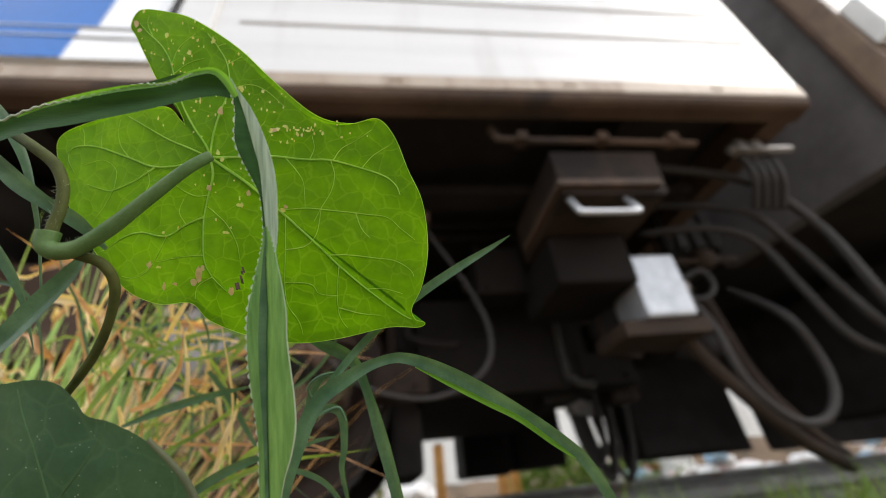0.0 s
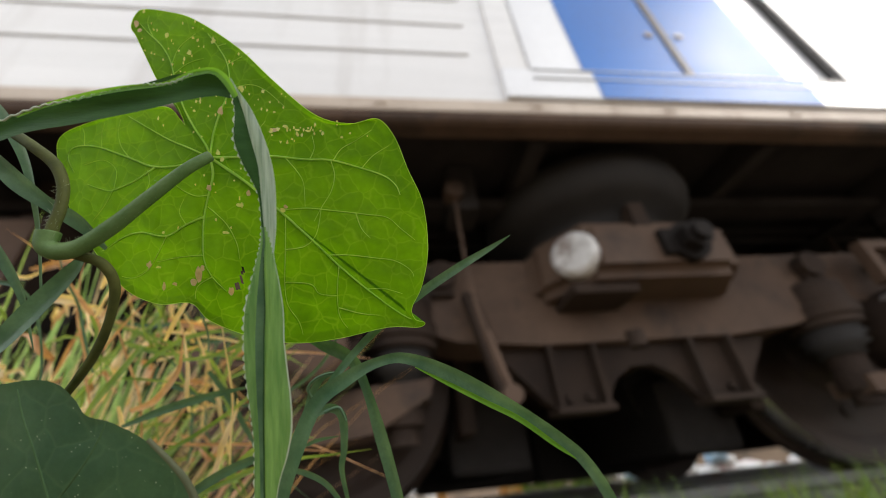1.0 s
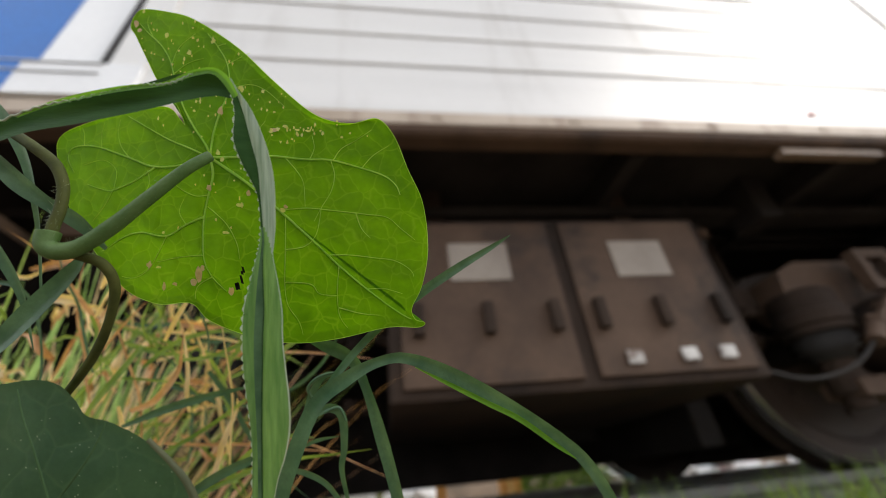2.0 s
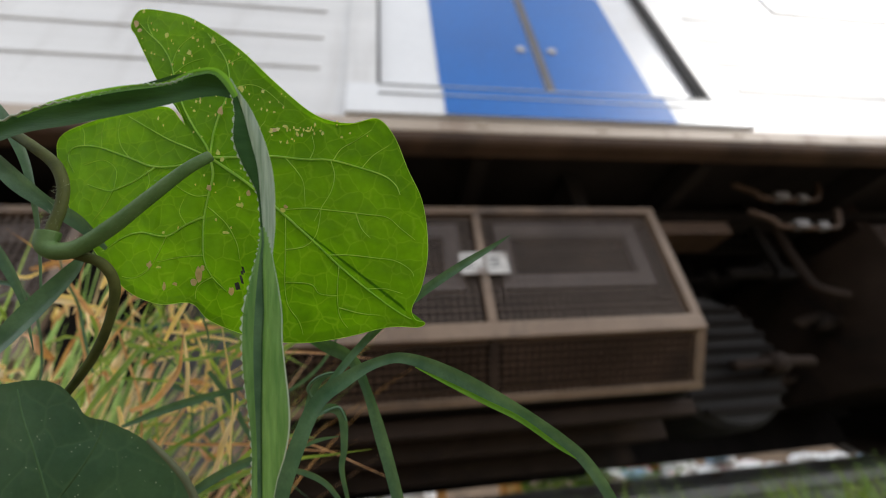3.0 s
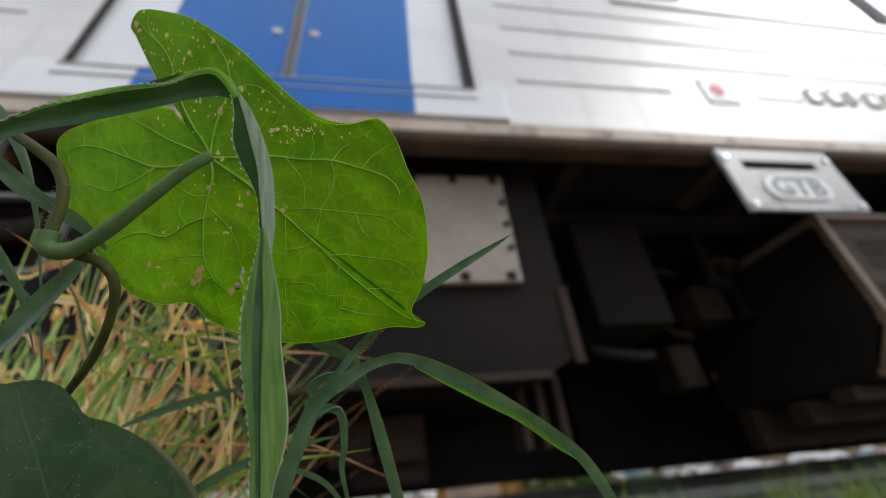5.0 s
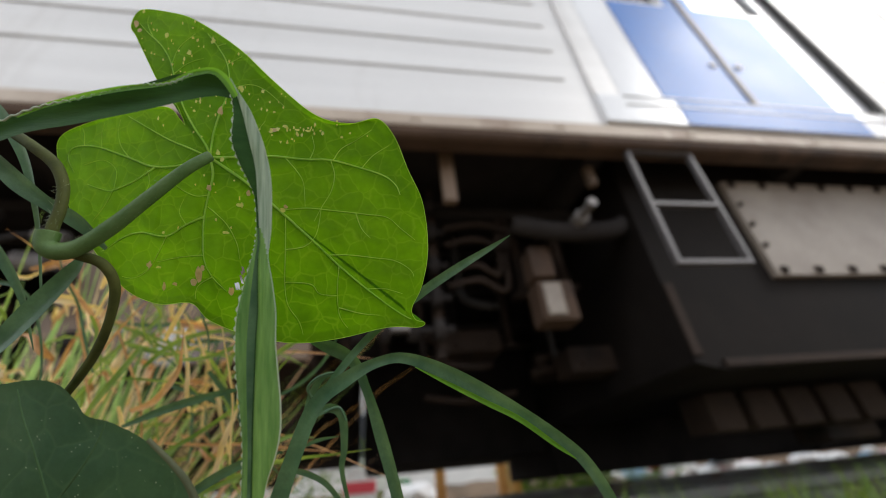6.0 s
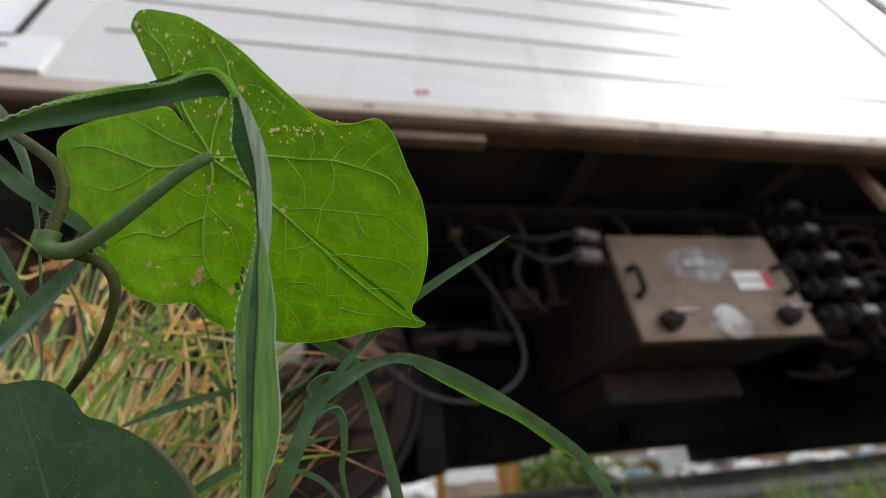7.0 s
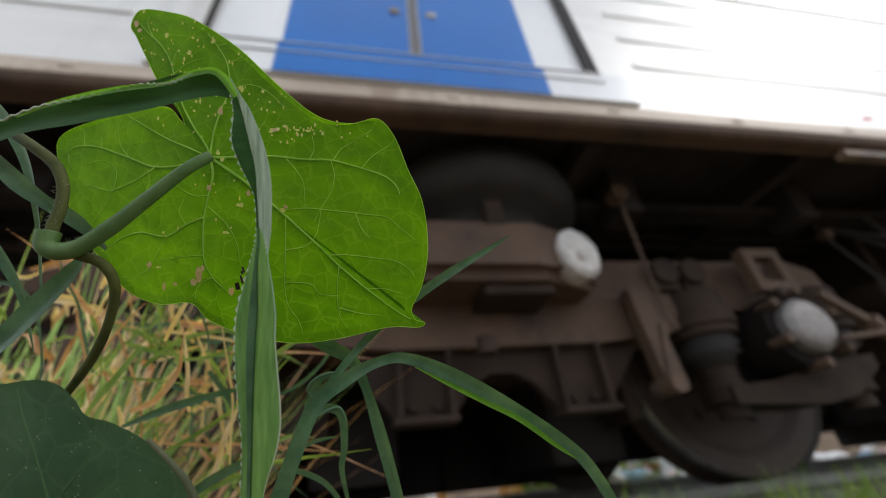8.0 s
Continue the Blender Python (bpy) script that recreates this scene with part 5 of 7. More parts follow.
    for k, (x, drop, swing) in enumerate(((9.32, 0.10, 0.07), (9.37, 0.04, 0.09), (9.43, 0.07, 0.06), (9.50, 0.03, 0.10), (9.60, 0.06, 0.06))):
        y = -0.16 + 0.05 * k
        bm = bmesh.new()
        tube(bm, [(x, y, 0.72), (x - 0.01, y, 0.45), (x + swing * 0.2, y, 0.22), (x + swing, y, drop), (x + swing * 1.8, y, 0.2), (x + swing * 2.0, y, 0.45), (x + swing * 2.0, y, 0.71)], 0.017, 36, 10)
        hose = part("coupler_hose", bm, HOSE, car, "black hose looping below the coupler", smooth=True)
        bm = bmesh.new()
        cyl(bm, (x - 0.01, y, 0.42), (x - 0.006, y, 0.34), 0.024, 12)
        part("hose_fitting", bm, WORN, hose, "bright hose fitting")
    # Dark blocks added to shut off the view past the car end.
    bm = bmesh.new()
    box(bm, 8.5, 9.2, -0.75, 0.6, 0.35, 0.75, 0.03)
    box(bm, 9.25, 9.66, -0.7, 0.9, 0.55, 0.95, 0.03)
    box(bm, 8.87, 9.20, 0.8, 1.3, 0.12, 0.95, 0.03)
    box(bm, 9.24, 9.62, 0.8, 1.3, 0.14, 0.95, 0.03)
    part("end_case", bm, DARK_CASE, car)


def gangway(car, x0, x1):
    bm = bmesh.new()
    n = 5
    for k in range(n):
        a = x0 + (x1 - x0) * k / n
        b = a + (x1 - x0) / n
        for inset, c, d in ((0.0, a, a + (b - a) * 0.6), (0.05, a + (b - a) * 0.6 + 0.0005, b - 0.0005)):
            for s in (-1, 1):
                box(bm, c, d, s * (0.62 - inset), s * 0.5, 1.05, 2.95)
            box(bm, c, d, -0.5 , 0.5, 1.0, 1.049)
    part("gangway_bellows", bm, RUBBER, car, "dark folded gangway bellows")


def pipework(car):
    """Pipes, valves, brackets and junction boxes that crowd the shaded spaces under the floor."""
    rng = random.Random(31)
    for a, b, count in ((-4.0, -2.95, 20), (-1.4, -0.35, 18), (2.85, 3.9, 18), (5.12, 5.75, 12), (8.35, 9.65, 22), (-5.3, -4.75, 5), (-9.5, -8.4, 14)):
        for k in range(count):
            x, y = rng.uniform(a, b), rng.uniform(-1.12, -0.55)
            pick = k % 4
            bm = bmesh.new()
            if pick == 0:
                w = rng.uniform(0.03, 0.09)
                z = rng.uniform(0.35, 0.95)
                pts = [(x, y, 1.11), (x, y, z + 0.08), (x + w * 0.4, y - 0.02, z), (x + w * 2, y - 0.03, z - 0.03), (x + w * 3, y, z - 0.02)]
                tube(bm, pts, rng.uniform(0.010, 0.022), 18, 8)
                part("drop_pipe", bm, rng.choice((GRIME, GRIME, HOSE, DARK_CASE)), car, "bent pipe under the floor", smooth=True)
            elif pick == 1:
                z, l = rng.uniform(0.30, 0.95), rng.uniform(0.15, 0.4)
                tube(bm, [(x - l / 2, y, z), (x, y - 0.02, z + rng.uniform(-0.03, 0.03)), (x + l / 2, y, z)], rng.uniform(0.012, 0.03), 12, 8)
                cyl(bm, (x - 0.03, y - 0.01, z), (x + 0.03, y - 0.01, z), 0.04, 12)
                part("joint_pipe", bm, rng.choice((GRIME, GRIME, UNDER)), car, "short pipe with a joint", smooth=True)
            elif pick == 2:
                z, w = rng.uniform(0.30, 0.85), rng.uniform(0.05, 0.12)
                box(bm, x - w, x + w, y, y + 0.15, z, z + rng.uniform(0.08, 0.2), 0.01)
                for e in (-0.6, 0.6):
                    cyl(bm, (x + e * w, y - 0.012, z + 0.03), (x + e * w, y + 0.002, z + 0.03), 0.012, 6)
                part("junction_case", bm, rng.choice((GRIME, DARK_CASE, GRIME)), car, "small grimy junction case")
            else:
                z = rng.uniform(0.55, 0.8)
                box(bm, x - 0.018, x + 0.018, y, y + 0.03, z, 1.112, 0.003)
                box(bm, x - 0.05, x + 0.05, y - 0.01, y + 0.04, z - 0.02, z - 0.0005, 0.004)
                part("drop_bracket", bm, rng.choice((GRIME, DARK_CASE)), car, "flat hanging bracket")


railcar = thing("railcar", "stainless steel commuter railcar with blue doors and dusty brown running gear", "railcar")
car_body(railcar)
marks(railcar)
undergear(railcar)
car_end_gear(railcar)
pipework(railcar)
gangway(railcar, 9.755, 10.24)
front_bogie, front_wheels = bogie(railcar, 6.9, 1)
rear_bogie, rear_wheels = bogie(railcar, -6.91, -1)


def leading_car():
    car = thing("railcar", "stainless steel commuter railcar ahead, pale end wall and side", "railcar")
    bm = bmesh.new()
    pierced(bm, [-9.75, 9.75], [1.082, 3.05], [(a, b, 2.04, 2.86) for a, b in PANES], SIDE, SIDE + 0.08)
    part("side_wall", bm, STEEL, car, "brushed stainless steel side wall")
    bm = bmesh.new()
    box(bm, -9.75, 9.75, SIDE - 0.022, SIDE + 0.07, 1.0, 1.08, 0.01)
    part("sill_beam", bm, CREAM, car, "dusty cream sill")
    bm = bmesh.new()
    box(bm, -9.75, -9.67, SIDE + 0.081, -0.5, 1.0, 3.05)
    box(bm, -9.75, -9.67, 0.5, 1.479, 1.0, 3.05)
    part("end_wall", bm, PEWTER, car, "dusty grey end wall")
    bm = bmesh.new()
    box(bm, -9.81, -9.752, SIDE + 0.002, SIDE + 0.10, 1.0, 3.05, 0.01)
    part("corner_post", bm, CASE_PAINT, car, "dusty brown corner post")
    bm = bmesh.new()
    box(bm, -9.7, 9.7, -1.47, 1.47, 1.02, 1.075)
    part("floor_plate", bm, UNDER, car)
    bm = bmesh.new()
    box(bm, -9.75, 9.75, 1.48, 1.56, 1.082, 3.05)
    part("side_wall", bm, STEEL, car)
    bm = bmesh.new()
    roof = [(SIDE, 3.051), (SIDE, 3.25), (-1.36, 3.52), (-0.8, 3.66), (0, 3.7), (0.8, 3.66), (1.36, 3.52), (1.56, 3.25), (1.56, 3.051)]
    rings = [[bm.verts.new((x, y, z)) for y, z in roof] for x in (-9.75, 9.75)]
    for k in range(len(roof) - 1):
        bm.faces.new((rings[0][k], rings[0][k + 1], rings[1][k + 1], rings[1][k]))
    for r in rings:
        bm.faces.new(r)
    part("roof", bm, ALU, car, "grey curved roof")
    bm = bmesh.new()
    box(bm, -9.80, -9.52, SIDE - 0.07, SIDE - 0.001, 1.40, 1.66, 0.012)
    part("end_fitting", bm, PLATE, car, "pale box on the car's corner")
    bm = bmesh.new()
    tube(bm, [(-9.80, -1.45, 1.0), (-9.80, -1.46, 1.6), (-9.80, -1.46, 2.3), (-9.8, -1.46, 2.9)], 0.02, 10, 8)
    part("end_pipe", bm, GRIME_LIGHT, car, smooth=True)
    # Dark block added to shut off the view under the leading car.
    bm = bmesh.new()
    box(bm, -9.0, -8.4, -1.2, 0.2, 0.22, 0.9, 0.02)
    part("end_case", bm, UNDER, car)
    return car


lead = leading_car()


# ---- beyond the track ----
def house():
    h = thing("house", "low pale rendered house beyond the track", "house")
    bm = bmesh.new()
    holes = [(x, x + 1.3, 0.9, 2.2) for x in (-5.5, -1.0, 4.0, 9.0, 14.0)]
    pierced(bm, [-9, 19], [-0.25, 3.2], holes, 13.0, 13.25)
    part("wall", bm, WALLPAINT, h)
    bm = bmesh.new()
    prism(bm, [(-9.4, 3.21), (19.4, 3.21), (18.6, 4.3), (-8.6, 4.3)], 12.7, 17)
    part("roof", bm, ROOF, h, "grey roof")
    for a, b, c, d in holes:
        bm = bmesh.new()
        pierced(bm, [a + 0.002, b - 0.002], [c + 0.002, d - 0.002], [(a + 0.06, a + 0.62, c + 0.06, d - 0.06), (a + 0.68, b - 0.06, c + 0.06, d - 0.06)], 13.05, 13.1)
        win = part("window", bm, ALU, h)
        bm = bmesh.new()
        box(bm, a + 0.01, b - 0.01, 13.11, 13.12, c + 0.01, d - 0.01)
        part("pane", bm, REFLECT, win)


def post(x, y, h, tilt=0.0):
    t = thing("fence_post", "faded orange square steel post on a pale foot", "post", "trackside posts")
    bm = bmesh.new()
    box(bm, -0.06, 0.06, -0.06, 0.06, 0, h, 0.012)
    part("shaft", bm, ORANGE, t)
    bm = bmesh.new()
    box(bm, -0.11, 0.11, -0.11, 0.11, -0.02, 0.05, 0.01)
    part("foot", bm, CONCRETE, t)
    bm = bmesh.new()
    box(bm, -0.065, 0.065, -0.065, 0.065, h + 0.001, h + 0.03, 0.01)
    part("cap", bm, PLATE, t)
    t.matrix_basis = pose(x, y, -0.21, tilt)


def hedge(name, x0, x1, y, depth, z1, count, seed, label):
    """Shrubs: many small bent leaves on thin stems, denser low down, ragged on top."""
    rng = random.Random(seed)
    verts, faces = [], []
    for _ in range(count):
        x = rng.uniform(x0, x1)
        top = z1 * (0.55 + 0.45 * noise.noise(Vector((x * 1.3, seed, 0.3)))) + 0.1
        z = -0.2 + (top + 0.2) * rng.random() ** 0.8
        c = Vector((x, y + rng.gauss(0, depth), z))
        a = Euler((rng.uniform(-1, 1), rng.uniform(-1, 1), rng.uniform(0, 6.28))).to_matrix()
        s = rng.uniform(0.03, 0.07)
        base = len(verts)
        for p in ((0, -1, 0), (0.45, 0, 0.15), (0, 1, -0.1), (-0.45, 0, 0.15)):
            verts.append(c + a @ (Vector(p) * s))
        faces.append((base, base + 1, base + 2))
        faces.append((base, base + 2, base + 3))
    me = bpy.data.meshes.new(name)
    me.from_pydata(verts, [], faces)
    me.materials.append(FOLIAGE)
    tagged(new(name, me), label, "shrub", kind="stuff")


def sack(x, y, r, seed, material, label, lift=0.0):
    bm = bmesh.new()
    bmesh.ops.create_icosphere(bm, subdivisions=3, radius=1)
    for vert in bm.verts:
        n = noise.noise(vert.co * 1.7 + Vector((seed, 0, 0)))
        vert.co = Vector((vert.co.x * r * (1 + 0.3 * n), vert.co.y * r * 0.7 * (1 + 0.3 * n), max(vert.co.z, -0.75) * r * 0.5 * (1 + 0.4 * n)))
    s = tagged(part("sack", bm, material, smooth=False), label, "sack", "sacks by the track")
    s.matrix_basis = pose(x, y, -0.2 + r * 0.37 + lift, 0, 0, seed * 40)


def earth_bank():
    """Low uneven bank of dry earth beyond the track."""
    bm = bmesh.new()
    grid = []
    for k in range(120):
        x = -12 + k * 0.29
        row = []
        for y, z in ((6.75, -0.30), (6.95, -0.16), (7.2, -0.04), (7.5, 0.06), (7.9, 0.10), (8.4, 0.08), (9.0, -0.3)):
            lift = 0.11 * noise.noise(Vector((x * 0.9, y * 1.3, 2))) + 0.05 * noise.noise(Vector((x * 4, y * 4, 5)))
            row.append(bm.verts.new((x, y + 0.2 * noise.noise(Vector((x * 0.6, 4, 0))), z + (lift + 0.26 * min(max((x - 2.2) / 1.5, 0), 1) if z > -0.1 else 0))))
        grid.append(row)
    for one, two in zip(grid, grid[1:]):
        for j in range(6):
            bm.faces.new((one[j], two[j], two[j + 1], one[j + 1]))
    tagged(part("earth_bank", bm, BANK, smooth=True), "low bank of dry tan earth beyond the track", "bank", kind="structure")


def litter():
    """Scraps of pale plastic and broken boards scattered over the soil before the bank."""
    rng = random.Random(17)
    for name, mat, count, size, label in (("litter", BAG, 70, 0.05, "pale scraps of plastic scattered on the soil"), ("broken_wood", ORANGE_WOOD, 60, 0.12, "broken weathered boards scattered on the soil")):
        bm = bmesh.new()
        for _ in range(count):
            x, y = rng.uniform(2.6, 8.5), rng.uniform(5.4, 6.9)
            a, b, c = size * rng.uniform(0.4, 1.6), size * rng.uniform(0.2, 0.6), size * rng.uniform(0.15, 0.5)
            turn = Matrix.Translation((x, y, -0.19 + c * 0.5)) @ Matrix.Rotation(rng.uniform(0, 3.1), 4, "Z") @ Matrix.Rotation(rng.uniform(-0.4, 0.4), 4, "X")
            box(bm, -a, a, -b, b, -c, c, 0, turn)
        tagged(part(name, bm, mat), label, "litter", kind="stuff")


house()
earth_bank()
litter()
for px, py, ph in ((0.70, 5.6, 0.75), (1.50, 5.6, 0.62), (1.75, 5.9, 0.6)):
    post(px, py, ph)
hedge("shrub", 1.7, 3.2, 6.2, 0.25, 0.45, 1500, 3, "light green shrub beyond the track")
hedge("shrub", 2.9, 4.6, 6.5, 0.2, 0.10, 600, 5, "low green weeds by the bank")
hedge("shrub", -8, 0.3, 6.6, 0.3, 1.0, 2600, 8, "green shrubs beyond the track")


def heap(x0, x1, y, tall, count, seed):
    """A heap of crumpled sacks, the later ones lying on the first."""
    rng = random.Random(seed)
    for k in range(count):
        u = rng.random()
        r = rng.uniform(0.10, 0.22)
        mid = 1 - abs(2 * u - 1)
        kind = rng.choice((0, 0, 0, 0, 1, 1, 2))
        sack(x0 + (x1 - x0) * u, y + rng.uniform(-0.2, 0.2), r, seed + k, (BAG, BAG_RED, BAG_BLUE)[kind],
             ("crumpled white plastic sack by the track", "crumpled pink and white sack by the track", "crumpled pale blue sack by the track")[kind], tall * mid * (k / count))


sack(0.35, 6.1, 0.4, 5, BAG, "large crumpled white plastic sack by the track")
heap(4.25, 5.75, 6.25, 0.36, 20, 60)
heap(3.0, 4.1, 6.5, 0.42, 14, 90)
heap(4.1, 4.75, 6.55, 0.60, 12, 200)
heap(5.8, 7.2, 6.3, 0.20, 12, 120)
heap(7.6, 8.7, 6.3, 0.32, 10, 150)


def crate(x, y, w, h, stripe, label):
    t = thing("crate", label, "crate", "crates by the track")
    bm = bmesh.new()
    box(bm, -w / 2, w / 2, -0.15, 0.15, 0, h, 0.015)
    part("body", bm, PLATE, t)
    bm = bmesh.new()
    box(bm, -w / 2 - 0.004, w / 2 + 0.004, -0.156, 0.156, h * 0.55, h * 0.8)
    part("band", bm, stripe, t)
    bm = bmesh.new()
    box(bm, -w / 2 - 0.01, w / 2 + 0.01, -0.16, 0.16, h + 0.001, h + 0.03, 0.008)
    part("lid", bm, PLATE, t)
    t.matrix_basis = pose(x, y, -0.215, 0, 0, 8)


def drum(x, y, material, label):
    t = thing("drum", label, "drum", "drums by the track")
    bm = bmesh.new()
    lathe(bm, [(0.0, 0.0), (0.15, 0.0), (0.16, 0.02), (0.16, 0.18), (0.168, 0.19), (0.16, 0.2), (0.16, 0.42), (0.15, 0.44), (0.0, 0.44)], (0, 0, 0), "z", 24)
    part("body", bm, material, t)
    bm = bmesh.new()
    lathe(bm, [(0.0, 0.455), (0.05, 0.455), (0.05, 0.4405)], (0.05, 0, 0), "z", 14)
    part("bung", bm, PLATE, t)
    t.matrix_basis = pose(x, y, -0.215)


crate(-0.32, 6.2, 0.4, 0.55, REDINK, "white crate with a red band by the track")
crate(3.3, 6.6, 0.5, 0.35, ORANGE, "white crate with an orange band by the track")
crate(4.05, 6.55, 0.34, 0.38, REDINK, "white crate with a red band on the soil by the track")
crate(4.42, 6.25, 0.40, 0.74, BAG_RED, "tall white crate with a pinkish band by the track")
drum(0.25, 7.1, GREENPAINT, "green plastic drum by the track")


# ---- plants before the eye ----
# Plants below are laid out in the camera's view plane to fit that view.
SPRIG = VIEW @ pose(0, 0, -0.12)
SWAYING = []


def ribbon(bm, rows, depth, fold=0.4, wave=0.0, steps=70, lean=0.0, sheen=-0.0405):
    """A long blade: rows of (height, left edge, crease, right edge) in millimetres, folded along its crease."""
    lines = []
    for c in (1, 2, 3):
        lines.append(spline([(r[c] / 1000, r[0] / 1000, 0) for r in rows], steps))
    grid = []
    for k in range(steps + 1):
        left, mid, right = (line[k].copy() for line in lines)
        w = (right - left).length
        mid.z = depth + lean * k / steps
        left.z = mid.z + fold * (mid - left).length
        right.z = mid.z + fold * 0.8 * (right - mid).length
        edge = left.copy()
        if wave:
            edge.x += wave * (math.sin(k * 0.75 + 2 * noise.noise(Vector((k * 0.05, 1, 0)))) * (0.7 + 0.5 * noise.noise(Vector((k * 0.12, 7, 0)))) + 0.5 * noise.noise(Vector((k * 0.2, 3, 0))))
        row = []
        for u in (0, 0.06, 0.35, 0.62, 1.0):
            p = (edge if u < 0.05 else left).lerp(mid, u)
            p.z += math.sin(u * math.pi) * w * 0.06
            row.append(bm.verts.new(p))
        for u in (0.18, 0.34, 0.5, 0.66, 0.82, 0.95, 1.0):
            p = mid.lerp(right, u)
            p.z += math.sin(u * math.pi) * w * 0.06
            row.append(bm.verts.new(p))
        grid.append(row)
    for k, (a, b) in enumerate(zip(grid, grid[1:])):
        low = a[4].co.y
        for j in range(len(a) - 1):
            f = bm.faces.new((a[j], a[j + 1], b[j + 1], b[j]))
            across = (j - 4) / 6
            # Face colours carry the painted sheen, the fold's shade and the crease band.
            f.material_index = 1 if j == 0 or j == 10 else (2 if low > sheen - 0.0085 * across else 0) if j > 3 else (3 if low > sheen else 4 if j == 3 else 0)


def strip(bm, points, widths, steps=40, twist=0.0, fold=0.35):
    """A bent blade along points (metres), its width in millimetres running through widths."""
    path = spline(points, steps)
    wide = spline([(w, 0, 0) for w in widths], steps)
    grid = []
    for k, p in enumerate(path):
        way = (path[min(k + 1, steps)] - path[max(k - 1, 0)]).normalized()
        side = way.cross(Vector((0, 0, 1)))
        side = side.normalized() if side.length > 1e-4 else Vector((1, 0, 0))
        side = Matrix.Rotation(twist * (k / steps - 0.3), 3, way) @ side
        nor = side.cross(way)
        w = max(wide[k].x, 0.15) / 2000
        grid.append([bm.verts.new(p + side * w * u + nor * fold * w * abs(u)) for u in (-1, -0.5, 0, 0.5, 1)])
    for a, b in zip(grid, grid[1:]):
        for j in range(4):
            bm.faces.new((a[j], a[j + 1], b[j + 1], b[j]))


def leaf_form(x, y):
    """Height of the big leaf's blade above its plane: tilted, slightly domed, faintly quilted."""
    z = -0.004 + 0.06 * x - 0.10 * y
    z -= 2.2 * ((x + 0.055) ** 2 + (y - 0.008) ** 2)
    return z + 0.0011 * noise.noise(Vector((x * 60, y * 60, 0.4))) + 0.00055 * noise.noise(Vector((x * 170, y * 170, 2)))


def on_leaf(x, y, lift=0.0):
    # Scaled towards the camera so the outline keeps its place in the view.
    z = leaf_form(x, y) + lift
    return Vector((x * (1 - z / 0.12), y * (1 - z / 0.12), z))


def inside(x, y, rim):
    """Whether a point lies well within an outline."""
    odd = False
    for a, b in zip(rim, [*rim[1:], rim[0]]):
        if (a[1] > y) != (b[1] > y) and x < (b[0] - a[0]) * (y - a[1]) / (b[1] - a[1]) + a[0]:
            odd = not odd
    return odd and min(math.hypot(x - p[0], y - p[1]) for p in rim) > 0.0015


def leaf_blade(name, rim, hub, form, material, parent, label, rings=150, spokes=520, hole=None):
    hx, hy = hub[0], hub[1]

    def seat(x, y, lift=0.0):
        # Same scaling: depth must not shift the outline as the camera sees it.
        z = form(x, y) + lift
        return (x * (1 - z / 0.12), y * (1 - z / 0.12), z)

    edge = spline([*rim, rim[0]], spokes)[:-1]
    bm = bmesh.new()
    centre = bm.verts.new(seat(hx, hy))
    last = None
    for r in range(1, rings + 1):
        u = r / rings
        ring = []
        for k, e in enumerate(edge):
            jag = 1 + (0.006 * noise.noise(Vector((k * 0.7, 1, 0))) if r == rings else 0)
            x, y = hx + (e.x - hx) * u * jag, hy + (e.y - hy) * u * jag
            ring.append(bm.verts.new(seat(x, y, 0.0006 * max(0, u - 0.95) / 0.05)))
        n = len(ring)
        for k in range(n):
            if last is None:
                bm.faces.new((centre, ring[k], ring[(k + 1) % n]))
            else:
                bm.faces.new((last[k], ring[k], ring[(k + 1) % n], last[(k + 1) % n]))
        last = ring
    if hole:
        gone = [f for f in bm.faces if any(((f.calc_center_median().x - a) / c) ** 2 + ((f.calc_center_median().y - b) / d) ** 2 < 1 for a, b, c, d in hole)]
        bmesh.ops.delete(bm, geom=gone, context="FACES")
    return part(name, bm, material, parent, label, smooth=True)


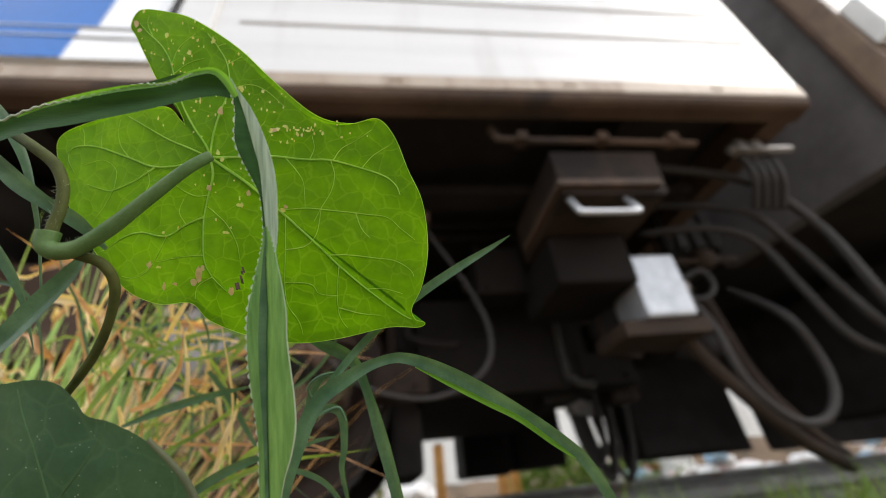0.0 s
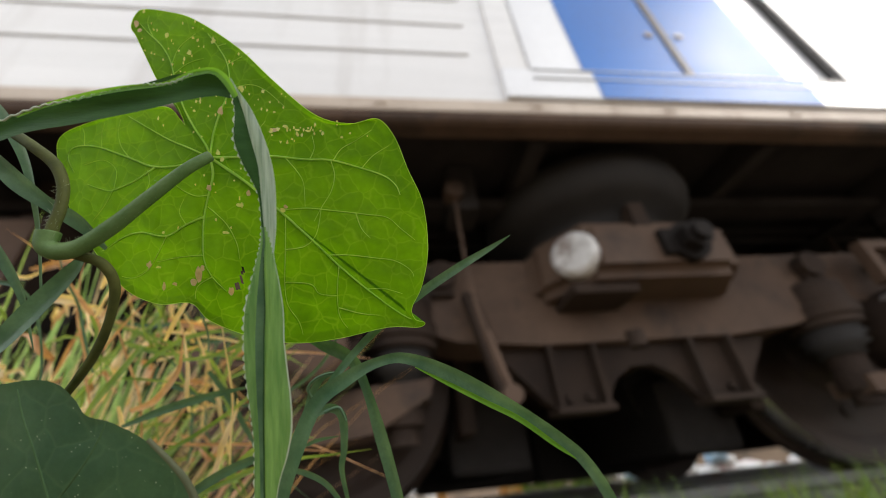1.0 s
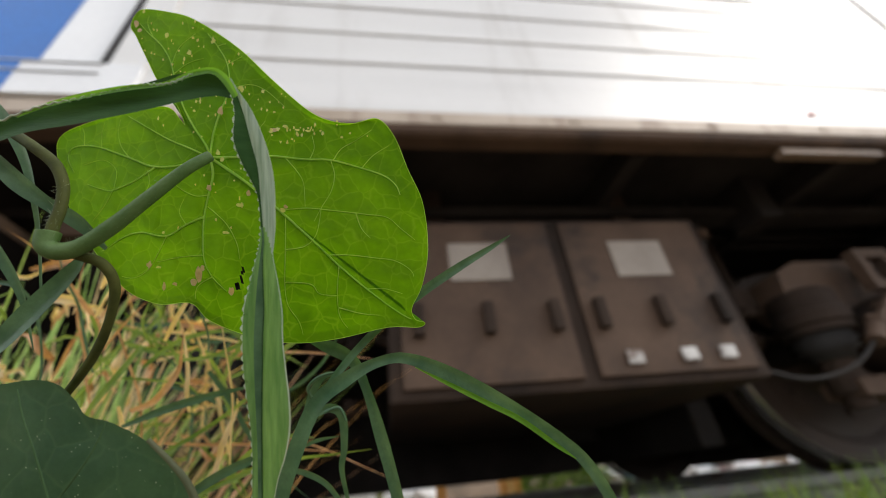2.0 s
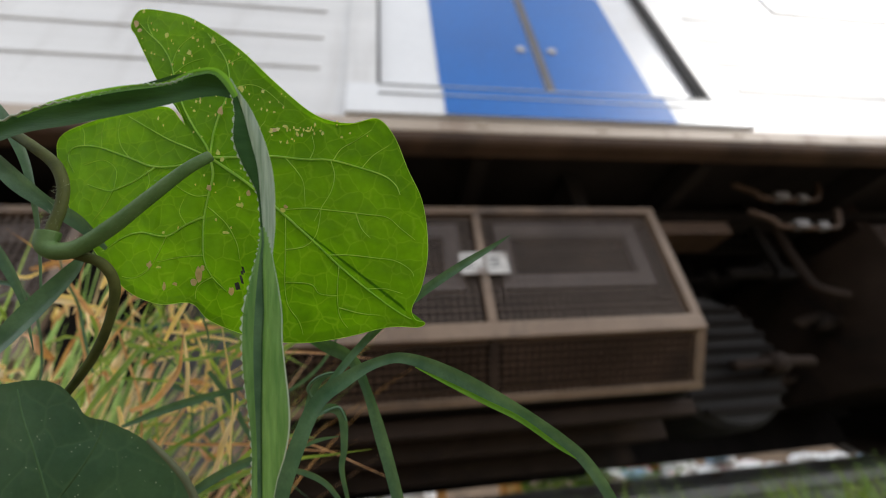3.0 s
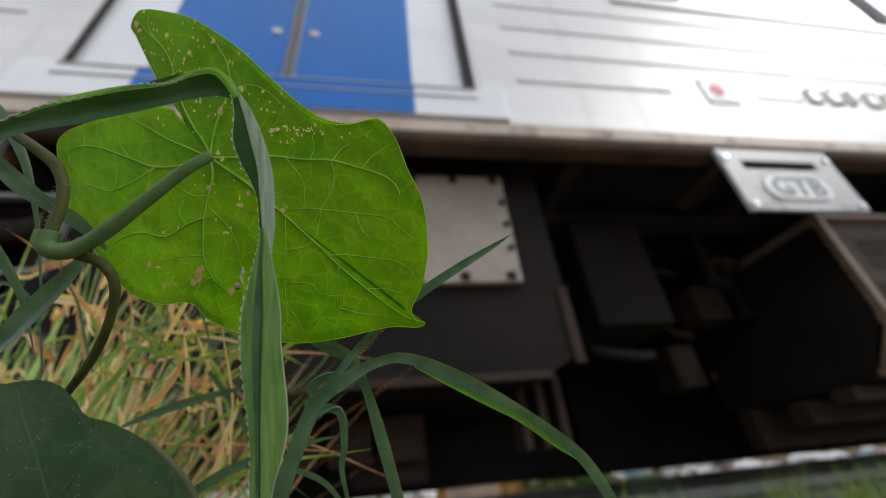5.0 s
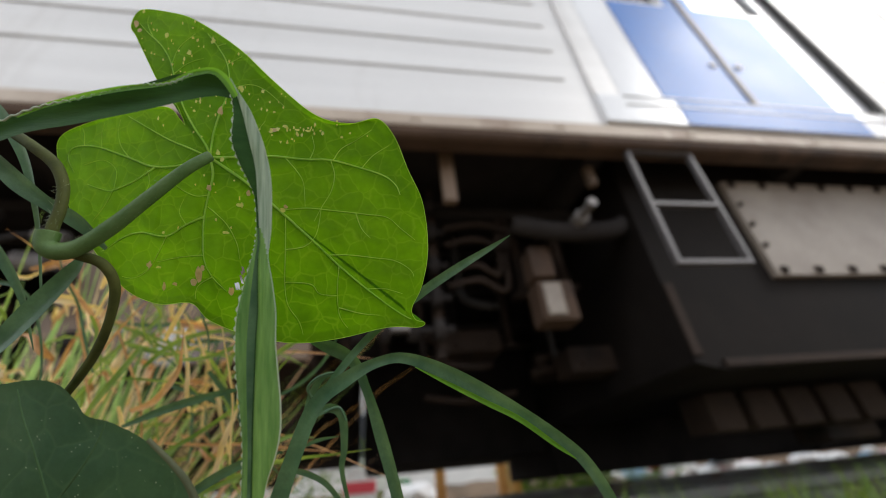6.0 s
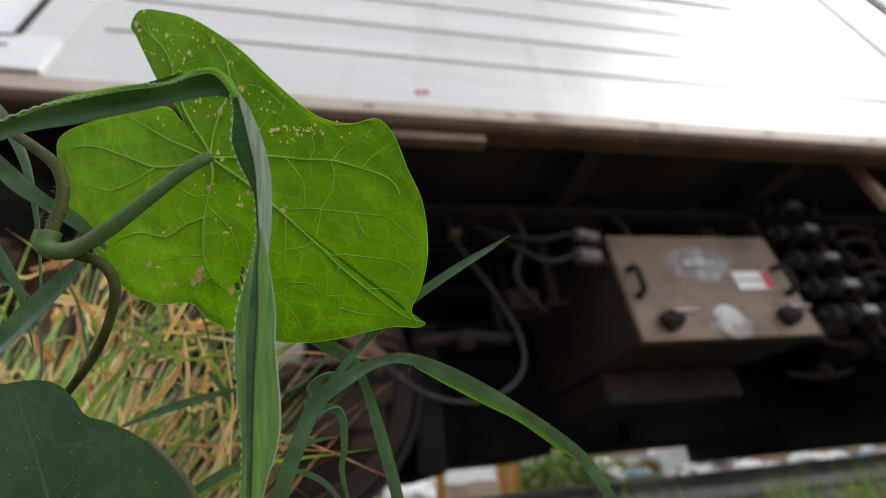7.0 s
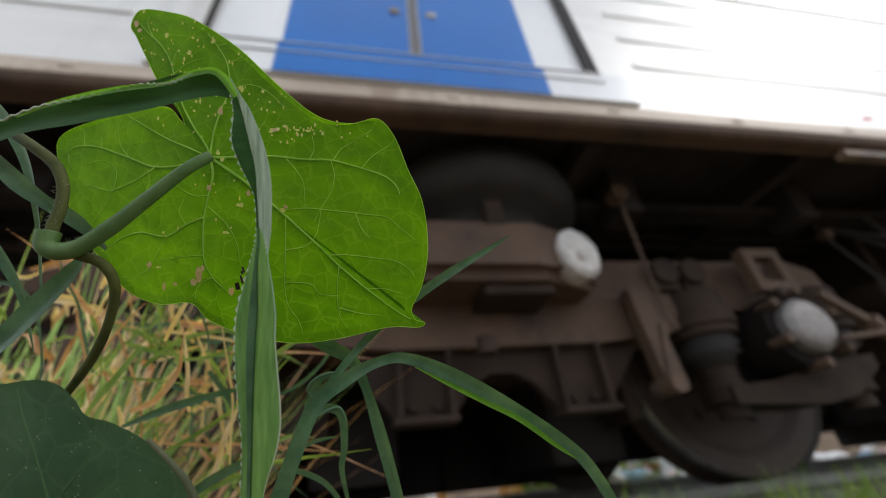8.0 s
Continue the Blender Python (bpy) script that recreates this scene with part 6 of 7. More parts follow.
def vine():
    """Climbing vine: the big heart-shaped leaf seen from below, its stalk, the stem and the lower leaf."""
    v = thing("vine", "climbing vine with a backlit heart-shaped green leaf", "vine")
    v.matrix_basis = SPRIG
    # Leaf outline is shaped to fit the camera's view.
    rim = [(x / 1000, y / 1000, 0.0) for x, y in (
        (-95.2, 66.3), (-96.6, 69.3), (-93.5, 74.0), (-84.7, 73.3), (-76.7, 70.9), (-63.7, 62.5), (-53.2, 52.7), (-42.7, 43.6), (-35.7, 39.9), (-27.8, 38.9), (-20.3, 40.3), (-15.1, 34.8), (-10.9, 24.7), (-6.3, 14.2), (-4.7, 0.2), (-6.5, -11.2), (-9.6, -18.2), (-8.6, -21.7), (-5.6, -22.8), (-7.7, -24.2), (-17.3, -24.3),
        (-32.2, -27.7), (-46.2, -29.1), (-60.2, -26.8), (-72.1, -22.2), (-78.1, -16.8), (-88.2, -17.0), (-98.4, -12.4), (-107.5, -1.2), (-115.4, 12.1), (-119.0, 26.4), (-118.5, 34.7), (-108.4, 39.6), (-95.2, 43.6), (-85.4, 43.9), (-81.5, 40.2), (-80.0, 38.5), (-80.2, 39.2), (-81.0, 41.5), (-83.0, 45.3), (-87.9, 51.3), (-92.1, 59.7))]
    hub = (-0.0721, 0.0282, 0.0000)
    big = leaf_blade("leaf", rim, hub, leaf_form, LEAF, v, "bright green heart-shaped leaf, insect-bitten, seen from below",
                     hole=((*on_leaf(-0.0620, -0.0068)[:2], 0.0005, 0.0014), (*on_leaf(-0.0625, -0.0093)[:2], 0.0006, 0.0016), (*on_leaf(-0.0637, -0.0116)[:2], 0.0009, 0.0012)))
    # Vein courses are traced in the camera's view and scaled to millimetres.
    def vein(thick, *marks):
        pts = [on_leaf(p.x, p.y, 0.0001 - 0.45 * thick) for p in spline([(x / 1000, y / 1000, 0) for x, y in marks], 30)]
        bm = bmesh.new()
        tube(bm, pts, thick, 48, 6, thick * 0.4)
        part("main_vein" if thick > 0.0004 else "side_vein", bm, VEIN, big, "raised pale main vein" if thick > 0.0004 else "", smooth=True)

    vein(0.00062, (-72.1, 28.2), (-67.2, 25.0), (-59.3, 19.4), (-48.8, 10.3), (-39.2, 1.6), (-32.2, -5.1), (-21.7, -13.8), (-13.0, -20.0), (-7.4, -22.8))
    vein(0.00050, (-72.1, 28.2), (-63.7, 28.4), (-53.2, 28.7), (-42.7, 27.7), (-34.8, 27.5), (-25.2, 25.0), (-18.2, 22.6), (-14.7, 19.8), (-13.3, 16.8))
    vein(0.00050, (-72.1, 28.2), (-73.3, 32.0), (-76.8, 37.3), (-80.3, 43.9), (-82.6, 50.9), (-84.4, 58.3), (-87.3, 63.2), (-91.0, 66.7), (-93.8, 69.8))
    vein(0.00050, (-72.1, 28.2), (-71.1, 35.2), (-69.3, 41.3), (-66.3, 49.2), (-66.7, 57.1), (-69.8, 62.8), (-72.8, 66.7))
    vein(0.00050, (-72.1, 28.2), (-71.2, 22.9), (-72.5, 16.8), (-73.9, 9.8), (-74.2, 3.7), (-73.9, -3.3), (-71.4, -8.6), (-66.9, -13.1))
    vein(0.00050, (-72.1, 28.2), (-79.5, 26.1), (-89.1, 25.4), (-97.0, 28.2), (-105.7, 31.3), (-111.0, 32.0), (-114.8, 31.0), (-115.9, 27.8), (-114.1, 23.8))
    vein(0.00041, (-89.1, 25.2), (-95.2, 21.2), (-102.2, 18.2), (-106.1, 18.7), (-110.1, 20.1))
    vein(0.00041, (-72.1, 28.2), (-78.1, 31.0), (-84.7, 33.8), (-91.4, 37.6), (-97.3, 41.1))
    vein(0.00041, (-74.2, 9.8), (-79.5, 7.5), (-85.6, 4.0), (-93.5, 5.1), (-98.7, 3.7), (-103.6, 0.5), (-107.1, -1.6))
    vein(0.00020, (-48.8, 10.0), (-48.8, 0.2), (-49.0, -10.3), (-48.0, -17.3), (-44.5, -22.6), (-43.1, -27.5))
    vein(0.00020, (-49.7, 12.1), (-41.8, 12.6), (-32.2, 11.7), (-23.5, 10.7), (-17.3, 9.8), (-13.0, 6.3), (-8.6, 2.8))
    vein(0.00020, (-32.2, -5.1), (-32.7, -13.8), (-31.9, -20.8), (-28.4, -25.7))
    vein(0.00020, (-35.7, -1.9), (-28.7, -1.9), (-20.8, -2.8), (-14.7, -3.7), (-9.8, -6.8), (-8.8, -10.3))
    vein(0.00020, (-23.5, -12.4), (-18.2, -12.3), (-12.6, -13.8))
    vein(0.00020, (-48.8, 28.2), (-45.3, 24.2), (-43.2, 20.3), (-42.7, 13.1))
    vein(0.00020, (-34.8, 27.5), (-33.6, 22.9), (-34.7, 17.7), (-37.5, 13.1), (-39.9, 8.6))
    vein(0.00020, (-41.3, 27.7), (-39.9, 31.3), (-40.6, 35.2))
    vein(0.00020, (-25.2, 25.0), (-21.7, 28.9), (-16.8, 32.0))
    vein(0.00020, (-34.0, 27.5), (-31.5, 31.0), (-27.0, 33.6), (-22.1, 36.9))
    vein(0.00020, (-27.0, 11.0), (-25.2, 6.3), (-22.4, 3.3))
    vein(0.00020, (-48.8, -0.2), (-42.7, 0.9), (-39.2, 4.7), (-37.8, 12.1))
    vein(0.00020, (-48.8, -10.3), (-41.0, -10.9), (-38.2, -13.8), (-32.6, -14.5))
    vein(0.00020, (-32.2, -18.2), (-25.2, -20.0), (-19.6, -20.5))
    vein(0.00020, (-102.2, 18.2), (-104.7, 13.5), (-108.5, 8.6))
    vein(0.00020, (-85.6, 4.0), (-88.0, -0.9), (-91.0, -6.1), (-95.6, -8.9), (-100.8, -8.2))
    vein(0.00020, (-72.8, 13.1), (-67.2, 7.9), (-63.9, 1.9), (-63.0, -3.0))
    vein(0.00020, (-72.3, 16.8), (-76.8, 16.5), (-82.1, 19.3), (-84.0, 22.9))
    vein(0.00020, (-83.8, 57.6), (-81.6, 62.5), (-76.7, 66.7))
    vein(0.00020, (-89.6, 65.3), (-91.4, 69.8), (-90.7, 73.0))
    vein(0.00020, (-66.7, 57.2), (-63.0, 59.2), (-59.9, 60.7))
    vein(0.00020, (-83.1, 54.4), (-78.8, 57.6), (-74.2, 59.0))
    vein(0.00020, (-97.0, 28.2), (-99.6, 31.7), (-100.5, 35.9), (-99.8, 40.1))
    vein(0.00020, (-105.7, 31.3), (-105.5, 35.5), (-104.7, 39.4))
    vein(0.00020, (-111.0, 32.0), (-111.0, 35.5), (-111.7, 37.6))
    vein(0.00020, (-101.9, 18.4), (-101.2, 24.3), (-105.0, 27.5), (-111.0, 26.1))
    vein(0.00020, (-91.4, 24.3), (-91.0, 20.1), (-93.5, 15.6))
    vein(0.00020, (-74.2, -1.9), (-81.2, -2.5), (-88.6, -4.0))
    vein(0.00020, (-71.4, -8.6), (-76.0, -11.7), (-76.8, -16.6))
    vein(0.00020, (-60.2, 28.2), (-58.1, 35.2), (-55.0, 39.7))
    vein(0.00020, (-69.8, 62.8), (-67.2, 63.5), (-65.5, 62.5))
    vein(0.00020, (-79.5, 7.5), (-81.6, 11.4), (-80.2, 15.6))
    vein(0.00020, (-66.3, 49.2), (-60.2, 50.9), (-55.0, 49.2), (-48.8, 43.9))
    # pale margin round the blade
    bm = bmesh.new()
    tube(bm, [on_leaf(p.x, p.y, 0.0006) for p in spline([*rim, rim[0]], 300)], 0.00011, 600, 5)
    part("leaf_margin", bm, VEIN, big, "thin pale downy leaf margin", smooth=True)

    # insect scars: ragged flakes, the marked ones first, then fine flecks
    rng = random.Random(12)

    def scar(bm, x, y, wide, tall, lift=0.00022):
        ring = []
        for k in range(11):
            a = k * 0.5712
            q = rng.uniform(0.6, 1.25)
            ring.append(bm.verts.new(on_leaf(x + wide * q * math.cos(a), y + tall * q * math.sin(a), lift)))
        bm.faces.new(ring)

    for mat, what, marks in (
            (SPOT, "pale insect scar", ((-85.6, 66.3, 0.70, 0.88), (-76.8, 70.5, 0.35, 0.61), (-71.1, 64.6, 0.70, 1.14), (-78.6, 60.9, 0.79, 0.88), (-62.3, 49.5, 0.88, 0.96), (-53.2, 36.6, 0.79, 0.88), (-51.3, 37.1, 0.88, 0.70), (-48.8, 38.0, 0.88, 0.53), (-45.3, 36.9, 0.79, 0.44), (-41.8, 36.6, 0.79, 0.44), (-55.8, 48.8, 0.53, 0.53), (-69.7, 29.9, 0.70, 0.96), (-68.4, 27.7, 0.70, 0.61), (-62.8, 13.7, 1.14, 0.61), (-67.2, 5.1, 1.14, 0.53), (-49.7, 12.1, 1.05, 0.79), (-88.2, -5.6, 0.79, 0.53), (-92.6, 73.7, 0.53, 0.70))),
            (BROWN_SPOT, "brown insect scar", ((-95.0, 69.8, 0.79, 1.14), (-94.0, 67.7, 0.70, 0.70), (-72.5, 19.1, 0.79, 1.05), (-60.2, 17.2, 0.79, 0.96), (-69.0, 42.9, 0.88, 1.49), (-91.0, -4.9, 0.79, 1.31), (-75.6, -7.7, 1.66, 2.45), (-77.2, -10.3, 1.05, 1.23), (-65.5, -13.0, 0.96, 1.23), (-86.5, -11.9, 0.70, 1.58), (-83.0, -10.9, 0.79, 0.53), (-74.6, -5.8, 0.79, 0.88), (-48.8, 13.1, 0.70, 0.61), (-52.2, 36.8, 1.05, 0.61)))):
        for x, y, wide, tall in marks:
            bm = bmesh.new()
            scar(bm, x / 1000, y / 1000, wide / 1000, tall / 1000, 0.00074)
            part("bite_scar", bm, mat, big, what)
    bm = bmesh.new()
    for count, cx, cy, sx, sy in ((90, -0.0790, 0.0600, 0.011, 0.011), (34, -0.0560, 0.0460, 0.010, 0.007), (26, -0.0455, 0.0366, 0.006, 0.0016), (22, -0.0680, 0.0190, 0.009, 0.013)):
        for _ in range(count):
            x, y = cx + rng.gauss(0, sx), cy + rng.gauss(0, sy)
            if inside(x, y, rim):
                r = rng.uniform(0.00018, 0.00046)
                scar(bm, x, y, r, r * rng.uniform(0.9, 2.2))
    tagged(part("bite_fleck", bm, SPOT, big), "fine pale insect flecks", kind="stuff")
    # stalk and stem
    bm = bmesh.new()
    tube(bm, [(-0.0730, 0.0292, -0.0015), (-0.0775, 0.0241, 0.0030), (-0.0847, 0.0158, 0.0070), (-0.0937, 0.0066, 0.0100), (-0.1015, 0.0005, 0.0120), (-0.1068, -0.0006, 0.0130), (-0.1096, 0.0011, 0.0130), (-0.1100, 0.0046, 0.0120)], 0.00165, 60, 14, 0.0028, 0.08)
    part("leaf_stalk", bm, STEM, v, "pale green leaf stalk", smooth=True)
    bm = bmesh.new()
    tube(bm, [(-0.1298, 0.0346, 0.0020), (-0.1222, 0.0303, 0.0040), (-0.1141, 0.0248, 0.0060), (-0.1098, 0.0181, 0.0080), (-0.1088, 0.0111, 0.0100), (-0.1090, 0.0052, 0.0120), (-0.1081, 0.0002, 0.0120), (-0.1033, -0.0018, 0.0100), (-0.0984, -0.0044, 0.0080), (-0.0966, -0.0106, 0.0060), (-0.0995, -0.0201, 0.0040), (-0.1053, -0.0305, 0.0020), (-0.1127, -0.0397, 0.0000), (-0.1217, -0.0497, -0.0020), (-0.1310, -0.0631, -0.0040), (-0.1404, -0.0844, -0.0060)], 0.0016, 90, 14, 0.0012, 0.1)
    part("vine_stem", bm, STEM_RED, v, "reddish green twining stem", smooth=True)
    bm = bmesh.new()
    rngh = random.Random(3)
    for _ in range(160):
        u = rngh.random()
        x, y, z = spline([(-0.1098, 0.0181, 0.0080), (-0.1090, 0.0052, 0.0120), (-0.1078, -0.0006, 0.0120), (-0.0937, 0.0066, 0.0100), (-0.0812, 0.0200, 0.0050)], 60)[int(u * 60)]
        a = rngh.uniform(0, 6.28)
        tip = Vector((math.cos(a), math.sin(a), rngh.uniform(0, 0.7))) * 0.0028
        base = Vector((x, y, z)) + tip.normalized() * 0.0014
        side = Vector((-tip.y, tip.x, 0)).normalized() * 0.00005
        bm.faces.new([bm.verts.new(q) for q in (base - side, base + side, base + tip * 0.5)])
    part("stem_hair", bm, BLADE_PALE, v, "fine pale hairs")
    # lower leaf, upper face towards the eye
    rim2 = [(-0.1670, -0.0453, 0.0000), (-0.1477, -0.0432, 0.0000), (-0.1372, -0.0420, 0.0000), (-0.1276, -0.0406, 0.0000), (-0.1197, -0.0418, 0.0000), (-0.1141, -0.0467, 0.0000), (-0.1106, -0.0516, 0.0000), (-0.1031, -0.0537, 0.0000), (-0.0935, -0.0585, 0.0000), (-0.0847, -0.0660, 0.0000), (-0.0781, -0.0760, 0.0000), (-0.0742, -0.0909, 0.0000), (-0.1110, -0.1154, 0.0000), (-0.1670, -0.0979, 0.0000)]
    low = leaf_blade("lower_leaf", rim2, (-0.1215, -0.0804, 0.0000), lambda x, y: 0.012 - 1.6 * ((x + 0.10) ** 2 + (y + 0.066) ** 2) + 0.0015 * noise.noise(Vector((x * 45, y * 45, 5))), LEAF_TOP, v, "dark green leaf seen from above", rings=24, spokes=120)
    bm = bmesh.new()
    for _ in range(70):
        x, y = rng.uniform(-0.135, -0.082), rng.uniform(-0.086, -0.047)
        if inside(x, y, rim2):
            z = 0.0122 - 1.6 * ((x + 0.10) ** 2 + (y + 0.066) ** 2) + 0.0015 * noise.noise(Vector((x * 45, y * 45, 5)))
            r = rng.uniform(0.00008, 0.00022)
            bm.faces.new([bm.verts.new(((x + r * math.cos(k * 1.05)) * (1 - z / 0.12), (y + r * math.sin(k * 1.05)) * (1 - z / 0.12), z)) for k in range(6)])
    tagged(part("dust_speck", bm, BLADE_PALE, low), "fine pale dust specks", kind="stuff")
    bm = bmesh.new()
    tube(bm, [(-0.0768, -0.0496, 0.0192), (-0.0704, -0.0560, 0.0192), (-0.0660, -0.0619, 0.0192), (-0.0621, -0.0719, 0.0192)], 0.0006, 30, 8, 0.0011)
    part("rolled_rim", bm, RIM, low, "pale rolled leaf edge", smooth=True)
    bm = bmesh.new()
    for line in ([(-0.0997, -0.0660, 0.0215), (-0.0911, -0.0545, 0.0215), (-0.0875, -0.0475, 0.0210), (-0.0868, -0.0446, 0.0205)], [(-0.0997, -0.0660, 0.0215), (-0.1040, -0.0516, 0.0215), (-0.1074, -0.0432, 0.0210), (-0.1094, -0.0361, 0.0205)]):
        tube(bm, line, 0.00028, 20, 6, 0.00014)
    part("main_vein", bm, VEIN_DARK, low, "", smooth=True)


def big_grass():
    g = thing("grass_plant", "tall broad-bladed green grass with a sharply folded blade", "grass")
    g.matrix_basis = SPRIG
    bm = bmesh.new()
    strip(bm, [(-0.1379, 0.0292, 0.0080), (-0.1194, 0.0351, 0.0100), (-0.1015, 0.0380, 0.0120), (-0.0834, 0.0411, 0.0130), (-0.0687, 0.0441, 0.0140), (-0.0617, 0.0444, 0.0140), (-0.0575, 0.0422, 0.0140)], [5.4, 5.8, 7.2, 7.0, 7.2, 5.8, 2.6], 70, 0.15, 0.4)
    part("bent_blade", bm, BLADE_PAINTED_SHADE, g, "grass blade bent over, underside shade put into its dark green", smooth=True)
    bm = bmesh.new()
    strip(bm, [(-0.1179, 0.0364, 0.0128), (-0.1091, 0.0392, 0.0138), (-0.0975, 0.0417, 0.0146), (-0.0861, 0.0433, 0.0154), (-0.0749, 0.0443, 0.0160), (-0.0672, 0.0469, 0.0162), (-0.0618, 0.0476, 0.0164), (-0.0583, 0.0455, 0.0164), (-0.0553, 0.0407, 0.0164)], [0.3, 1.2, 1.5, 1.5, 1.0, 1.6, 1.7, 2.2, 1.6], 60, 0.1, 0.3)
    part("turned_edge", bm, BLADE_PAINTED_LIGHT, g, "turned-up blade edge, light put into its bright green", smooth=True)
    bm = bmesh.new()
    edge = spline([(-0.1284, 0.0326, 0.0132), (-0.1122, 0.0386, 0.0138), (-0.0977, 0.0414, 0.0144), (-0.0830, 0.0441, 0.0154), (-0.0734, 0.0445, 0.0160), (-0.0658, 0.0476, 0.0160), (-0.0605, 0.0478, 0.0160), (-0.0575, 0.0441, 0.0160)], 120)
    for k, p in enumerate(edge):
        p.y += 0.0003 * math.sin(k * 1.9)
    tube(bm, edge, 0.00028, 120, 5, 0.0003)
    part("blade_edge", bm, BLADE_PALE, g, "thin pale crimped edge", smooth=True)
    # Blade edges are placed to fit the camera's view, then scaled to millimetres.
    rows = [(46.5, -58.8, -58.3, -57.6), (43.2, -57.9, -56.6, -55.7), (37.1, -56.6, -54.5, -51.6), (29.4, -56.6, -52.5, -48.2), (23.2, -54.5, -50.9, -46.4), (18.6, -52.3, -50.3, -45.6), (14.0, -50.6, -50.0, -45.3), (6.3, -50.0, -49.4, -45.4), (1.7, -50.2, -49.1, -45.9), (-2.2, -51.0, -49.4, -46.2), (-9.1, -52.6, -49.4, -44.7), (-16.8, -54.1, -49.2, -43.5), (-24.5, -54.5, -49.6, -43.3), (-32.2, -54.3, -49.7, -42.4), (-39.9, -53.6, -49.9, -41.4), (-47.6, -52.8, -50.0, -41.2), (-55.2, -52.4, -50.0, -42.7), (-62.9, -52.5, -50.0, -45.3), (-73.7, -52.6, -50.0, -47.4)]
    pivot = rows[0]
    bm = bmesh.new()
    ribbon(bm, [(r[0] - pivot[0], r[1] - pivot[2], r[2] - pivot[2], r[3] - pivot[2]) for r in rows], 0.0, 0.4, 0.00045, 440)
    hang = part("hanging_blade", bm, [BLADE_LIGHT, BLADE_PALE, PAINTED_SHEEN, BLADE_PAINTED_SHADE, BLADE], g, "folded grass blade hanging down, with a crimped pale edge", smooth=True)
    # Dark thread added where the fold's shade would fall.
    bm = bmesh.new()
    crease_path = [((r[2] - pivot[2]) / 1000, (r[0] - pivot[0]) / 1000, 0.0004) for r in rows[9:]]
    tube(bm, crease_path, 0.00008, 50, 6, 0.00016)
    part("crease_shade", bm, BLADE_PAINTED_SHADE, hang, "dark thread added for the shade in the blade's crease", smooth=True)
    hang.location = (pivot[2] / 1000, pivot[0] / 1000, 0.0145)
    SWAYING.append(hang)
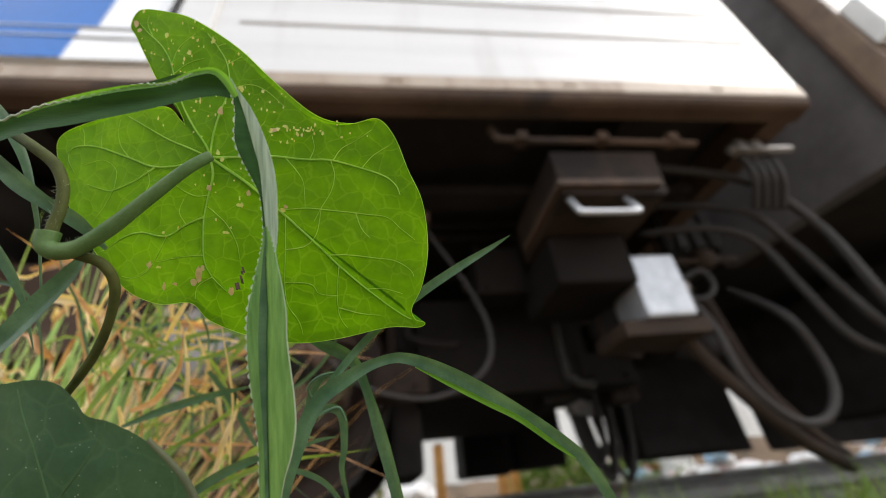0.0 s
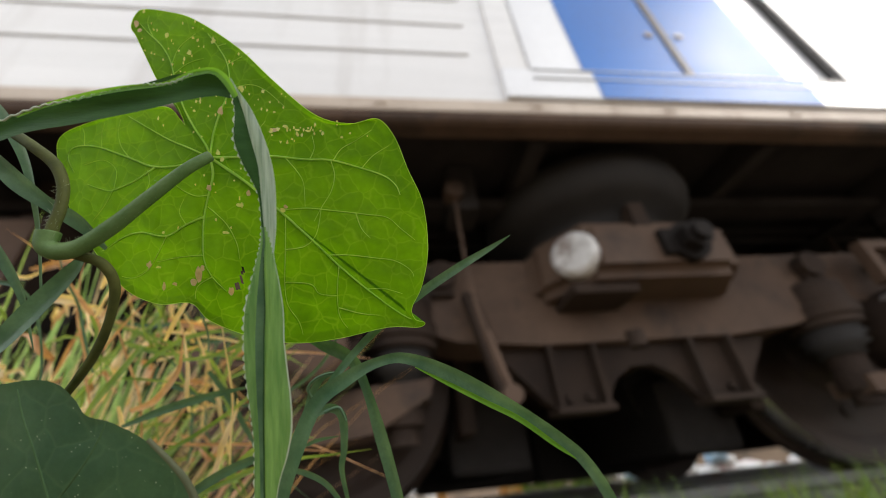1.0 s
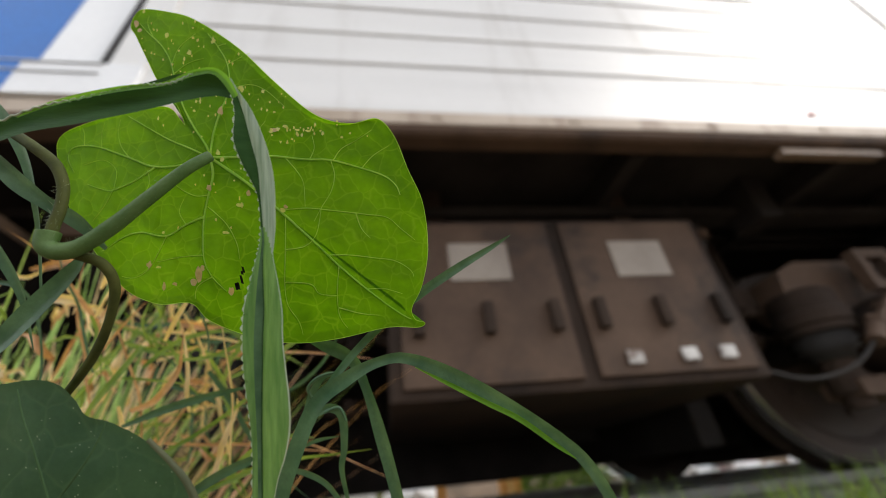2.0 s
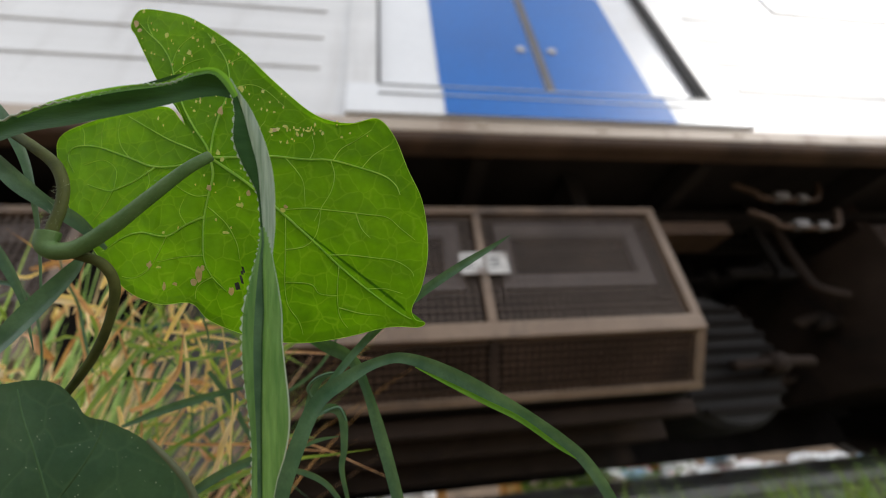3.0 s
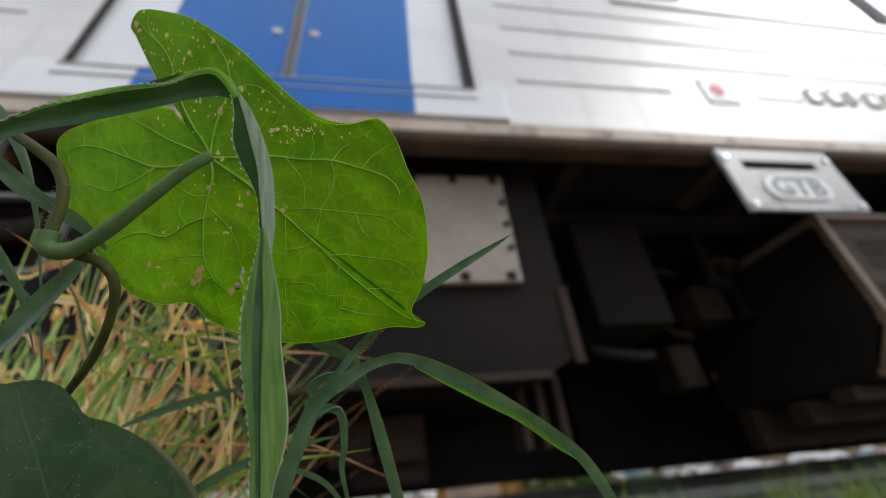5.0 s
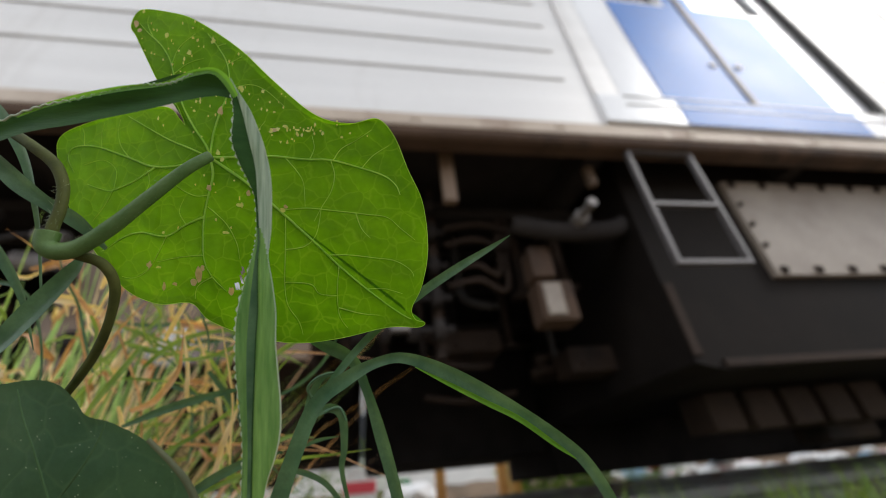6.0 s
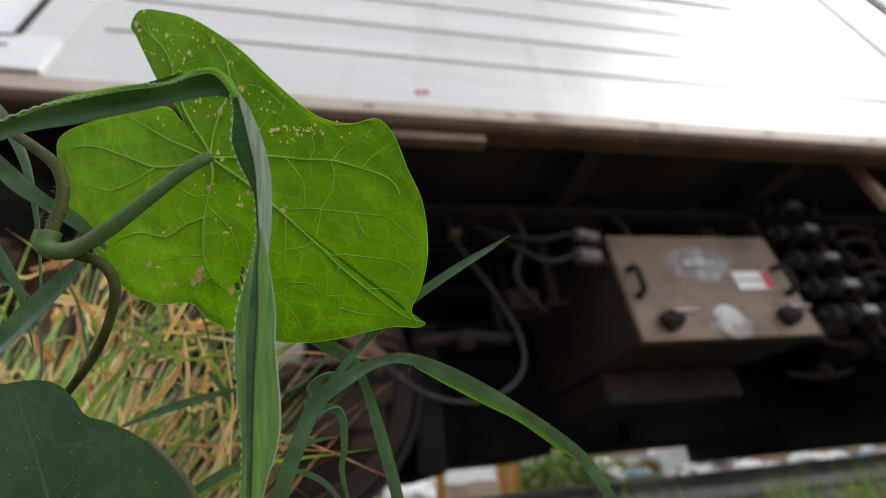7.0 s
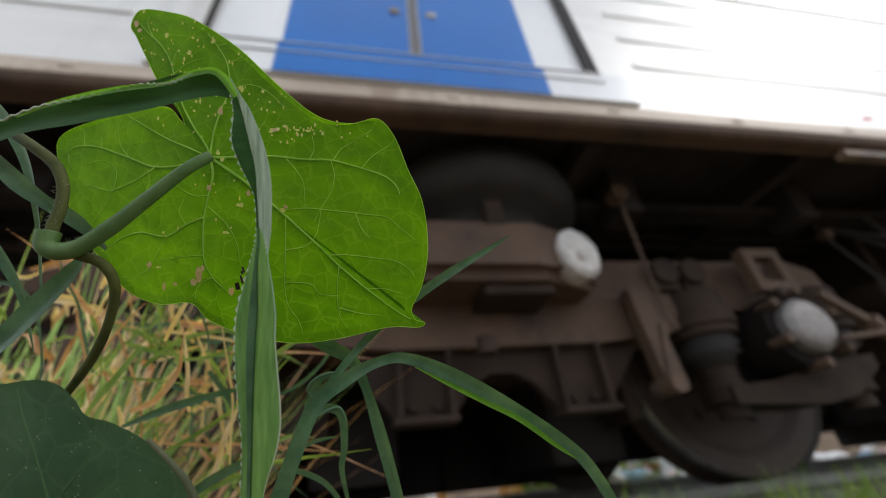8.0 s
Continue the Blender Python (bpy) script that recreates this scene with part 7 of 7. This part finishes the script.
    for pts, wid in (
            ([(-0.0573, -0.0946, -0.0050), (-0.0481, -0.0673, -0.0050), (-0.0412, -0.0505, -0.0060), (-0.0322, -0.0428, -0.0070), (-0.0222, -0.0375, -0.0080), (-0.0120, -0.0359, -0.0080), (0.0030, -0.0419, -0.0100), (0.0223, -0.0530, -0.0120), (0.0422, -0.0667, -0.0140), (0.0524, -0.0770, -0.0150), (0.0652, -0.0977, -0.0170)], [6.2, 5.6, 5.2, 5.0, 3.6, 4.0, 5.6, 5.4, 4.8, 4.4, 4.0]),
            ([(-0.0456, -0.0596, -0.0080), (-0.0368, -0.0438, -0.0100), (-0.0241, -0.0289, -0.0130), (-0.0087, -0.0161, -0.0160), (0.0052, -0.0066, -0.0180), (0.0176, 0.0008, -0.0200), (0.0243, 0.0051, -0.0200)], [2.2, 2.6, 2.8, 3.4, 3.2, 1.9, 0.2]),
            ([(-0.0519, -0.0312, -0.0200), (-0.0417, -0.0349, -0.0200), (-0.0327, -0.0405, -0.0210), (-0.0278, -0.0516, -0.0220), (-0.0227, -0.0686, -0.0230), (-0.0166, -0.0922, -0.0240), (-0.0135, -0.1098, -0.0250)], [0.5, 5.0, 4.6, 3.6, 5.2, 5.0, 5.0]),
            ([(-0.0621, -0.1004, -0.0300), (-0.0545, -0.0720, -0.0300), (-0.0508, -0.0567, -0.0300), (-0.0468, -0.0497, -0.0300), (-0.0420, -0.0484, -0.0300), (-0.0433, -0.0545, -0.0300)], [3.4, 3.0, 3.0, 2.6, 2.0, 0.6]),
            ([(-0.0523, -0.0665, -0.0300), (-0.0449, -0.0619, -0.0310), (-0.0395, -0.0652, -0.0320), (-0.0388, -0.0779, -0.0330), (-0.0400, -0.0874, -0.0340), (-0.0375, -0.1015, -0.0350)], [1.2, 3.6, 3.8, 3.0, 2.6, 2.2]),
            ([(-0.0611, -0.0851, -0.0300), (-0.0523, -0.0869, -0.0300), (-0.0446, -0.0912, -0.0300), (-0.0376, -0.1004, -0.0300)], [1.5, 2.6, 2.6, 2.0]),
            ([(-0.0616, -0.0838, -0.0400), (-0.0523, -0.0791, -0.0400), (-0.0429, -0.0773, -0.0400)], [0.6, 1.8, 0.3]),
            ([(-0.1126, -0.1089, -0.0500), (-0.0977, -0.0990, -0.0500), (-0.0828, -0.0920, -0.0500), (-0.0704, -0.0890, -0.0500)], [3.8, 4.4, 3.8, 1.0]),
            ([(-0.1494, -0.0827, -0.0600), (-0.1271, -0.0738, -0.0600), (-0.1061, -0.0675, -0.0600), (-0.0890, -0.0638, -0.0600)], [1.5, 4.0, 3.4, 0.6]),
            ([(-0.1330, -0.0325, 0.0080), (-0.1240, -0.0235, 0.0080), (-0.1161, -0.0147, 0.0070), (-0.1088, -0.0062, 0.0060), (-0.1067, -0.0018, 0.0050)], [4.4, 6.4, 6.0, 4.0, 0.8]),
            ([(-0.1394, 0.0323, 0.0040), (-0.1287, 0.0210, 0.0030), (-0.1195, 0.0136, 0.0020), (-0.1109, 0.0080, 0.0010), (-0.1040, 0.0002, 0.0000)], [3.0, 6.0, 4.6, 5.4, 2.0]),
            ([(-0.1525, 0.0514, -0.0100), (-0.1468, 0.0438, -0.0100), (-0.1401, 0.0305, -0.0100), (-0.1369, 0.0173, -0.0100), (-0.1371, 0.0021, -0.0120), (-0.1386, -0.0154, -0.0140)], [1.0, 4.2, 4.0, 3.2, 2.4, 2.0]),
            ([(-0.1642, 0.0043, -0.0200), (-0.1560, -0.0080, -0.0200), (-0.1509, -0.0202, -0.0200), (-0.1479, -0.0366, -0.0200)], [5.0, 4.6, 3.0, 0.6]),
            ([(-0.2228, -0.0164, -0.0700), (-0.2104, -0.0177, -0.0700), (-0.2007, -0.0274, -0.0700), (-0.1965, -0.0496, -0.0700), (-0.1979, -0.0718, -0.0700)], [1.6, 2.4, 2.2, 2.0, 1.8])):
        bm = bmesh.new()
        strip(bm, pts, [w * 0.95 for w in wid], 50, random.Random(len(pts)).uniform(0.2, 0.7))
        part("blade", bm, BLADE, g, "bluish green arching grass blade", smooth=True)
    bm = bmesh.new()
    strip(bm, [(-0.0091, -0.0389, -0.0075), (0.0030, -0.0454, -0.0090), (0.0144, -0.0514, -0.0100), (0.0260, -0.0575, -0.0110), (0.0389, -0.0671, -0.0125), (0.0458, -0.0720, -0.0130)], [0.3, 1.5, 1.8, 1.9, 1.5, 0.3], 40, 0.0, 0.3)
    part("turned_edge", bm, BLADE_PAINTED_LIGHT, g, "turned blade edge, light put into its bright green", smooth=True)
    bm = bmesh.new()
    for line in ([(-0.0490, -0.0600, -0.0300), (-0.0516, -0.0538, -0.0280), (-0.0480, -0.0491, -0.0270), (-0.0416, -0.0470, -0.0270), (-0.0386, -0.0487, -0.0270)], [(-0.0457, -0.0632, -0.0300), (-0.0403, -0.0615, -0.0300), (-0.0376, -0.0665, -0.0300)]):
        tube(bm, line, 0.0007, 24, 6, 0.0004)
    part("dry_sheath", bm, BLADE, g, "pale dry curled sheath", smooth=True)


def clump():
    """Mixed green and straw-dry grass behind the vine."""
    def near(rng):
        y = rng.uniform(0.27, 0.66)
        return Vector((-0.53 * y - rng.random() * 0.56 * y, y, -0.18))
    rng = random.Random(21)
    blades("grass", rng, 380, near, GRASS, (0.30, 0.54), (0.003, 0.009), (0.05, 0.5), "tangled green grass by the track", turn=(0.2, 3.4))
    blades("dry_grass", rng, 330, near, STRAW, (0.28, 0.52), (0.002, 0.007), (0.05, 0.5), "dry straw-coloured grass by the track", turn=(0.2, 3.4))
    blades("withered_grass", rng, 210, near, DEAD, (0.26, 0.48), (0.004, 0.013), (0.2, 0.7), "withered brown grass leaves", turn=(0.2, 3.4))
    # fallen, crossing and curled blades caught in the clump
    tangle = thing("grass_tuft", "tuft of crossing green and dry grass blades", "grass")
    tangle.matrix_basis = SPRIG
    for k in range(90):
        d = rng.uniform(0.19, 0.34)
        x, y = rng.uniform(-0.112, -0.060) * d / 0.12, rng.uniform(-0.080, -0.016) * d / 0.12
        a = rng.uniform(-0.4, 1.9) if k % 3 else rng.uniform(-2.4, -0.6)
        n = rng.uniform(0.018, 0.055)
        curl = rng.uniform(-1.6, 1.6) if k % 2 else rng.uniform(-0.5, 0.5)
        pts = []
        px, py, pz = x, y, 0.12 - d
        for j in range(6):
            pts.append((px, py, pz))
            px, py, pz = px + math.cos(a) * n / 5 * 2, py + math.sin(a) * n / 5 * 2, pz + rng.uniform(-0.004, 0.004)
            a += curl / 5
        w = rng.uniform(1.0, 3.4)
        bm = bmesh.new()
        strip(bm, pts, [w * 0.7, w, w, w * 0.8, w * 0.5, 0.2], 18, rng.uniform(-1.5, 1.5), 0.4)
        part("blade", bm, (GRASS, STRAW, GRASS, DEAD, BLADE)[k % 5], tangle, ("", "dry straw blade", "", "withered curled blade", "")[k % 5], smooth=True)

    # crumpled dead leaves caught low in the clump
    for k in range(64):
        d = rng.uniform(0.23, 0.36)
        u, v = rng.random(), rng.random()
        x, y = (-0.137 + 0.062 * u) * d / 0.12, (-0.004 - 0.062 * v - 0.012 * u) * d / 0.12
        a = rng.uniform(-0.6, 2.2)
        n = rng.uniform(0.010, 0.026)
        curl = rng.uniform(-2.4, 2.4)
        pts = []
        px, py, pz = x, y, 0.12 - d
        for j in range(6):
            pts.append((px, py, pz))
            px, py, pz = px + math.cos(a) * n / 5 * 2, py + math.sin(a) * n / 5 * 2, pz + rng.uniform(-0.006, 0.006)
            a += curl / 5
        kind = k % 4
        w = rng.uniform(2.6, 6.5) if kind < 2 else rng.uniform(1.2, 3.0)
        bm = bmesh.new()
        strip(bm, pts, [w * 0.3, w * 0.9, w, w * 0.9, w * 0.5, 0.2], 18, rng.uniform(-2.5, 2.5), 0.7)
        part("dead_leaf" if kind < 2 else "blade", bm, (DEAD, STRAW, STRAW, GRASS)[kind], tangle, ("crumpled brown dead leaf", "crumpled pale dead leaf", "dry straw blade", "")[kind], smooth=True)

    def verge(rng):
        s = rng.uniform(0.4, 4.5)
        return on_track(s, -1.0 - rng.random() * 0.25, -0.18)
    blades("verge_grass", rng, 1500, verge, GRASS, (0.17, 0.27), (0.003, 0.008), (0.1, 0.8), "short green grass along the rail")


vine()
big_grass()
clump()


# ---- motion ----
def travelled(t):
    """How far the railcar's middle has come along the track, slowing down gently."""
    u = t - 4.0
    return -7.5232 + 1.911 * t - 0.0857 * u * u / 2 + 0.013 * u ** 3 / 6 + 0.055 * math.exp(-((t - 1.25) / 0.5) ** 2) + 0.035 * math.exp(-((t - 8.2) / 0.5) ** 2)


def car_pose(s):
    a = s / BEND
    return pose(ARC_MID * math.sin(a), REACH + BEND - ARC_MID * math.cos(a), 0, -0.583, 0, math.degrees(a))


def motions():
    times = [k * 0.25 for k in range(33)]
    walk(railcar, [(t, car_pose(travelled(t))) for t in times])
    walk(lead, [(t, car_pose(travelled(t) + 20.0)) for t in times])
    fine = [k * 0.2 for k in range(41)]
    for wheels in (front_wheels, rear_wheels):
        for w, x in zip(wheels, (1.05, -1.05)):
            walk(w, [(t, pose(x, 0, 0.43, 0, math.degrees(travelled(t) / 0.43), 0)) for t in fine])
    for ob in SWAYING:
        rest = ob.matrix_basis.copy()
        walk(ob, [(t, rest @ pose(0, 0, 0, 0, 0, -2.6 * (part_way - 0.55))) for t, part_way in BREEZE])


# how far the breeze has pushed the hanging blade over
BREEZE = ((0.0, 0.0), (0.5, -0.05), (1.0, 0.25), (1.5, 0.36), (3.0, 0.4), (3.5, 0.55), (4.0, 0.45), (4.5, 0.22), (5.2, 0.75), (5.8, 1.3), (6.0, 0.95), (6.5, 1.0), (7.0, 0.98), (7.5, 0.98), (8.0, 0.98))
motions()
